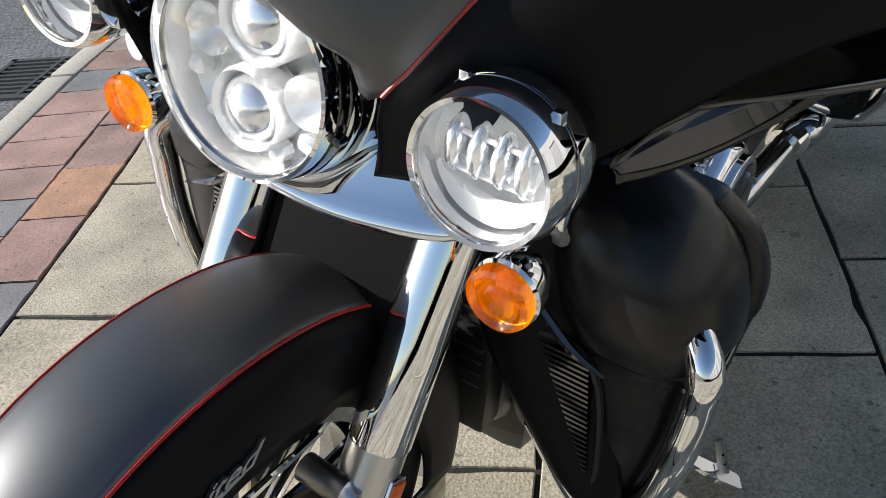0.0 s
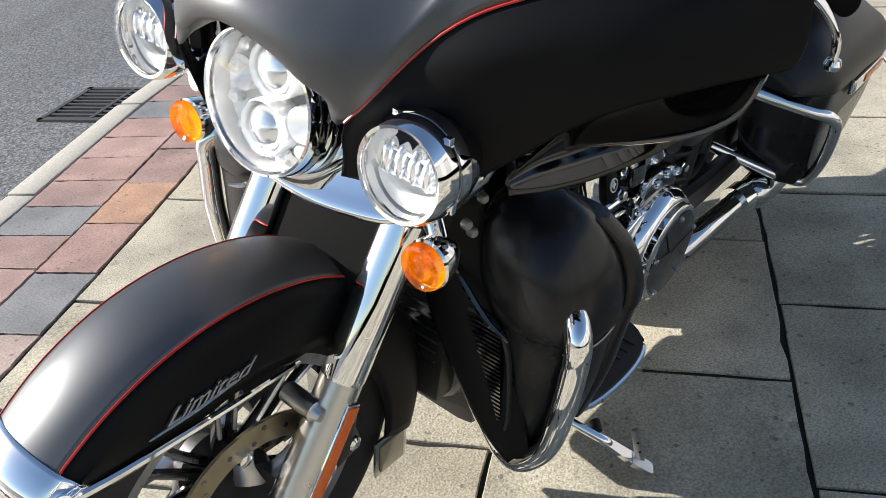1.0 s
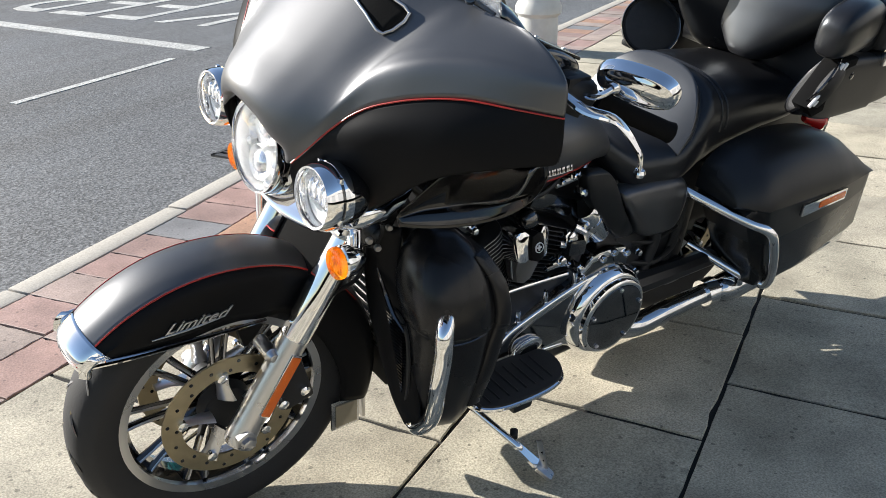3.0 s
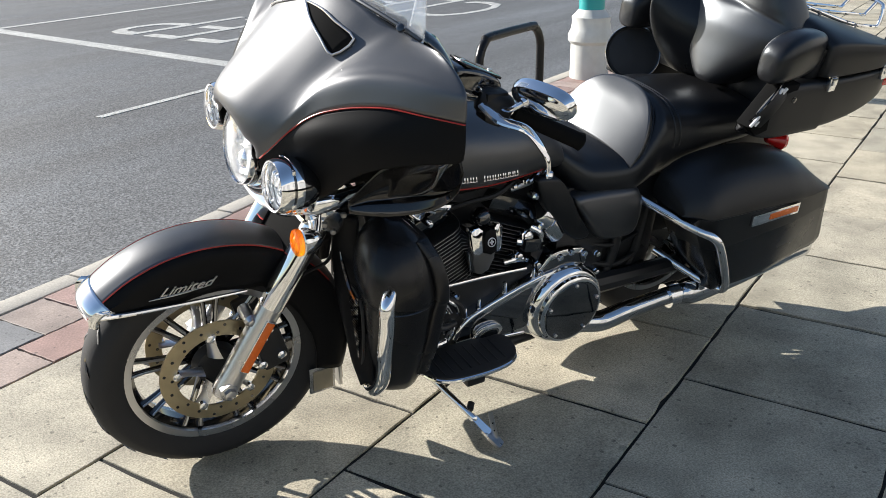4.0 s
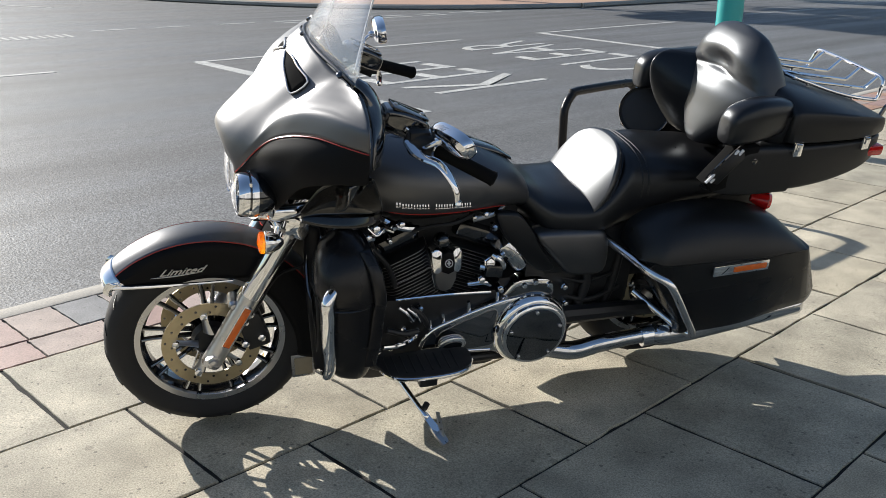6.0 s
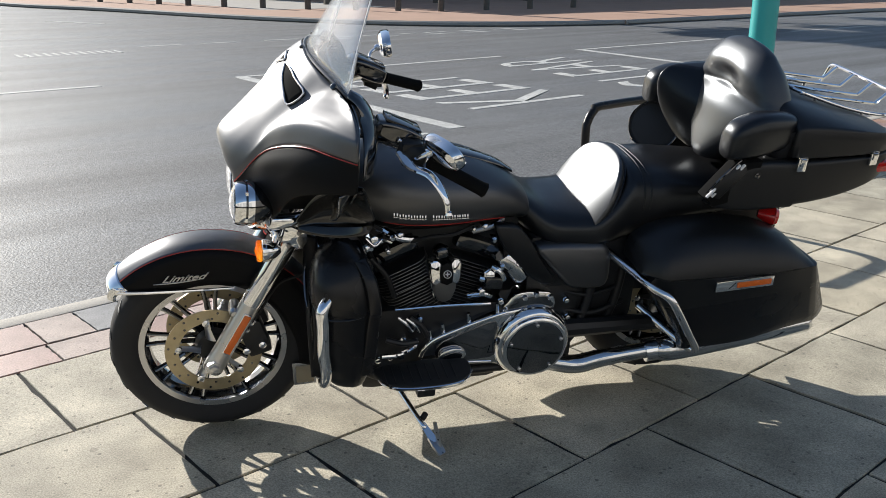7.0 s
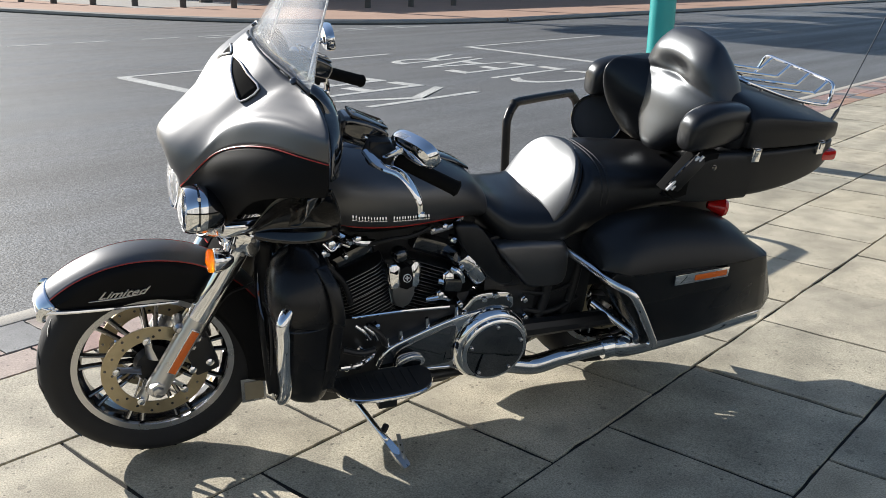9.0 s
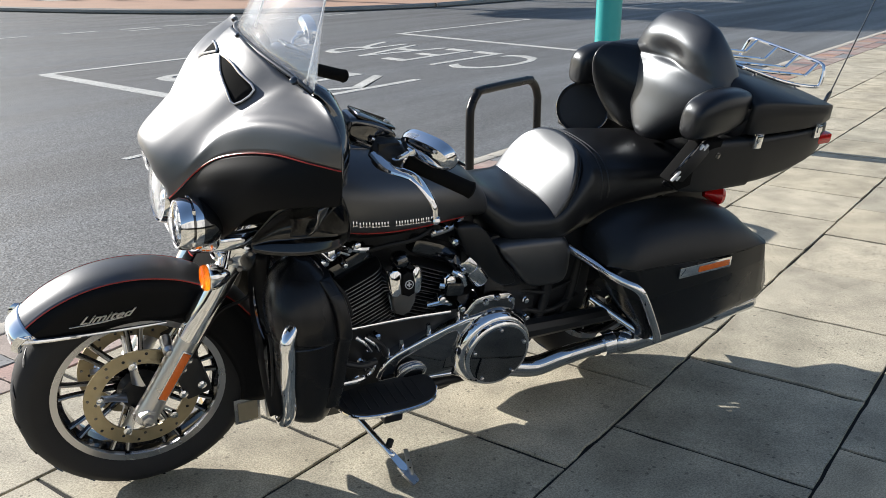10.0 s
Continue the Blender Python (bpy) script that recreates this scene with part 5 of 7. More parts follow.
for s in (-1, 1):
    bm = bmesh.new()
    tube(bm, [(x, s * (tank_edge(x, -0.062 + 0.06 * max(0, x - 0.72))[0] + 0.001), tank_edge(x, -0.062 + 0.06 * max(0, x - 0.72))[1]) for x in (0.47, 0.55, 0.64, 0.73, 0.82, 0.9)], 0.0017, 6, 4)
    bpart("pinstripe", bm, RED_LINE, tank, "thin red pinstripe")
    # plain chrome bars in place of the maker's lettering
    for i in range(14):
        if i == 6:
            continue
        x = 0.535 + i * 0.0166
        w_, z_ = tank_edge(x, -0.027)
        bm = bmesh.new()
        tall = 0.0078 if i in (0, 7) else 0.0062
        box(bm, (-0.0068, -0.0025, -0.0064), (-0.0028, 0.0025, tall), Matrix.Translation((x, s * (w_ + 0.004), z_)) @ Matrix.Rotation(radians(s * 18), 4, "X"), 0.0012)
        box(bm, (0.0022, -0.0025, -0.0064), (0.0062, 0.0025, 0.0062), Matrix.Translation((x, s * (w_ + 0.004), z_)) @ Matrix.Rotation(radians(s * 18), 4, "X"), 0.0012)
        box(bm, (-0.0083, -0.002, -0.0078), (0.0083, 0.002, -0.0062), Matrix.Translation((x, s * (w_ + 0.004), z_)) @ Matrix.Rotation(radians(s * 18), 4, "X"), 0.0008)
        bpart("badge_bar", bm, CASE_CHROME, tank, "chrome badge bar")
bm = bmesh.new()
oval_loft(bm, [(0.52, 0, 0.958, 0.03, 0.008, 2.5), (0.58, 0, 0.964, 0.045, 0.012, 2.5), (0.72, 0, 0.95, 0.045, 0.012, 2.5), (0.88, 0, 0.905, 0.035, 0.010, 2.5), (0.95, 0, 0.868, 0.02, 0.006, 2.5)], 4, 20)
bpart("console", bm, GLOSS_BLACK, tank, "gloss black tank console")
bm = bmesh.new()
revolve(bm, [(0.036, -0.01), (0.036, 0.006), (0.03, 0.012), (0, 0.014)], (0.62, 0, 0.968), (0.1, 0, 1), 28)
bpart("filler_cap", bm, CHROME, tank, "chrome filler cap")

# frame rails and dark filling behind the engine
frame_ob = new("frame")
frame_ob.parent = bike
for s in (-1, 1):
    bm = bmesh.new()
    tube(bm, [(0.36, s * 0.05, 0.86), (0.40, s * 0.11, 0.62), (0.42, s * 0.13, 0.34), (0.50, s * 0.14, 0.22), (0.75, s * 0.14, 0.20), (1.10, s * 0.13, 0.22), (1.22, s * 0.13, 0.40), (1.22, s * 0.13, 0.68)], 0.017, 12, 6)
    bpart("frame_tube", bm, ENGINE_BLACK, frame_ob, "black frame tube")
    bm = bmesh.new()
    tube(bm, [(1.12, s * 0.15, 0.34), (1.35, s * 0.15, 0.335), (1.62, s * 0.14, 0.325)], [0.035, 0.03, 0.028], 10, 4)
    bpart("swing_arm", bm, ENGINE_BLACK, frame_ob)
bm = bmesh.new()
box(bm, (-0.02, -0.10, -0.24), (0.03, 0.10, 0.18), pose(0.41, 0, 0.50, 0, 4, 0), 0.01)
bpart("radiator", bm, ENGINE_BLACK, frame_ob, "black finned oil cooler")
for i in range(16):
    bm = bmesh.new()
    box(bm, (-0.006, -0.085, -0.002), (0.004, 0.085, 0.002), pose(0.385, 0, 0.30 + i * 0.022, 0, 4, 0))
    bpart("radiator_fin", bm, BRUSHED, frame_ob)

bm = bmesh.new()
box(bm, (1.17, -0.115, 0.33), (1.41, -0.03, 0.66), None, 0.03)
bpart("battery_box", bm, ENGINE_BLACK, frame_ob, "black battery box")
# engine
engine = new("engine")
engine.parent = bike
tagged(engine, "black and chrome air-cooled v-twin engine")
bm = bmesh.new()
box(bm, (0.45, -0.135, 0.15), (0.93, 0.135, 0.46), None, 0.04)
bpart("crankcase", bm, ENGINE_BLACK, engine, "black crankcase")
bm = bmesh.new()
box(bm, (0.90, -0.13, 0.17), (1.20, 0.16, 0.50), None, 0.04)
bpart("gearbox", bm, ENGINE_BLACK, engine)
bm = bmesh.new()
box(bm, (0.46, -0.06, 0.40), (0.98, 0.06, 0.80), None, 0.02)
bpart("engine_block", bm, ENGINE_BLACK, engine)
bm = bmesh.new()
revolve(bm, [(0.030, 0.0), (0.033, 0.006), (0.033, 0.038), (0.030, 0.040), (0.030, 0.044), (0.033, 0.046), (0.033, 0.10), (0.028, 0.108)], (0.905, -0.130, 0.632), (0.62, -0.10, -0.78), 24)
bpart("starter_motor", bm, CASE_CHROME, engine, "grey starter motor")
for tilt, bx in ((-24, 0.665), (22, 0.735)):
    cyl = new("cylinder")
    cyl.parent = engine
    base = Matrix.Translation((bx, 0, 0.39)) @ Matrix.Rotation(radians(tilt), 4, "Y")
    bm = bmesh.new()
    revolve(bm, [(0.06, 0), (0.06, 0.30)], base @ Vector((0, 0, 0)), base.to_3x3() @ Vector((0, 0, 1)), 24)
    bpart("barrel", bm, ENGINE_BLACK, cyl)
    for i in range(19):
        z = 0.020 + i * 0.0116
        k = 0.098 if i < 12 else 0.106
        bm = bmesh.new()
        ring = [(x, y) for _, x, y in oval(0, 0, 0, k * 0.92, k * 1.26, 5.0, 28)]
        skin(bm, [[base @ Vector((x * f, y * f, z + dz)) for x, y in ring] for f, dz in ((0.99, -0.0016), (1.0, -0.0008), (1.0, 0.0008), (0.99, 0.0016))])
        bpart("cooling_fin", bm, [ENGINE_BLACK, BRUSHED][0], cyl, angle=20)
        bm = bmesh.new()
        pts = [base @ Vector((x * 1.003, y * 1.003, z)) for x, y in ring]
        tube(bm, pts + [pts[0]], 0.0011, 4, 1, False)
        bpart("fin_edge", bm, GREY_METAL, cyl, "bright machined fin edge")
    bm = bmesh.new()
    box(bm, (-0.085, -0.10, 0.245), (0.085, 0.10, 0.30), base, 0.02)
    bpart("rocker_cover", bm, GLOSS_BLACK, cyl, "gloss black rocker cover")
# tappet cover with round emblem, on the left between the cylinders
EX, EZ = 0.706, 0.592
m = pose(EX, -0.150, EZ, -14, 0, 0)
for k in (-1, 1):
    bm = bmesh.new()
    plate(bm, [(k * 0.018, 0.040), (k * 0.040, 0.048), (k * 0.054, 0.036), (k * 0.052, -0.002), (k * 0.042, -0.030), (k * 0.018, -0.022)], -0.036, 0.03, 0.008, 2)
    for v in bm.verts:
        v.co.y += 0.35 * max(0.0, abs(v.co.x) - 0.018)
    bmesh.ops.transform(bm, matrix=m, verts=bm.verts)
    bpart("horn_cover", bm, CHROME, engine, "chrome cover wing")
bm = bmesh.new()
plate(bm, [(-0.017, 0.036), (0.017, 0.036), (0.018, -0.024), (-0.018, -0.024)], -0.044, 0.02, 0.006, 2)
bmesh.ops.transform(bm, matrix=m, verts=bm.verts)
bpart("cover_centre", bm, BLACK_PAINT, engine, "gloss black cover centre")
bm = bmesh.new()
revolve(bm, [(0.013, 0), (0.013, 0.002), (0.0108, 0.003), (0.0108, 0.001)], (0, 0, 0), (0, -1, 0), 28, True)
box(bm, (-0.0065, -0.002, -0.0018), (0.0065, 0.001, 0.0018))
box(bm, (-0.0018, -0.002, -0.007), (0.0018, 0.001, 0.007))
bmesh.ops.transform(bm, matrix=m @ Matrix.Translation((0, -0.0455, 0.006)), verts=bm.verts)
bpart("round_emblem", bm, WHITE_BADGE, engine, "white round emblem")
# Lower cover: grey colour stands in for chrome reflecting dark surroundings.
bm = bmesh.new()
plate(bm, [(-0.036, 0.0), (0.036, 0.0), (0.024, -0.075), (-0.02, -0.075)], -0.024, 0.02, 0.008, 2)
bmesh.ops.transform(bm, matrix=pose(EX + 0.004, -0.142, EZ - 0.022, 4, 0, 0), verts=bm.verts)
bpart("cover_lower", bm, GREY_METAL, engine, "lower cover, grey in place of dark chrome reflections")
for k in (-1, 1):
    bm = bmesh.new()
    tube(bm, [(EX + k * 0.040, -0.150, EZ - 0.03), (EX + k * 0.030 + 0.004, -0.150, EZ - 0.088)], 0.0028, 8, 1, False)
    bpart("cover_edge", bm, CHROME, engine)
bm = bmesh.new()
revolve(bm, [(0.016, -0.03), (0.024, -0.016), (0.027, 0.002), (0.022, 0.018), (0.012, 0.026), (0.0, 0.028)], (EX - 0.014, -0.150, 0.668), (0, -1, 0.2), 24)
bpart("knob", bm, GLOSS_BLACK, engine, "gloss black round knob")
# pipes, plugs and small fittings above and between the cylinders
for pts, r, mt in (([(0.50, -0.10, 0.74), (0.56, -0.13, 0.715), (0.62, -0.12, 0.70)], 0.012, CHROME), ([(0.80, -0.12, 0.715), (0.86, -0.13, 0.735), (0.90, -0.11, 0.75)], 0.009, BRUSHED),
                   ([(0.60, -0.13, 0.70), (0.66, -0.15, 0.72), (0.73, -0.15, 0.725), (0.80, -0.13, 0.74)], 0.007, BLACK_PLASTIC), ([(0.47, -0.15, 0.66), (0.52, -0.16, 0.60), (0.55, -0.155, 0.52)], 0.008, BLACK_PLASTIC),
                   ([(0.83, -0.14, 0.555), (0.87, -0.15, 0.545), (0.895, -0.14, 0.52)], 0.012, CHROME), ([(0.79, -0.15, 0.50), (0.84, -0.155, 0.505), (0.87, -0.15, 0.49)], 0.008, CHROME),
                   ([(0.52, -0.19, 0.385), (0.57, -0.20, 0.372), (0.62, -0.19, 0.368)], 0.010, ENGINE_BLACK), ([(0.60, -0.16, 0.44), (0.64, -0.17, 0.41), (0.66, -0.17, 0.37)], 0.009, ENGINE_BLACK)):
    bm = bmesh.new()
    tube(bm, pts, r, 10, 4)
    bpart("fitting", bm, mt, engine)
for x, z in ((0.47, 0.70), (0.50, 0.725), (0.535, 0.73), (0.86, 0.70), (0.895, 0.60), (0.61, 0.395), (0.635, 0.43), (0.585, 0.36)):
    bm = bmesh.new()
    revolve(bm, [(0.011, -0.02), (0.011, 0.006), (0.006, 0.012)], (x, -0.155, z), (0, -1, 0), 8)
    bpart("fitting_bolt", bm, CHROME, engine)
for x, y, z, r, d in ((0.475, -0.17, 0.735, 0.012, (0.2, -1, 0.3)), (0.455, -0.165, 0.705, 0.010, (0, -1, 0.2)), (0.52, -0.165, 0.690, 0.008, (0, -1, 0)), (0.56, -0.15, 0.735, 0.009, (0, -1, 0.4)), (0.83, -0.145, 0.745, 0.008, (0, -1, 0.3)), (0.795, -0.14, 0.735, 0.007, (0, -1, 0.2)), (0.86, -0.150, 0.570, 0.016, (0, -1, 0.3)), (0.835, -0.155, 0.515, 0.010, (0, -1, 0.2)), (0.90, -0.165, 0.478, 0.009, (0, -1, 0)), (0.60, -0.185, 0.345, 0.012, (0, -1, 0)), (0.575, -0.17, 0.305, 0.010, (0, -1, 0)), (0.54, -0.165, 0.300, 0.008, (0, -1, 0)), (0.50, -0.165, 0.295, 0.010, (0, -1, 0)), (1.135, -0.155, 0.455, 0.009, (0, -1, 0)), (1.15, -0.15, 0.385, 0.009, (0, -1, 0)), (1.145, -0.15, 0.335, 0.010, (0, -1, 0))):
    bm = bmesh.new()
    revolve(bm, [(r * 1.25, -0.03), (r * 1.25, 0.0), (r, 0.002), (r, 0.010), (r * 0.6, 0.012)], (x, y, z), d, 6)
    bpart("hex_fitting", bm, CHROME, engine, "bright hexagon fitting")
for pts, r in (([(0.45, -0.175, 0.742), (0.475, -0.185, 0.722), (0.50, -0.175, 0.735), (0.53, -0.17, 0.722)], 0.005), ([(0.865, -0.15, 0.600), (0.89, -0.165, 0.585), (0.905, -0.16, 0.555)], 0.009), ([(0.56, -0.175, 0.455), (0.585, -0.185, 0.435), (0.605, -0.185, 0.405)], 0.006), ([(0.585, -0.18, 0.452), (0.612, -0.19, 0.430), (0.628, -0.185, 0.400)], 0.005)):
    bm = bmesh.new()
    tube(bm, pts, r, 10, 4)
    bpart("polished_pipe", bm, CHROME, engine)
bm = bmesh.new()   # sensor cover beside the rear cylinder
box(bm, (-0.030, -0.02, -0.020), (0.030, 0.02, 0.022), pose(0.872, -0.150, 0.545, -6, 8, 0), 0.008)
bpart("sensor_cover", bm, GLOSS_BLACK, engine, "gloss black sensor cover")
bm = bmesh.new()
tube(bm, [(0.49, -0.26, 0.372), (0.55, -0.245, 0.362), (0.60, -0.20, 0.352), (0.625, -0.16, 0.35)], [0.008, 0.009, 0.011, 0.014], 10, 4)
bpart("shift_lever", bm, CHROME, engine, "chrome heel shift lever")
bm = bmesh.new()
tube(bm, [(0.555, -0.15, 0.468), (0.72, -0.152, 0.470), (0.872, -0.15, 0.462)], [0.005, 0.006, 0.007], 10, 3)
bpart("shift_rod", bm, CHROME, engine, "chrome shift rod")
# primary cover
primary = new("primary_cover")
primary.parent = engine
CASE = [(0.640, 0.292), (0.652, 0.326), (0.682, 0.358), (0.735, 0.381), (0.80, 0.404), (0.87, 0.426), (0.94, 0.440), (1.03, 0.446), (1.10, 0.420), (1.135, 0.355), (1.13, 0.27), (1.085, 0.205), (1.02, 0.185), (0.95, 0.205), (0.89, 0.240), (0.80, 0.246), (0.706, 0.244), (0.655, 0.255)]
bm = bmesh.new()
plate(bm, CASE, -0.10, -0.172, 0.007, 3)
bpart("case", bm, CASE_CHROME, primary, "polished chrome primary cover", 25)
bm = bmesh.new()   # raised rounded shoulder along the upper edge
tube(bm, [(0.642, -0.166, 0.292), (0.654, -0.168, 0.324), (0.684, -0.168, 0.353), (0.736, -0.168, 0.375), (0.80, -0.168, 0.398), (0.87, -0.168, 0.420), (0.93, -0.166, 0.434)], 0.0085, 12, 4)
bpart("case_shoulder", bm, CHROME, primary, "bright rounded edge of the cover", 60)
bm = bmesh.new()
tube(bm, [(0.66, -0.167, 0.252), (0.71, -0.168, 0.250), (0.80, -0.168, 0.253), (0.885, -0.168, 0.247)], 0.007, 10, 4)
bpart("case_shoulder", bm, CHROME, primary, "bright rounded edge of the cover", 60)
# Flat in darker chrome, its colour carrying the reflection of shaded ground.
bm = bmesh.new()
plate(bm, [(0.70, 0.335), (0.74, 0.358), (0.81, 0.385), (0.885, 0.408), (0.905, 0.36), (0.895, 0.30), (0.88, 0.268), (0.73, 0.268), (0.69, 0.29)], -0.170, -0.1745, 0.002, 3)
bpart("inlay", bm, DARK_CHROME, primary, "smooth flat of the cover", 25)
bm = bmesh.new()   # cover over the starter drive, wrapped round the top of the dome
plate(bm, [(0.903, 0.424), (0.925, 0.462), (0.952, 0.492), (1.0, 0.500), (1.072, 0.492), (1.094, 0.468), (1.096, 0.426), (1.06, 0.415), (0.96, 0.418)], -0.10, -0.160, 0.010, 2)
bpart("starter_cover", bm, CHROME, primary, "chrome upper cover", 40)
# Dark reflection put into this flat's colour as well.
bm = bmesh.new()
plate(bm, [(0.925, 0.430), (0.945, 0.466), (0.965, 0.482), (1.06, 0.480), (1.078, 0.462), (1.08, 0.434)], -0.158, -0.1625, 0.002, 2)
bpart("starter_inlay", bm, DARK_CHROME, primary, "smooth flat of the upper cover", 25)
for x, z in ((0.985, 0.480), (1.024, 0.489), (1.076, 0.474), (0.922, 0.438)):
    bm = bmesh.new()
    revolve(bm, [(0.011, -0.004), (0.011, 0.006), (0.007, 0.012), (0.0, 0.013)], (x, -0.160, z), (0, -1, 0.1), 14)
    bpart("cover_bolt", bm, CHROME, primary)
bm = bmesh.new()
revolve(bm, [(0.136, -0.010), (0.133, 0.010), (0.124, 0.024), (0.116, 0.030), (0.113, 0.030), (0.112, 0.042), (0.106, 0.047), (0.100, 0.047), (0.098, 0.044)], (1.020, -0.170, 0.316), (0, -1, 0), 72)
bpart("derby_ring", bm, CHROME, primary, "chrome dome and ring of the round cover", 40)
bm = bmesh.new()
revolve(bm, [(0.1005, 0.042), (0.0985, 0.0485), (0.093, 0.0495), (0.0, 0.0515)], (1.020, -0.170, 0.316), (0, -1, 0), 72)
bpart("derby_cover", bm, DARK_CHROME, primary, "smoked chrome round cover")
for i in range(5):
    a = 2 * math.pi * i / 5 + 0.35
    bm = bmesh.new()
    revolve(bm, [(0.006, 0), (0.006, 0.005), (0.003, 0.007)], (1.020 + 0.0905 * math.cos(a), -0.220, 0.316 + 0.0905 * math.sin(a)), (0, -1, 0), 10)
    bpart("cover_screw", bm, BRUSHED, primary)
bm = bmesh.new()
plate(bm, [(0.695, 0.292), (0.715, 0.316), (0.76, 0.324), (0.79, 0.308), (0.785, 0.284), (0.74, 0.272), (0.70, 0.275)], -0.170, -0.190, 0.007, 3)
bpart("inspection_cover", bm, CHROME, primary)
# Small flat, darkened in colour for the same reflection.
bm = bmesh.new()
plate(bm, [(0.712, 0.293), (0.725, 0.308), (0.758, 0.313), (0.776, 0.303), (0.772, 0.288), (0.74, 0.280)], -0.188, -0.1925, 0.002, 3)
bpart("inspection_inlay", bm, DARK_CHROME, primary)
for x, z in ((0.672, 0.372), (0.715, 0.392), (0.80, 0.425), (0.895, 0.452)):
    bm = bmesh.new()
    tube(bm, [(x, -0.16, z - 0.02), (x - 0.004, -0.16, z + 0.014)], [0.008, 0.006], 8, 1, False)
    bpart("cover_bolt", bm, CHROME, primary)

# lower fairings (leg shields) with glove-box bulge and engine guard
for s in (-1, 1):
    lf = new("leg_shield")
    lf.parent = bike
    tagged(lf, "satin black lower fairing behind chrome engine guard")
    bm = bmesh.new()
    S = [(0.306, 0.280, 0.365, 0.312, 0.405), (0.318, 0.270, 0.338, 0.324, 0.428), (0.37, 0.255, 0.305, 0.345, 0.442), (0.47, 0.24, 0.290, 0.366, 0.448), (0.555, 0.222, 0.284, 0.374, 0.452), (0.590, 0.212, 0.280, 0.378, 0.455), (0.606, 0.202, 0.274, 0.382, 0.456), (0.65, 0.186, 0.268, 0.378, 0.452), (0.70, 0.176, 0.276, 0.358, 0.442), (0.745, 0.182, 0.300, 0.320, 0.420), (0.775, 0.205, 0.345, 0.268, 0.388)]
    rings = []
    for z, yi, xf, yo, xb in spline(S, 5):
        cxm, cym = (xf + xb) / 2, (yi + yo) / 2
        hx, hy = max(0.006, (xb - xf) / 2), max(0.006, (yo - yi) / 2)
        cut = 0.010   # the front outer corner is cut back beside the guard
        rings.append([(cxm + hx * c_, s * (cym + hy * d_ - cut * max(0.0, 0.25 - c_) * max(0.0, d_)), z) for _, c_, d_ in oval(0, 0, 0, 1, 1, 2.6, 36)])
    skin(bm, rings)
    bpart("shell", bm, SHIELD_BLACK, lf, "satin black shell", 80)
    bm = bmesh.new()
    rings = []
    for z, yi, xf, yo, xb in spline(S[2:-1], 5):
        rings.append([(xb - 0.012 + 0.022 * c_, s * ((yi + yo) / 2 + ((yo - yi) / 2 + 0.001) * d_), z) for _, c_, d_ in oval(0, 0, 0, 1, 1, 5.0, 24)])
    skin(bm, rings)
    bpart("back_shell", bm, SHIELD_BLACK, lf, "satin black back half", 50)
    bm = bmesh.new()
    cols = []
    for z, yi, yo in ((0.362, 0.300, 0.325), (0.40, 0.248, 0.318), (0.46, 0.204, 0.305), (0.54, 0.150, 0.28), (0.62, 0.120, 0.235), (0.70, 0.115, 0.20), (0.765, 0.135, 0.19)):
        w = yo - yi
        cols.append([(0.33, s * (yi + 0.004), z), (0.293, s * (yi + 0.004), z), (0.281, s * (yi + 0.012), z), (0.284, s * (yi + 0.5 * w), z), (0.305, s * (yi + w), z)])
    patch(bm, cols, 4, 3)
    solid(bpart("inner_panel", bm, BLACK_PAINT, lf, "satin black inner panel", 60), 0.012)
    bm = bmesh.new()
    tube(bm, [(0.279, s * 0.190, 0.592), (0.277, s * 0.182, 0.54), (0.278, s * 0.235, 0.435), (0.280, s * 0.285, 0.405), (0.283, s * 0.292, 0.44), (0.283, s * 0.275, 0.55), (0.281, s * 0.24, 0.592), (0.279, s * 0.190, 0.592)], 0.0045, 6, 4)
    bpart("vent_frame", bm, BLACK_PLASTIC, lf)
    bm = bmesh.new()
    for i in range(22):
        z = 0.425 + i * 0.0074
        a = 0.243 - (z - 0.425) * 0.5 + 0.006
        b = 0.285 - (z - 0.425) * 0.14
        box(bm, (0.2745, min(s * a, s * b), z), (0.285, max(s * a, s * b), z + 0.0034))
    bpart("mesh_grille", bm, GLOSS_BLACK, lf, "black ribbed grille")
    bm = bmesh.new()
    tube(bm, [(0.272, s * 0.165, 0.665), (0.266, s * 0.20, 0.64), (0.262, s * 0.245, 0.605), (0.262, s * 0.285, 0.588)], [0.002, 0.005, 0.005, 0.002], 6, 5)
    bpart("seam_trim", bm, GLOSS_BLACK, lf)
    bm = bmesh.new()
    fine = np.array(spline(S, 8))
    def beside(z, c_, d_, out):
        yi, xf, yo, xb = (float(np.interp(z, fine[:, 0], fine[:, k])) for k in (1, 2, 3, 4))
        return ((xf + xb) / 2 + (xb - xf) / 2 * c_ - out * 0.7, s * ((yi + yo) / 2 + (yo - yi) / 2 * d_ + out * 0.7), z)
    guard = [beside(0.655, -0.2, 0.3, 0.0), beside(0.645, -0.55, 0.72, -0.004), beside(0.622, -0.66, 0.80, 0.014), beside(0.575, -0.68, 0.80, 0.021), beside(0.49, -0.70, 0.78, 0.022), beside(0.40, -0.70, 0.74, 0.020)]
    tube(bm, guard + [(0.306, s * 0.322, 0.345), (0.309, s * 0.292, 0.332), (0.313, s * 0.255, 0.352), (0.318, s * 0.20, 0.42)], [0.015, 0.018, 0.019, 0.019, 0.019, 0.019, 0.019, 0.019, 0.018, 0.018], 18, 6)
    bpart("engine_guard", bm, CHROME, lf, "chrome engine guard bar")
    bm = bmesh.new()   # seam across the shell at the guard's hole
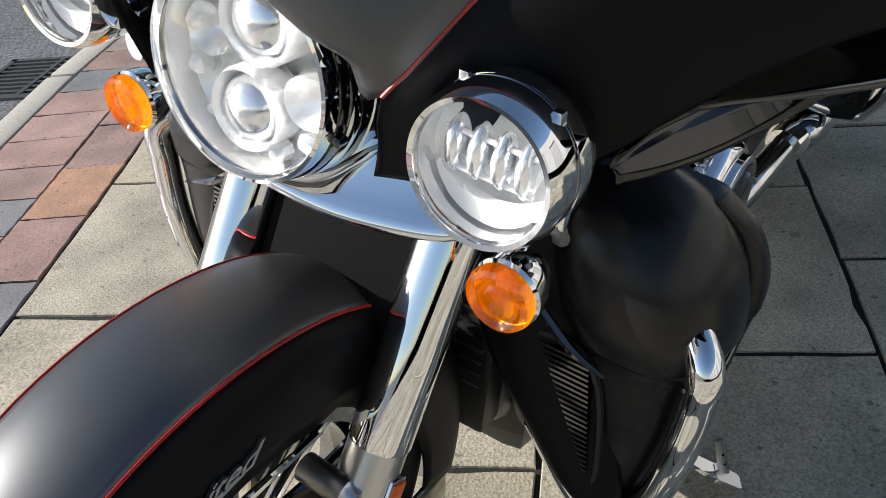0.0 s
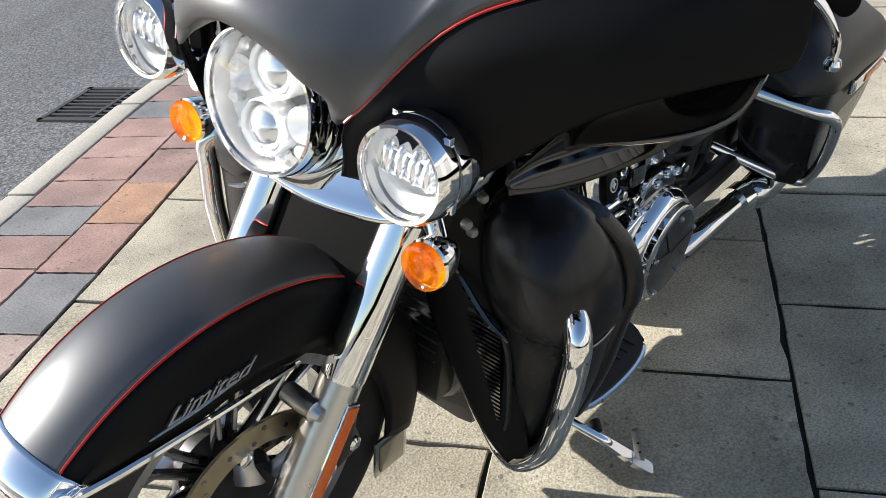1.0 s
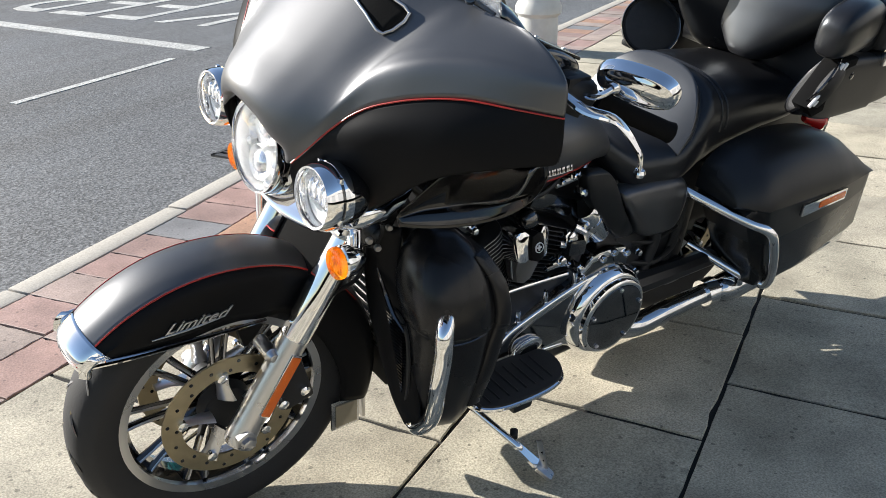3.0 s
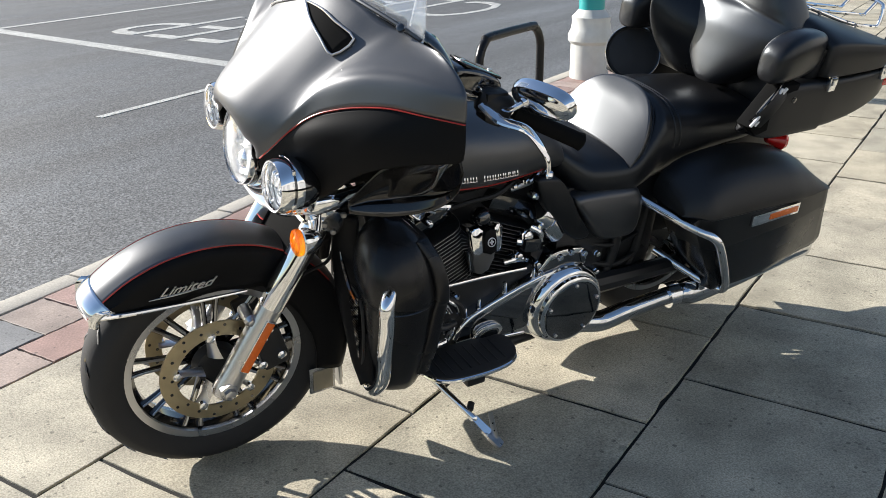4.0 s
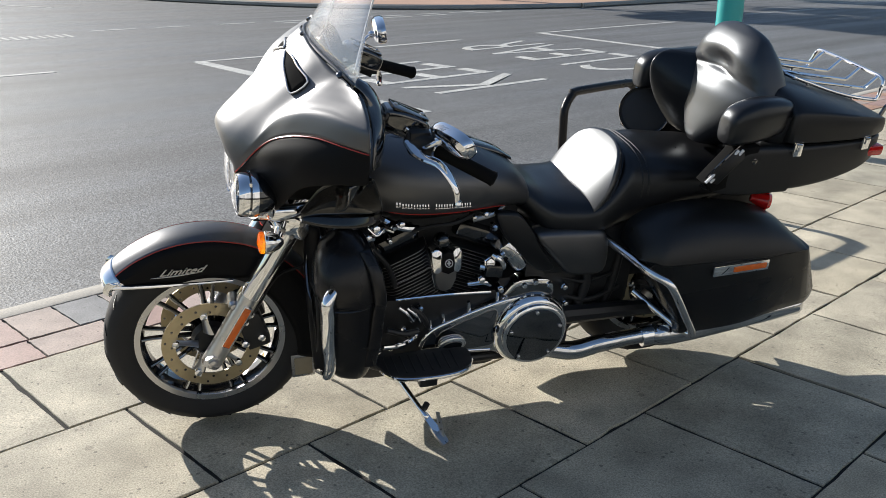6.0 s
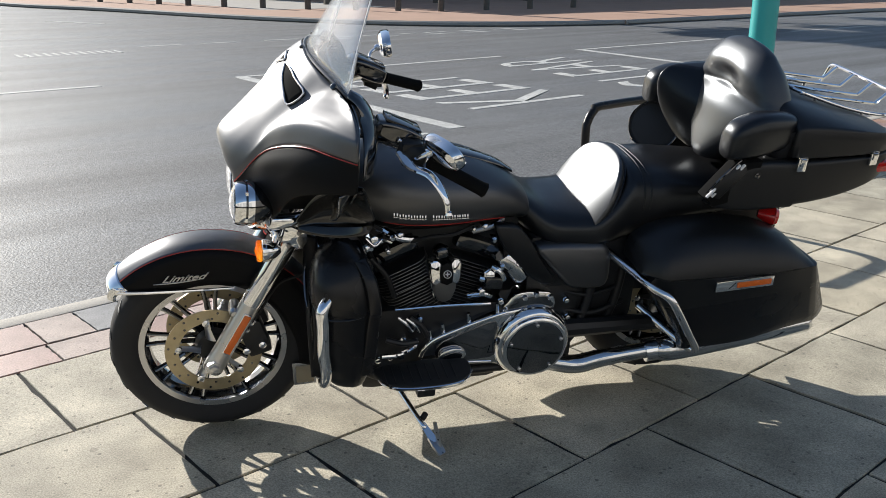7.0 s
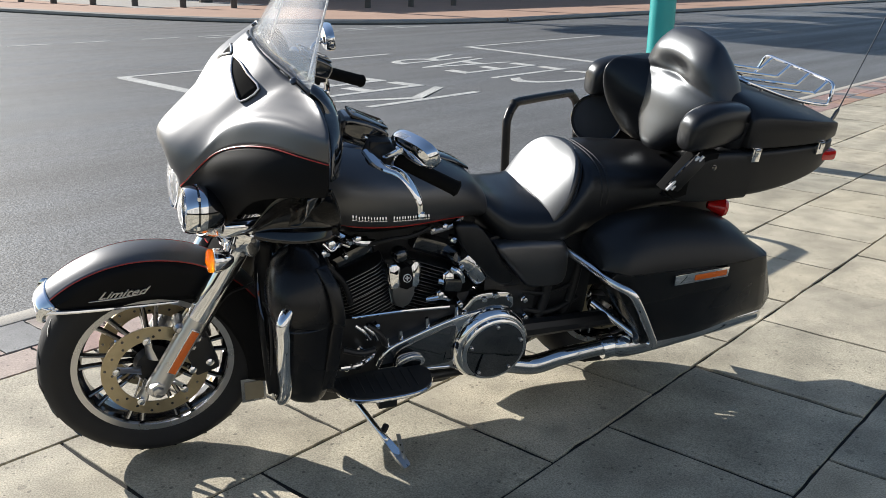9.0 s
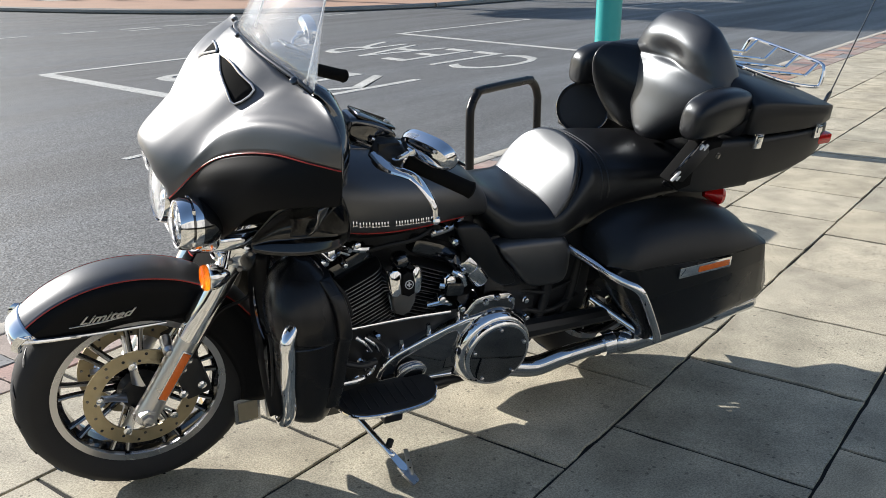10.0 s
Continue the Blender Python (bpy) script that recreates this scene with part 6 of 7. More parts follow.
    tube(bm, [beside(0.588 + 0.012 * abs(q), math.cos(math.pi * (0.5 - 0.42 * q)) * 0.86 - 0.1, 0.985 - 0.26 * q * q, 0.002) for q in (-1.0, -0.6, -0.2, 0.2, 0.6, 1.0)], 0.0022, 6, 4)
    bpart("seam", bm, GLOSS_BLACK, lf)

# foot boards and side stand
for s in (-1, 1):
    fb = new("footboard")
    fb.parent = bike
    tagged(fb, "black rubber footboard with chrome edge")
    out = [(0.475, 0.20), (0.49, 0.275), (0.54, 0.312), (0.66, 0.320), (0.745, 0.302), (0.782, 0.25), (0.765, 0.19), (0.62, 0.18)]
    bm = bmesh.new()
    plate(bm, out, 0, 0.018, 0.006, 4)
    bmesh.ops.transform(bm, matrix=pose(0.008, 0, 0.272, 0, 0, 0) @ Matrix(((1, 0, 0, 0), (0, 0, s, 0), (0, 1, 0, 0), (0, 0, 0, 1))), verts=bm.verts)
    bpart("pad", bm, RUBBER, fb, "black rubber pad")
    for i in range(9):
        bm = bmesh.new()
        tube(bm, [(0.505 + i * 0.028, s * 0.205, 0.290), (0.505 + i * 0.028, s * 0.295, 0.290)], 0.003, 6, 1, False)
        bpart("rib", bm, RUBBER, fb)
    bm = bmesh.new()
    c = spline([(x + 0.008, s * y, 0.278) for x, y in out[:6]], 4)
    tube(bm, c, 0.006, 8, 1, False)
    bpart("edge", bm, CHROME, fb, "chrome edge")
    bm = bmesh.new()
    box(bm, (0.60, s * 0.27 if s > 0 else -0.31, 0.235), (0.66, s * 0.31 if s > 0 else -0.27, 0.284), None, 0.008)
    bpart("peg_mount", bm, ENGINE_BLACK, fb)
inv = (pose(0, BIKE_Y, 0.004, LEAN_DEG, 0, 0)).inverted()
stand = new("side_stand")
stand.parent = bike
tagged(stand, "chrome side stand folded out on the paving")
knee, toe, heel = inv @ Vector((0.614, -0.213, 0.087)), inv @ Vector((0.648, -0.262, 0.036)), inv @ Vector((0.664, -0.298, 0.012))
bm = bmesh.new()
tube(bm, [(0.53, -0.15, 0.235), (0.562, -0.175, 0.195), knee, knee.lerp(toe, 0.3)], [0.012, 0.0095, 0.009, 0.008], 12, 5)
bpart("leg", bm, CHROME, stand, "chrome stand leg")
along = (toe - knee).normalized()
across = along.cross(Vector((0, 0, 1))).normalized()
def flat_bar(a, b, w0, w1, thick):
    """A flat tapering bar from a to b, its broad face upwards."""
    bm = bmesh.new()
    up = across.cross(along).normalized()
    if up.z < 0:
        up = -up
    rings = []
    for k in (0.0, 0.1, 0.5, 0.9, 1.0):
        p, w = a.lerp(b, k), (w0 + (w1 - w0) * k) * (0.75 if k in (0.0, 1.0) else 1.0)
        rings.append([p + across * w + up * thick, p - across * w + up * thick, p - across * w - up * thick, p + across * w - up * thick])
    skin(bm, rings)
    return bm
bpart("paddle", flat_bar(knee, toe + along * 0.012, 0.010, 0.0165, 0.004), CHROME, stand, "flattened polished end of the leg", 30)
bpart("foot", flat_bar(toe, heel, 0.017, 0.014, 0.005), BRUSHED, stand, "worn steel foot", 30)
bm = bmesh.new()
tube(bm, [knee + Vector((0.008, 0.010, 0.004)), knee + Vector((0.022, 0.026, 0.010))], 0.010, 14, 1, False)
bpart("rubber_stop", bm, RUBBER, stand, "black rubber stop")
peg0, peg1 = inv @ Vector((0.662, -0.276, 0.022)), inv @ Vector((0.646, -0.268, 0.110))
bm = bmesh.new()
tube(bm, [peg0, peg0.lerp(peg1, 0.5), peg1], [0.009, 0.0085, 0.007], 10, 3, flat=0.4)
bpart("tang", bm, BRUSHED, stand, "drilled steel tang")
for k in (0.35, 0.62):
    bm = bmesh.new()
    revolve(bm, [(0.0035, -0.0045), (0.0035, 0.0045)], peg0.lerp(peg1, k), (0.35, -1, 0.1), 10)
    bpart("tang_hole", bm, MATTE_BLACK, stand)

# seat
seat = new("seat")
seat.parent = bike
tagged(seat, "black leather two-up touring seat with smooth panel")
bm = bmesh.new()
SEAT = [(0.868, 0, 0.862, 0.036, 0.012, 2.2), (0.876, 0, 0.862, 0.062, 0.028, 2.2), (0.896, 0, 0.846, 0.088, 0.038, 2.3), (0.925, 0, 0.816, 0.112, 0.052, 2.3), (0.965, 0, 0.776, 0.148, 0.062, 2.5), (1.04, 0, 0.722, 0.188, 0.070, 2.7), (1.12, 0, 0.712, 0.200, 0.070, 2.9), (1.18, 0, 0.712, 0.205, 0.068, 3.2), (1.215, 0, 0.722, 0.205, 0.075, 3.4), (1.25, 0, 0.742, 0.20, 0.092, 3.4), (1.28, 0, 0.762, 0.195, 0.112, 3.2), (1.305, 0, 0.778, 0.19, 0.132, 3.0), (1.335, 0, 0.782, 0.188, 0.132, 2.8), (1.38, 0, 0.79, 0.188, 0.114, 2.8), (1.45, 0, 0.80, 0.19, 0.098, 3.0), (1.55, 0, 0.805, 0.19, 0.080, 3.0), (1.66, 0, 0.805, 0.19, 0.07, 2.8), (1.74, 0, 0.80, 0.17, 0.06, 2.8)]
oval_loft(bm, SEAT, 5, 48)
SEAT_SHIFT = Matrix.Translation((0, 0.050, -0.040)) @ Matrix.Scale(1.02, 4)
bmesh.ops.transform(bm, matrix=SEAT_SHIFT, verts=bm.verts)
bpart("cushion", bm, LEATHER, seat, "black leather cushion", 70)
# smooth panel on the back slope of the driver's seat
bm = bmesh.new()
cols = []
for k in (-0.985, -0.95, -0.88, -0.75, -0.55, -0.28, 0, 0.28, 0.55, 0.75, 0.88, 0.95, 0.985):
    col = []
    arch = (1 - abs(k) ** 2.6) ** (1 / 2.6)   # the panel's upper edge is a round arch
    for j in range(8):
        g = j / 7 * arch
        x = 1.193 + 0.120 * g - 0.015 * g * k ** 2 + 0.008 * (1 - g) * k * k
        z = 0.761 + 0.165 * g - 0.018 * abs(k) ** 2.4 - 0.022 * abs(k) ** 6 * (0.4 + 0.6 * g) - 0.012 * max(0.0, g - 0.75) * 4
        col.append((x, 0.178 * k - 0.012, z))
    cols.append(col)
patch(bm, cols, 2, 3)
bmesh.ops.transform(bm, matrix=SEAT_SHIFT, verts=bm.verts)
solid(bpart("smooth_panel", bm, PANEL_LEATHER, seat, "smooth shiny leather panel", 70), 0.03)
for e in (0, -1):
    bm = bmesh.new()
    tube(bm, [SEAT_SHIFT @ Vector(c[e]) for c in cols], 0.003, 6, 2)
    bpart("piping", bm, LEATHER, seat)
for x, dz in ((1.345, 0.006), (1.366, 0.004)):
    bm = bmesh.new()
    r = sorted(spline(SEAT, 8), key=lambda q: abs(q[0] - x))[0]
    pts = [p for p in oval(*r[:6], n=48) if p[2] > r[2] - 0.02]
    pts = sorted(pts, key=lambda p: -p[1])
    tube(bm, [SEAT_SHIFT @ Vector(p) for p in pts], 0.0035, 6, 2)
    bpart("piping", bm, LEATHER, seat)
# side covers and mid panels
for s in (-1, 1):
    bm = bmesh.new()
    plate(bm, [(1.01, 0.662), (1.09, 0.668), (1.18, 0.664), (1.25, 0.652), (1.272, 0.585), (1.272, 0.50), (1.21, 0.488), (1.143, 0.498), (1.09, 0.555), (1.04, 0.612)], s * 0.10, s * 0.178, 0.020, 3)
    for v in bm.verts:   # the lower half turns in below a soft ridge
        if s * v.co.y > 0.15:
            v.co.y -= s * 0.30 * abs(v.co.z - 0.605) ** 1.3
    bpart("side_cover", bm, GREY_PAINT, bike, "satin grey side cover", 50)
    bm = bmesh.new()
    plate(bm, [(0.862, 0.742), (0.90, 0.746), (0.944, 0.734), (0.993, 0.677), (1.04, 0.600), (1.085, 0.535), (1.06, 0.522), (1.02, 0.535), (0.954, 0.596), (0.900, 0.662)], s * 0.12, s * 0.162, 0.010, 3)
    bpart("mid_panel", bm, DARK_PAINT, bike, "black heat deflector panel", 50)
# Unseen block added so no sunlight passes through the engine.
bm = bmesh.new()
box(bm, (0.82, -0.10, 0.22), (1.12, 0.13, 0.43), None, 0.035)
bpart("gearbox", bm, ENGINE_BLACK, bike, "black casing block added to close a light gap")
bm = bmesh.new()
box(bm, (1.0, -0.12, 0.42), (1.30, 0.12, 0.68), None, 0.03)
bpart("battery_box", bm, ENGINE_BLACK, bike)
for pts, r in (([(1.13, -0.12, 0.47), (1.22, -0.135, 0.455), (1.34, -0.12, 0.47)], 0.007), ([(1.14, -0.12, 0.40), (1.24, -0.14, 0.385), (1.36, -0.12, 0.41)], 0.009), ([(1.15, -0.12, 0.345), (1.26, -0.13, 0.33), (1.38, -0.12, 0.345)], 0.011), ([(1.30, -0.11, 0.30), (1.33, -0.12, 0.42), (1.35, -0.11, 0.56)], 0.016)):
    bm = bmesh.new()
    tube(bm, pts, r, 10, 4)
    bpart("hose", bm, BLACK_PLASTIC, bike)
# Unseen tube added to stop sunlight under the bike breaking its shadow.
bm = bmesh.new()
tube(bm, [(0.95, 0.17, 0.17), (1.15, 0.185, 0.165), (1.45, 0.19, 0.20), (1.75, 0.19, 0.24)], [0.05, 0.075, 0.085, 0.07], 18, 4)
bpart("crossover_pipe", bm, GREY_METAL, bike, "unseen dull metal tube added to close the shadow")
bm = bmesh.new()
box(bm, (1.13, -0.10, 0.27), (1.36, 0.12, 0.54), None, 0.03)
bpart("rear_casing", bm, ENGINE_BLACK, bike)
# Unseen block added to stop a sunlit patch inside the shadow.
bm = bmesh.new()
box(bm, (1.09, 0.03, 0.195), (1.37, 0.17, 0.325), None, 0.02)
bpart("swingarm", bm, ENGINE_BLACK, bike, "black block added to close a light gap")
for x, z in ((1.165, 0.50), (1.21, 0.505), (1.16, 0.42), (1.26, 0.44), (1.30, 0.40), (1.19, 0.35)):
    bm = bmesh.new()
    box(bm, (-0.016, -0.006, -0.006), (0.016, 0.006, 0.006), pose(x, -0.103, z), 0.003)
    bpart("clip", bm, GREY_METAL, bike)
# Block added to fill gaps that let sunlight through behind the seat.
bm = bmesh.new()
box(bm, (1.26, -0.085, 0.42), (1.94, 0.17, 0.80), None, 0.03)
bpart("rear_frame_cover", bm, ENGINE_BLACK, bike, "black filler block added behind the seat")
# rear mudguard
bm = bmesh.new()
cols = []
for a in range(150, -31, -15):
    th = radians(a)
    cols.append([(1.60 + r * math.cos(th), y, 0.318 + r * math.sin(th)) for r, y in ((0.27, -0.105), (0.34, -0.11), (0.365, -0.07), (0.372, 0.0), (0.365, 0.07), (0.34, 0.11), (0.27, 0.105))])
patch(bm, cols, 3, 3)
solid(bpart("rear_fender", bm, BLACK_PAINT, bike, "black rear mudguard", 60), 0.004).location.y = 0.085

# panniers
def pannier(s):
    p = new("saddlebag")
    p.parent = bike
    tagged(p, "satin black hard saddlebag with lid and reflector")
    bm = bmesh.new()
    B = [(1.345, 0.340, 0.59), (1.37, 0.320, 0.612), (1.45, 0.304, 0.605), (1.70, 0.308, 0.602), (1.92, 0.337, 0.60), (2.06, 0.349, 0.60), (2.095, 0.362, 0.59)]
    rings = []
    for x, z0, z1 in spline(B, 4):
        e = max(0.0, (1.40 - x) / 0.055, (x - 2.04) / 0.055)
        yo = 0.338 - 0.03 * max(0, (x - 1.75) / 0.3) - 0.03 * min(1, e)
        yi = 0.15
        prof = [(yi, z0 + 0.02), (yi + 0.03, z0), (yo - 0.075, z0), (yo - 0.036, z0 + 0.010), (yo - 0.020, z0 + 0.045), (yo - 0.003, z1 - 0.04), (yo, z1), (yo - 0.03, z1 + 0.004), (yi, z1 + 0.004)]
        lean = 0.11 * max(0, (x - 1.85) / 0.24)
        front = 0.17 * max(0.0, (1.52 - x) / 0.175)
        rings.append([(x - lean * (z - z0) / (z1 - z0) + front * max(0.0, 1 - (z - z0) / (z1 - z0)), s * y, z) for y, z in prof])
    skin(bm, rings)
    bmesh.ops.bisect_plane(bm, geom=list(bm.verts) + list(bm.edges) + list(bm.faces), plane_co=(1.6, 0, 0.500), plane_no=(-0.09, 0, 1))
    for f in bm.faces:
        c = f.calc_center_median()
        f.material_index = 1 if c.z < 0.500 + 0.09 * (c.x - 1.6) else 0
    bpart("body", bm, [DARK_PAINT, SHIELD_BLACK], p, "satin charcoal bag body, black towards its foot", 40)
    bm = bmesh.new()
    rings = []
    for x, zt in spline([(1.32, 0.66), (1.345, 0.70), (1.42, 0.735), (1.56, 0.748), (1.72, 0.732), (1.84, 0.695), (1.905, 0.650), (1.938, 0.622)], 4):
        zb = 0.612 - 0.010 * (x - 1.3)
        h = max(0.014, zt - zb)
        yo = 0.350 - 0.04 * max(0, (x - 1.75) / 0.3) - 0.06 * max(0, (1.38 - x) / 0.06)
        prof = [(0.15, zb), (yo - 0.01, zb - 0.005), (yo, zb + 0.004), (yo - 0.004, zb + h * 0.22), (yo - 0.04, zb + h * 0.66), (yo - 0.10, zb + h * 0.95), (0.2, zb + h), (0.15, zb + h * 0.96)]
        rings.append([(x, s * y, z) for y, z in prof])
    skin(bm, rings)
    bpart("lid", bm, DARK_PAINT, p, "satin charcoal lid", 40)
    bm = bmesh.new()
    box(bm, (-0.105, -0.006, -0.019), (0.105, 0.006, 0.019), pose(1.665, s * 0.343, 0.578, 0, -2.5, 0), 0.004)
    bpart("reflector_frame", bm, CHROME, p, "chrome reflector frame")
    bm = bmesh.new()
    box(bm, (-0.03, -0.009, -0.010), (0.095, 0.009, 0.010), pose(1.665, s * 0.343, 0.578, 0, -2.5, 0), 0.003)
    bpart("reflector", bm, ORANGE_REFLECTOR, p, "orange side reflector")
    # guard rail
    g = [(1.255, s * 0.09, 0.625), (1.29, s * 0.17, 0.602), (1.345, s * 0.31, 0.578), (1.388, s * 0.362, 0.560), (1.425, s * 0.368, 0.512), (1.50, s * 0.348, 0.40), (1.555, s * 0.318, 0.322), (1.55, s * 0.295, 0.308), (1.51, s * 0.22, 0.325), (1.44, s * 0.10, 0.369)]
    bm = bmesh.new()
    tube(bm, g, 0.0135, 14, 5)
    bpart("guard_rail", bm, CHROME, p, "chrome saddlebag guard rail")
    # silencer
    bm = bmesh.new()
    tube(bm, [(1.10, s * 0.155, 0.21), (1.20, s * 0.165, 0.195), (1.29, s * 0.185, 0.225), (1.42, s * 0.20, 0.248), (1.48, s * 0.206, 0.257)], [0.03, 0.033, 0.031, 0.028, 0.034], 24, 5)
    bpart("exhaust_pipe", bm, CASE_CHROME, p, "chrome exhaust pipe", 50)
    bm = bmesh.new()
    tube(bm, [(1.475, s * 0.207, 0.257), (1.55, s * 0.222, 0.266), (1.98, s * 0.222, 0.316), (2.045, s * 0.222, 0.324), (2.05, s * 0.222, 0.3245)], [0.036, 0.045, 0.043, 0.040, 0.028], 24, 5)
    bpart("silencer", bm, CASE_CHROME, p, "chrome silencer under the bag", 50)
    bm = bmesh.new()
    tube(bm, [(1.435, s * 0.2, 0.249), (1.475, s * 0.2055, 0.256)], 0.041, 20, 1, False)
    bpart("clamp", bm, CHROME, p)
    return p
pannier(-1)
pannier(1)

# top box with backrest, armrests and speakers
box_ob = new("top_box")
box_ob.parent = bike
tagged(box_ob, "satin black top box with chrome latches and rack")
FAR_SIDE = Matrix.Translation((0, 0.126, -0.099)) @ Matrix.Scale(1.05, 4)   # the far arm stands a little wider
def tb_sections(rows, material, name, label, ex=7.0):
    bm = bmesh.new()
    rings = []
    for x, w, z0, z1 in spline(rows, 5):
        rings.append(oval(x, 0, (z0 + z1) / 2, w, (z1 - z0) / 2, ex, 48))
    skin(bm, rings)
    return bpart(name, bm, material, box_ob, label, 50)
for s in (-1, 1):
    bm = bmesh.new()
    rings = []
    for x, y0, y1, z0, z1 in spline([(1.512, 0.262, 0.290, 0.840, 0.856), (1.53, 0.245, 0.297, 0.832, 0.885), (1.575, 0.225, 0.302, 0.822, 0.938), (1.63, 0.205, 0.304, 0.815, 0.978), (1.80, 0.18, 0.304, 0.815, 0.978)], 5):
        rings.append(oval(x, s * (y0 + y1) / 2, (z0 + z1) / 2, (y1 - y0) / 2, (z1 - z0) / 2, 6.0, 36))
    skin(bm, rings)
    sc, sn = Vector((1.575, s * 0.245, 0.905)), Vector((-0.53, -s * 0.70, 0.48)).normalized()
    for v in bm.verts:
        d = (v.co - sc).dot(sn)
        if d > -0.006:
            v.co -= sn * (d + 0.006)
    if s > 0:
        bmesh.ops.transform(bm, matrix=FAR_SIDE, verts=bm.verts)
    bpart("side_pod", bm, DARK_PAINT, box_ob, "satin black side of the box", 50)
tb_sections([(1.755, 0.296, 0.825, 0.983), (1.775, 0.303, 0.820, 0.984), (1.86, 0.302, 0.824, 0.984), (1.98, 0.294, 0.842, 0.983), (2.09, 0.276, 0.870, 0.982), (2.16, 0.246, 0.898, 0.981), (2.19, 0.215, 0.92, 0.975)], DARK_PAINT, "body", "satin charcoal lower half", 11.0)
bm = bmesh.new()
rings = []
for x, w, z0, zc, z1 in spline([(1.76, 0.285, 0.989, 1.07, 1.105), (1.768, 0.297, 0.988, 1.082, 1.122), (1.80, 0.303, 0.987, 1.087, 1.135), (1.90, 0.302, 0.987, 1.080, 1.114), (2.02, 0.294, 0.987, 1.064, 1.080), (2.10, 0.277, 0.987, 1.051, 1.060), (2.16, 0.250, 0.987, 1.037, 1.044), (2.187, 0.230, 0.988, 1.024, 1.030), (2.197, 0.218, 0.992, 1.008, 1.012)], 5):
    half = [(0.985, z0), (1.0, z0 + 0.004), (1.0, z0 * 0.5 + zc * 0.5), (0.997, zc - 0.007), (0.985, zc), (0.962, zc + 0.12 * (z1 - zc)), (0.80, zc + 0.5 * (z1 - zc)), (0.60, zc + 0.78 * (z1 - zc)), (0.35, zc + 0.94 * (z1 - zc)), (0.12, z1)]
    rings.append([(x, -w * k, z) for k, z in half] + [(x, w * k, z) for k, z in half[::-1]])
skin(bm, rings)
bpart("lid", bm, DARK_PAINT, box_ob, "satin charcoal lid", 45)
for x in (1.792, 2.072):
    w = 0.303 if x < 2 else 0.281
    for s in (-1, 1):
        bm = bmesh.new()
        box(bm, (-0.016, -0.008, -0.026), (0.016, 0.008, 0.022), pose(x, s * (w + 0.003), 0.975, 0, 0, -s * (8 if x > 2 else 0)), 0.004)
        box(bm, (-0.011, -0.013, -0.012), (0.011, 0.013, 0.012), pose(x, s * (w + 0.003), 0.98, 0, 0, -s * (8 if x > 2 else 0)), 0.004)
        bpart("latch", bm, CHROME, box_ob, "chrome latch")
bm = bmesh.new()
revolve(bm, [(0.010, 0), (0.010, 0.006), (0.004, 0.008)], (1.645, -0.299, 0.938), (0, -1, 0), 14)
bpart("lock", bm, GLOSS_BLACK, box_ob)
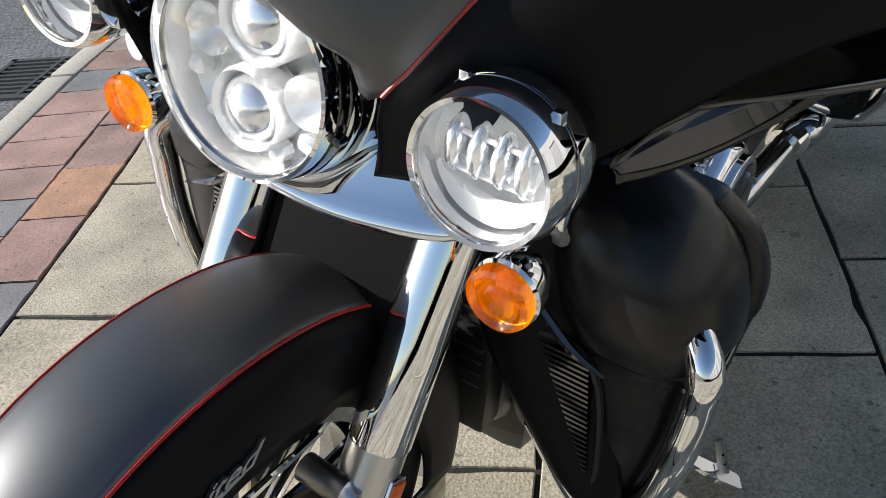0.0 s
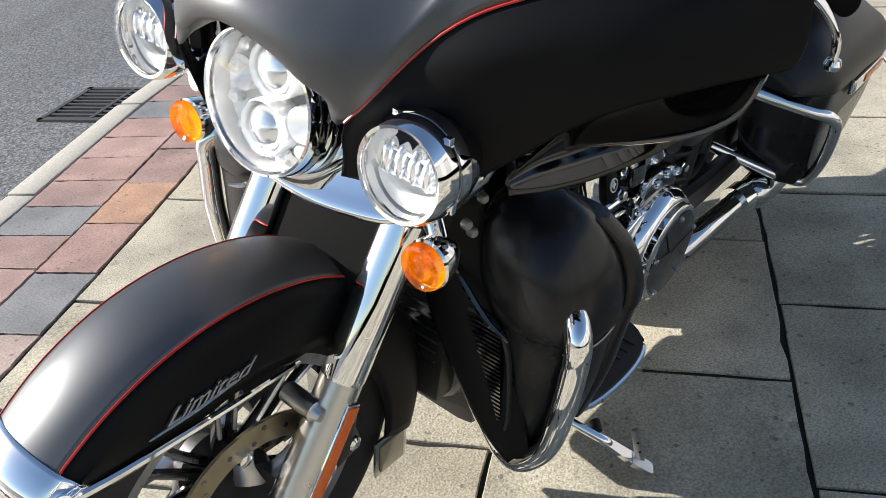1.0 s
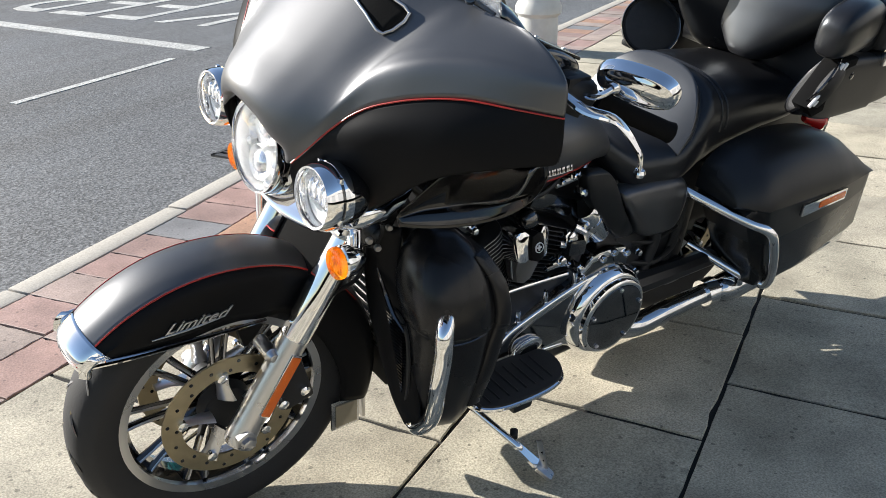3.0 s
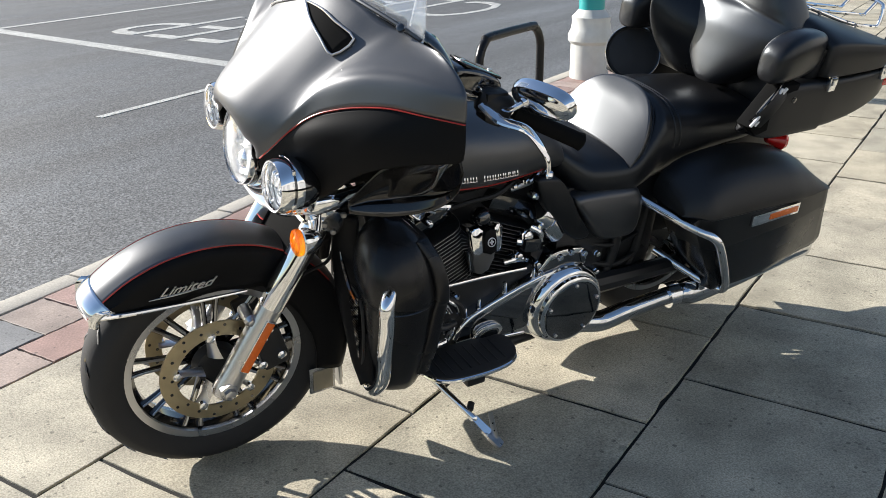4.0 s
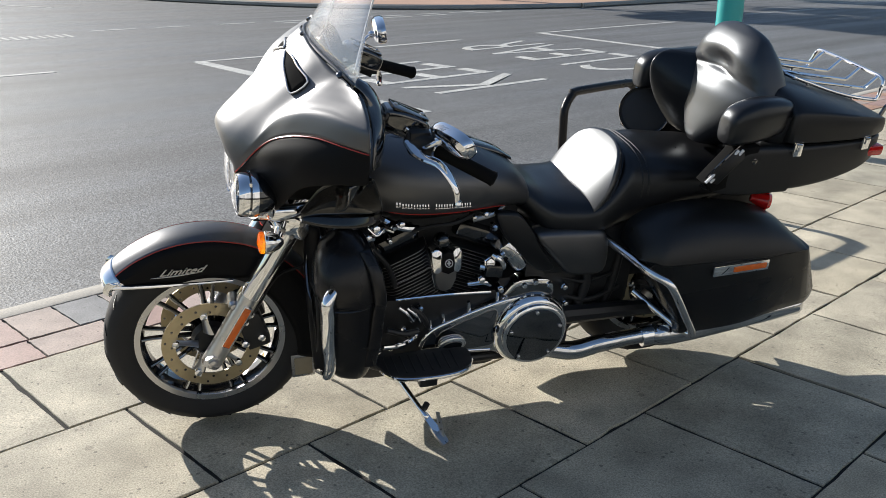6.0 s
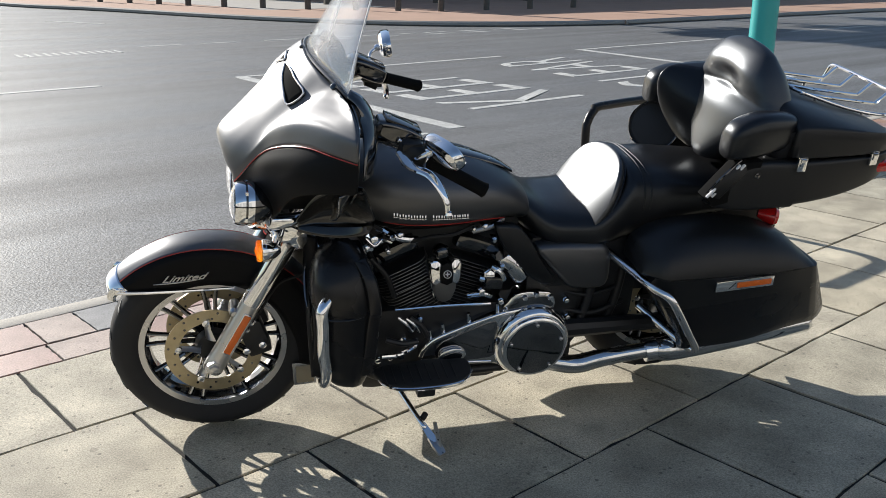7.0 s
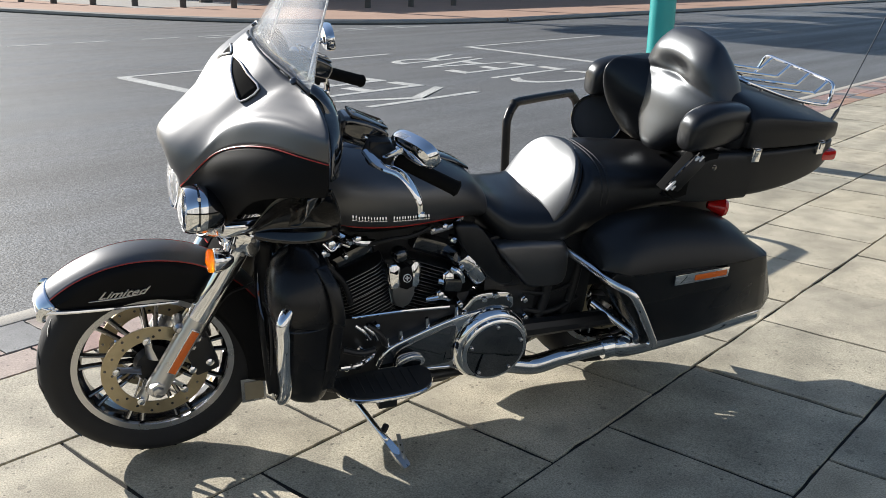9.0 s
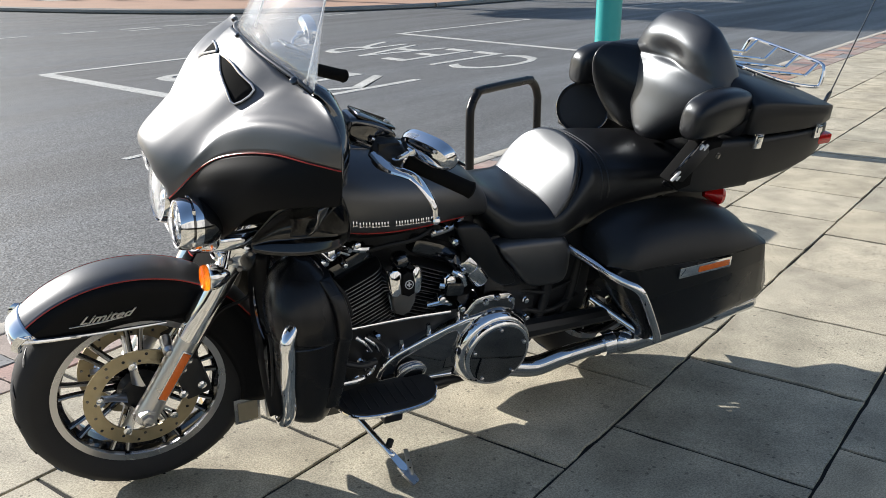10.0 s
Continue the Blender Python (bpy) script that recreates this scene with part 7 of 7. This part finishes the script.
for s in (-1, 1):
    bm = bmesh.new()
    # speaker pod beside the seat, facing forwards, up and inwards
    far = FAR_SIDE if s > 0 else Matrix()
    sc, sn = far @ Vector((1.575, s * 0.245, 0.905)), Vector((-0.53, -s * 0.70, 0.48)).normalized()
    revolve(bm, [(0.074, -0.035), (0.086, -0.024), (0.093, -0.012), (0.095, 0.0), (0.090, 0.005), (0.084, 0.002)], sc, sn, 40)
    bpart("speaker_pod", bm, BLACK_PLASTIC, box_ob, "round black speaker pod")
    bm = bmesh.new()
    revolve(bm, [(0.0945, -0.002), (0.0965, 0.002), (0.0945, 0.006), (0.091, 0.004)], sc, sn, 48, True)
    bpart("speaker_ring", bm, GLOSS_BLACK, box_ob, "thin glossy speaker ring")
    bm = bmesh.new()
    revolve(bm, [(0.083, 0.003), (0.06, 0.007), (0.0, 0.010)], sc, sn, 40)
    bpart("speaker_grille", bm, GRILLE, box_ob, "dark grey speaker mesh")
    bm = bmesh.new()
    box(bm, (2.095, s * 0.20 if s > 0 else -0.268, 0.910), (2.180, s * 0.268 if s > 0 else -0.20, 0.948), None, 0.014)
    bpart("rear_lamp", bm, RED_LENS, box_ob, "red wrap-around rear lamp")
    # armrest, and the padded wing below it
    bm = bmesh.new()
    rings = []
    for x, yc, z0, z1, hw in spline([(1.530, 0.268, 1.010, 1.045, 0.014), (1.537, 0.268, 0.992, 1.080, 0.036), (1.565, 0.267, 0.988, 1.108, 0.048), (1.63, 0.260, 0.990, 1.126, 0.052), (1.70, 0.248, 0.996, 1.124, 0.050), (1.765, 0.232, 1.012, 1.112, 0.044), (1.80, 0.218, 1.03, 1.095, 0.03)], 5):
        rings.append(oval(x, s * yc, (z0 + z1) / 2, hw, (z1 - z0) / 2, 3.0, 32))
    skin(bm, rings)
    bmesh.ops.transform(bm, matrix=far, verts=bm.verts)
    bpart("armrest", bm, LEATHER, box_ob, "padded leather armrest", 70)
    if s > 0:   # dark padded panel between the far speaker and the backrest
        bm = bmesh.new()
        rings = []
        for z, k, lift, g in spline([(0.845, 0.35, 0.012, 1.0), (0.88, 0.55, 0.006, 1.0), (0.95, 0.80, 0.0, 1.0), (1.02, 0.96, 0.0, 0.88), (1.08, 1.0, 0.004, 0.62), (1.115, 0.92, 0.016, 0.45), (1.128, 0.80, 0.034, 0.40)], 5):
            inner = spline([(1.572, 0.268), (1.566, 0.25), (1.592, 0.205), (1.632, 0.150), (1.668, 0.098), (1.705, 0.058), (1.735, 0.045)], 3)
            loop = [(1.74 + (x - 1.74) * k + lift, 0.27 - (0.27 - (0.20 + (y - 0.20) * (0.7 + 0.3 * k) - 0.05 * (1 - k))) * g, z) for x, y in inner]
            rings.append(loop + [(1.82, 0.27 - 0.17 * g, z), (1.82, 0.275, z), (1.68 + lift, 0.285, z)])
        skin(bm, rings)
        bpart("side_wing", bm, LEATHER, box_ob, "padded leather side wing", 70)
        continue
    for dx in (0.0, 0.017):   # strips on the raked front edge, white in place of bright chrome reflection
        bm = bmesh.new()
        tube(bm, [(1.484 + dx, s * 0.303, 0.876), (1.528 + dx, s * 0.3075, 0.928), (1.574 + dx, s * 0.3085, 0.981)], 0.0048, 8, 3)
        bpart("edge_strip", bm, WHITE_BADGE, box_ob, "strip along the raked front edge, white for chrome's brightness")
    bm = bmesh.new()
    plate(bm, [(1.482, 0.872), (1.575, 0.985), (1.66, 0.985), (1.64, 0.865), (1.52, 0.84)], s * 0.25, s * 0.301, 0.006, 0)
    bpart("front_pod", bm, MATTE_BLACK, box_ob, "satin dark front of the box side", 40)
    bm = bmesh.new()
    rings = []
    for z, x0, x1, yc, hw in spline([(0.85, 1.73, 1.83, 0.18, 0.035), (0.92, 1.71, 1.84, 0.215, 0.035), (1.0, 1.70, 1.85, 0.24, 0.035), (1.07, 1.68, 1.85, 0.25, 0.035)], 4):
        rings.append([((x0 + x1) / 2 + (x1 - x0) / 2 * c_, s * (yc + hw * d_), z) for _, c_, d_ in oval(0, 0, 0, 1, 1, 2.8, 28)])
    skin(bm, rings)
    bmesh.ops.transform(bm, matrix=far, verts=bm.verts)
    bpart("side_wing", bm, LEATHER, box_ob, "padded leather side wing", 70)
# backrest: a broad lower pad under a dimpled, rounded head roll
bm = bmesh.new()
rings = []
BACK_Y = 0.045
for z, xf, xb, w in spline([(0.875, 1.640, 1.80, 0.060), (0.90, 1.632, 1.82, 0.086), (0.95, 1.640, 1.84, 0.140), (1.00, 1.652, 1.85, 0.190), (1.05, 1.666, 1.86, 0.228), (1.09, 1.679, 1.86, 0.230), (1.12, 1.683, 1.86, 0.216), (1.15, 1.682, 1.855, 0.198), (1.19, 1.688, 1.84, 0.172), (1.22, 1.703, 1.82, 0.148), (1.247, 1.724, 1.80, 0.120), (1.264, 1.744, 1.78, 0.074), (1.272, 1.755, 1.765, 0.026)], 9):
    rings.append([((xf + xb) / 2 + (xb - xf) / 2 * c_, w * d_, z) for _, d_, c_ in oval(0, 0, 0, 1, 1, 2.5, 72)])
skin(bm, rings)
for v in bm.verts:
    if v.co.x < 1.775:
        y, z = v.co.y, v.co.z
        crease_z = 1.128 - 0.75 * y * y
        face = min(1.0, max(0.0, (1.725 - v.co.x) / 0.03))
        crease = math.exp(-((z - crease_z) / 0.0075) ** 2) * face
        hollow = math.exp(-((y / 0.068) ** 2 + ((z - 1.150) / 0.032) ** 2))
        roll = math.exp(-((z - 1.185) / 0.04) ** 2) * math.exp(-(abs(abs(y) - 0.105) / 0.055) ** 2)
        pad = math.exp(-((z - 1.06) / 0.05) ** 2) * math.exp(-(y / 0.12) ** 2)
        v.co.x += 0.004 * crease + 0.026 * hollow - 0.004 * roll - 0.006 * pad
bmesh.ops.transform(bm, matrix=Matrix.Translation((0, BACK_Y, 0)), verts=bm.verts)
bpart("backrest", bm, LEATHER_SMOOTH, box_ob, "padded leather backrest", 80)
# rack and antenna
rack = new("luggage_rack")
rack.parent = bike
tagged(rack, "chrome luggage rack on the top box lid")
def rod(pts, r=0.0055, name="rail", st=4):
    bm = bmesh.new()
    tube(bm, pts, r, 10, st)
    bpart(name, bm, CHROME, rack)
RACK_Y = 0.076
for y in (-0.146, -0.054, 0.044, 0.139):
    rod([(1.905, RACK_Y + y, 1.122), (2.0, RACK_Y + y, 1.106), (2.17, RACK_Y + y, 1.083), (2.203, RACK_Y + y, 1.079), (2.216, RACK_Y + y, 1.082), (2.256, RACK_Y + y, 1.117)], 0.0055, "bar", 3)
for s in (-1, 1):
    rod([(1.885, RACK_Y, 1.134), (1.886, RACK_Y + s * 0.09, 1.133), (1.905, RACK_Y + s * 0.138, 1.126), (1.966, RACK_Y + s * 0.152, 1.107), (2.06, RACK_Y + s * 0.160, 1.078), (2.155, RACK_Y + s * 0.163, 1.055), (2.225, RACK_Y + s * 0.180, 1.048), (2.243, RACK_Y + s * 0.186, 1.056), (2.256, RACK_Y + s * 0.176, 1.105), (2.258, RACK_Y + s * 0.155, 1.119), (2.262, RACK_Y + s * 0.10, 1.120), (2.264, RACK_Y, 1.120)], 0.0065)
    rod([(1.966, RACK_Y + s * 0.152, 1.107), (1.966, RACK_Y + s * 0.152, 1.082)], 0.006, "foot", 1)
    rod([(2.155, RACK_Y + s * 0.163, 1.055), (2.155, RACK_Y + s * 0.163, 1.03)], 0.006, "foot", 1)
bm = bmesh.new()
tube(bm, [(2.20, -0.17, 0.975), (2.225, -0.168, 1.03), (2.235, -0.167, 1.05), (2.24, -0.166, 1.06), (2.36, -0.15, 1.42), (2.52, -0.12, 1.95)], [0.006, 0.007, 0.006, 0.0025, 0.002, 0.0014], 8, 4)
bpart("antenna", bm, GLOSS_BLACK, bike, "thin black whip antenna")
for s in (-1, 1):
    bm = bmesh.new()
    tube(bm, [(1.60, s * 0.09, 0.70), (1.75, s * 0.10, 0.76), (1.90, s * 0.11, 0.815)], 0.010, 10, 3)
    bpart("box_stay", bm, CHROME, bike)
    bm = bmesh.new()
    revolve(bm, [(0.012, -0.05), (0.026, -0.02), (0.033, 0.004), (0.026, 0.016), (0, 0.022)], (1.86, s * 0.145, 0.712), (0.9, s * 0.4, -0.1), 24)
    bpart("rear_signal", bm, RED_LENS, bike, "red rear signal")
bm = bmesh.new()
box(bm, (1.76, -0.13, 0.74), (1.90, 0.13, 0.79), None, 0.02)
bpart("rear_light_bar", bm, BLACK_PLASTIC, bike)
# loose hoses and cables at the steering head
for pts, r in (([(0.30, -0.10, 0.88), (0.38, -0.15, 0.80), (0.45, -0.14, 0.72), (0.50, -0.12, 0.60)], 0.008), ([(0.32, -0.14, 0.92), (0.42, -0.20, 0.83), (0.50, -0.16, 0.76)], 0.006), ([(0.28, -0.08, 0.80), (0.33, -0.11, 0.68), (0.38, -0.09, 0.55)], 0.007), ([(0.33, 0.10, 0.88), (0.42, 0.14, 0.80), (0.48, 0.12, 0.66)], 0.008)):
    bm = bmesh.new()
    tube(bm, pts, r, 8, 5)
    bpart("cable", bm, BLACK_PLASTIC, bike)
bm = bmesh.new()
tube(bm, [(0.295, -0.14, 0.745), (0.33, -0.20, 0.66)], [0.012, 0.010], 12, 1, False)
bpart("stay_rod", bm, CHROME, bike)
bm = bmesh.new()
oval_loft(bm, [(0.40, 0, 0.30, 0.02, 0.03, 2.5), (0.43, 0, 0.28, 0.10, 0.075, 2.6), (0.52, 0, 0.26, 0.11, 0.07, 2.6)], 4, 24)
bpart("oil_pan", bm, GREY_METAL, bike, "dull grey lower casing")

# ---- street furniture ----
def sheffield(u0, u1, v):
    st = thing("bike_stand", "black coated steel hoop set in the pavement", "bike stand", UV @ Matrix.Translation((u0, v, 0)))
    w = u1 - u0
    bm = bmesh.new()
    h, r = 0.718, 0.14
    pts = [(0, 0, -0.05), (0, 0, 0.2), (0, 0, h - r)]
    pts += [(r - r * math.cos(a), 0, h - r + r * math.sin(a)) for a in (radians(20 * k) for k in range(1, 5))]
    pts += [(w - r + r * math.sin(a), 0, h - r + r * math.cos(a)) for a in (radians(20 * k) for k in range(0, 5))]
    pts += [(w, 0, h - r), (w, 0, 0.2), (w, 0, -0.05)]
    tube(bm, pts, 0.025, 18, 2)
    part("hoop", bm, STAND_BLACK, st)
    for x in (0, w):
        bm = bmesh.new()
        revolve(bm, [(0.05, 0.0), (0.05, 0.006), (0.027, 0.012)], (x, 0, 0.002), (0, 0, 1), 20)
        part("collar", bm, STAND_BLACK, st)
    return st
sheffield(2.83, 3.57, 0.87)

pole = thing("sign_pole", "teal painted steel pole on a weathered white base", "pole", UV @ Matrix.Translation((5.72, 1.46, 0)))
bm = bmesh.new()
revolve(bm, [(0.105, 0.55), (0.105, 4.0)], (0, 0, 0), (0, 0, 1), 32)
part("shaft", bm, TEAL, pole, "teal painted shaft")
bm = bmesh.new()
revolve(bm, [(0.16, 0.0), (0.16, 0.28), (0.185, 0.31), (0.185, 0.36), (0.165, 0.40), (0.155, 0.46), (0.16, 0.50), (0.13, 0.53), (0.106, 0.56)], (0, 0, 0), (0, 0, 1), 32)
part("base", bm, DIRTY_WHITE, pole, "weathered white base")
bm = bmesh.new()
revolve(bm, [(0.106, 1.50), (0.113, 1.51), (0.113, 4.0)], (0, 0, 0), (0, 0, 1), 32)
part("sleeve", bm, TEAL, pole)

# gully grate in the gutter
grate = thing("drain_grate", "grey cast-iron drain grate in the gutter", "drain grate", UV @ Matrix.Translation((2.735, 1.985, ROAD_Z + 0.008)))
bm = bmesh.new()
for lo, hi in (((-0.225, -0.31), (0.225, -0.285)), ((-0.225, 0.165), (0.225, 0.19)), ((-0.225, -0.31), (-0.20, 0.19)), ((0.20, -0.31), (0.225, 0.19)), ((-0.2, -0.075), (0.2, -0.055))):
    box(bm, (*lo, -0.03), (*hi, 0.004))
part("grate_frame", bm, IRON, grate)
for i in range(9):
    bm = bmesh.new()
    box(bm, (-0.2 + i * 0.0455, -0.29, -0.03), (-0.182 + i * 0.0455, 0.168, 0.002))
    part("bar", bm, IRON, grate)
bm = bmesh.new()
box(bm, (-0.2, -0.29, -0.06), (0.2, 0.17, -0.02))
part("pit", bm, GLOSS_BLACK, grate)

# ---- paving flags and coloured pavers, each a piece ----
def piece_mesh(name, w, d, material, depth=0.05, bev=0.002, wear=0.0025, seed=1):
    """A slab with slightly worn edges."""
    rg = random.Random(seed)
    bm = bmesh.new()
    x, y = w / 2, d / 2
    n = 9
    path = [(-x + w * k / n, -y, 0, 1) for k in range(n)] + [(x, -y + d * k / n, -1, 0) for k in range(n)] + [(x - w * k / n, y, 0, -1) for k in range(n)] + [(-x, y - d * k / n, 1, 0) for k in range(n)]
    worn = [(px + ix * e, py + iy * e, ix, iy) for px, py, ix, iy in path for e in (abs(rg.gauss(0, wear)),)]
    rings = [[(px, py, -depth) for px, py, _, _ in worn], [(px, py, -bev) for px, py, _, _ in worn], [(px * (1 - bev / x), py * (1 - bev / y), 0) for px, py, _, _ in worn]]
    skin(bm, rings)
    me = mesh_from(name, bm, 20)
    me.materials.append(material)
    return me

flags = thing("paving", "pale buff concrete paving flags with dark joints", "paving", UV, "structure")
J = 0.008
ROWS_V = [BAND - 0.006, 0.356, -0.246, -0.860, -1.484, -2.10, -2.715, -3.33, -3.945]
START = [0.30, -0.145, 0.165, 1.115, 0.75, 0.3, 0.9, 0.5]
PITCH = [0.64, 0.642, 0.636, 0.645, 0.64, 0.64, 0.64, 0.64]
rng = random.Random(4)
for r, (va, vb) in enumerate(zip(ROWS_V, ROWS_V[1:])):
    p = PITCH[r]
    kinds = [piece_mesh("flag", p - 0.012, va - vb - J, FLAG, seed=10 * r + q) for q in range(4)]
    k0 = math.floor((-4.0 - START[r]) / p)
    for k in range(k0, k0 + int(22 / p)):
        u = START[r] + (k + 0.5) * p
        if r > 5 and u > 5:
            continue
        me = kinds[rng.randrange(4)]
        if r == 0:   # trimmed to the bowed edge of the band
            me = me.copy()
            for v in me.vertices:
                v.co.y += (kerb_bow(u + v.co.x) + 0.006) * (0.5 + v.co.y / (va - vb - J))
        ob = new("flag", me)
        ob.parent = flags
        ob.matrix_local = pose(u, (va + vb) / 2, rng.uniform(-0.0025, 0.0015), rng.uniform(-0.12, 0.12), rng.uniform(-0.12, 0.12), rng.uniform(-0.08, 0.08))

band = thing("coloured_band", "band of red and grey pavers beside the kerb", "paving", UV, "structure")
PLAIN = ("red", "red", "brown", "red", "grey", "brown", "orange", "red")
for r, (va, vb, p, s0, known) in enumerate((
        (KERB_IN, 1.27, 0.207, 0.255, {-2: "brown", -1: "grey", 0: "brown", 1: "red", 2: "brown", 3: "red", 4: "red", 5: "grey", 6: "red", 7: "red", 8: "red", 9: "red", 10: "grey", 11: "red"}),
        (1.27, BAND, 0.311, 0.145, {-2: "red", -1: "brown", 0: "red", 1: "brown", 2: "grey", 3: "red", 4: "orange", 5: "red", 6: "red", 7: "grey"}))):
    kinds = {}
    for colour, material in PAVERS.items():
        kinds[colour] = piece_mesh("paver", p - 0.005, va - vb - 0.005, material)
    for k in range(int(-4.6 / p), int(17.5 / p)):
        u = s0 + (k + 0.5) * p
        turn = math.degrees(math.atan((kerb_bow(u + 0.2) - kerb_bow(u - 0.2)) / 0.4))
        ob = new("paver", kinds[known[k] if k in known else PLAIN[rng.randrange(8)]])
        ob.parent = band
        ob.matrix_local = pose(u, (va + vb) / 2 + kerb_bow(u), rng.uniform(-0.002, 0.002), 0, 0, turn + rng.uniform(-0.2, 0.2))

# the paving beyond, as plain sheets
bm = bmesh.new()
for lo, hi in (((-300, -300), (300, ROWS_V[-1] - 0.01)), ((-300, ROWS_V[-1] - 0.01), (-4.6, KERB_IN - 0.13)), ((17.3, ROWS_V[-1] - 0.01), (300, KERB_IN)), ((4.6, ROWS_V[-1] - 0.01), (17.3, ROWS_V[6])), ):
    box(bm, (*lo, -0.05), (*hi, -0.008))
structure("pavement_beyond", bm, KERB, "pale paving further along the street", "pavement")
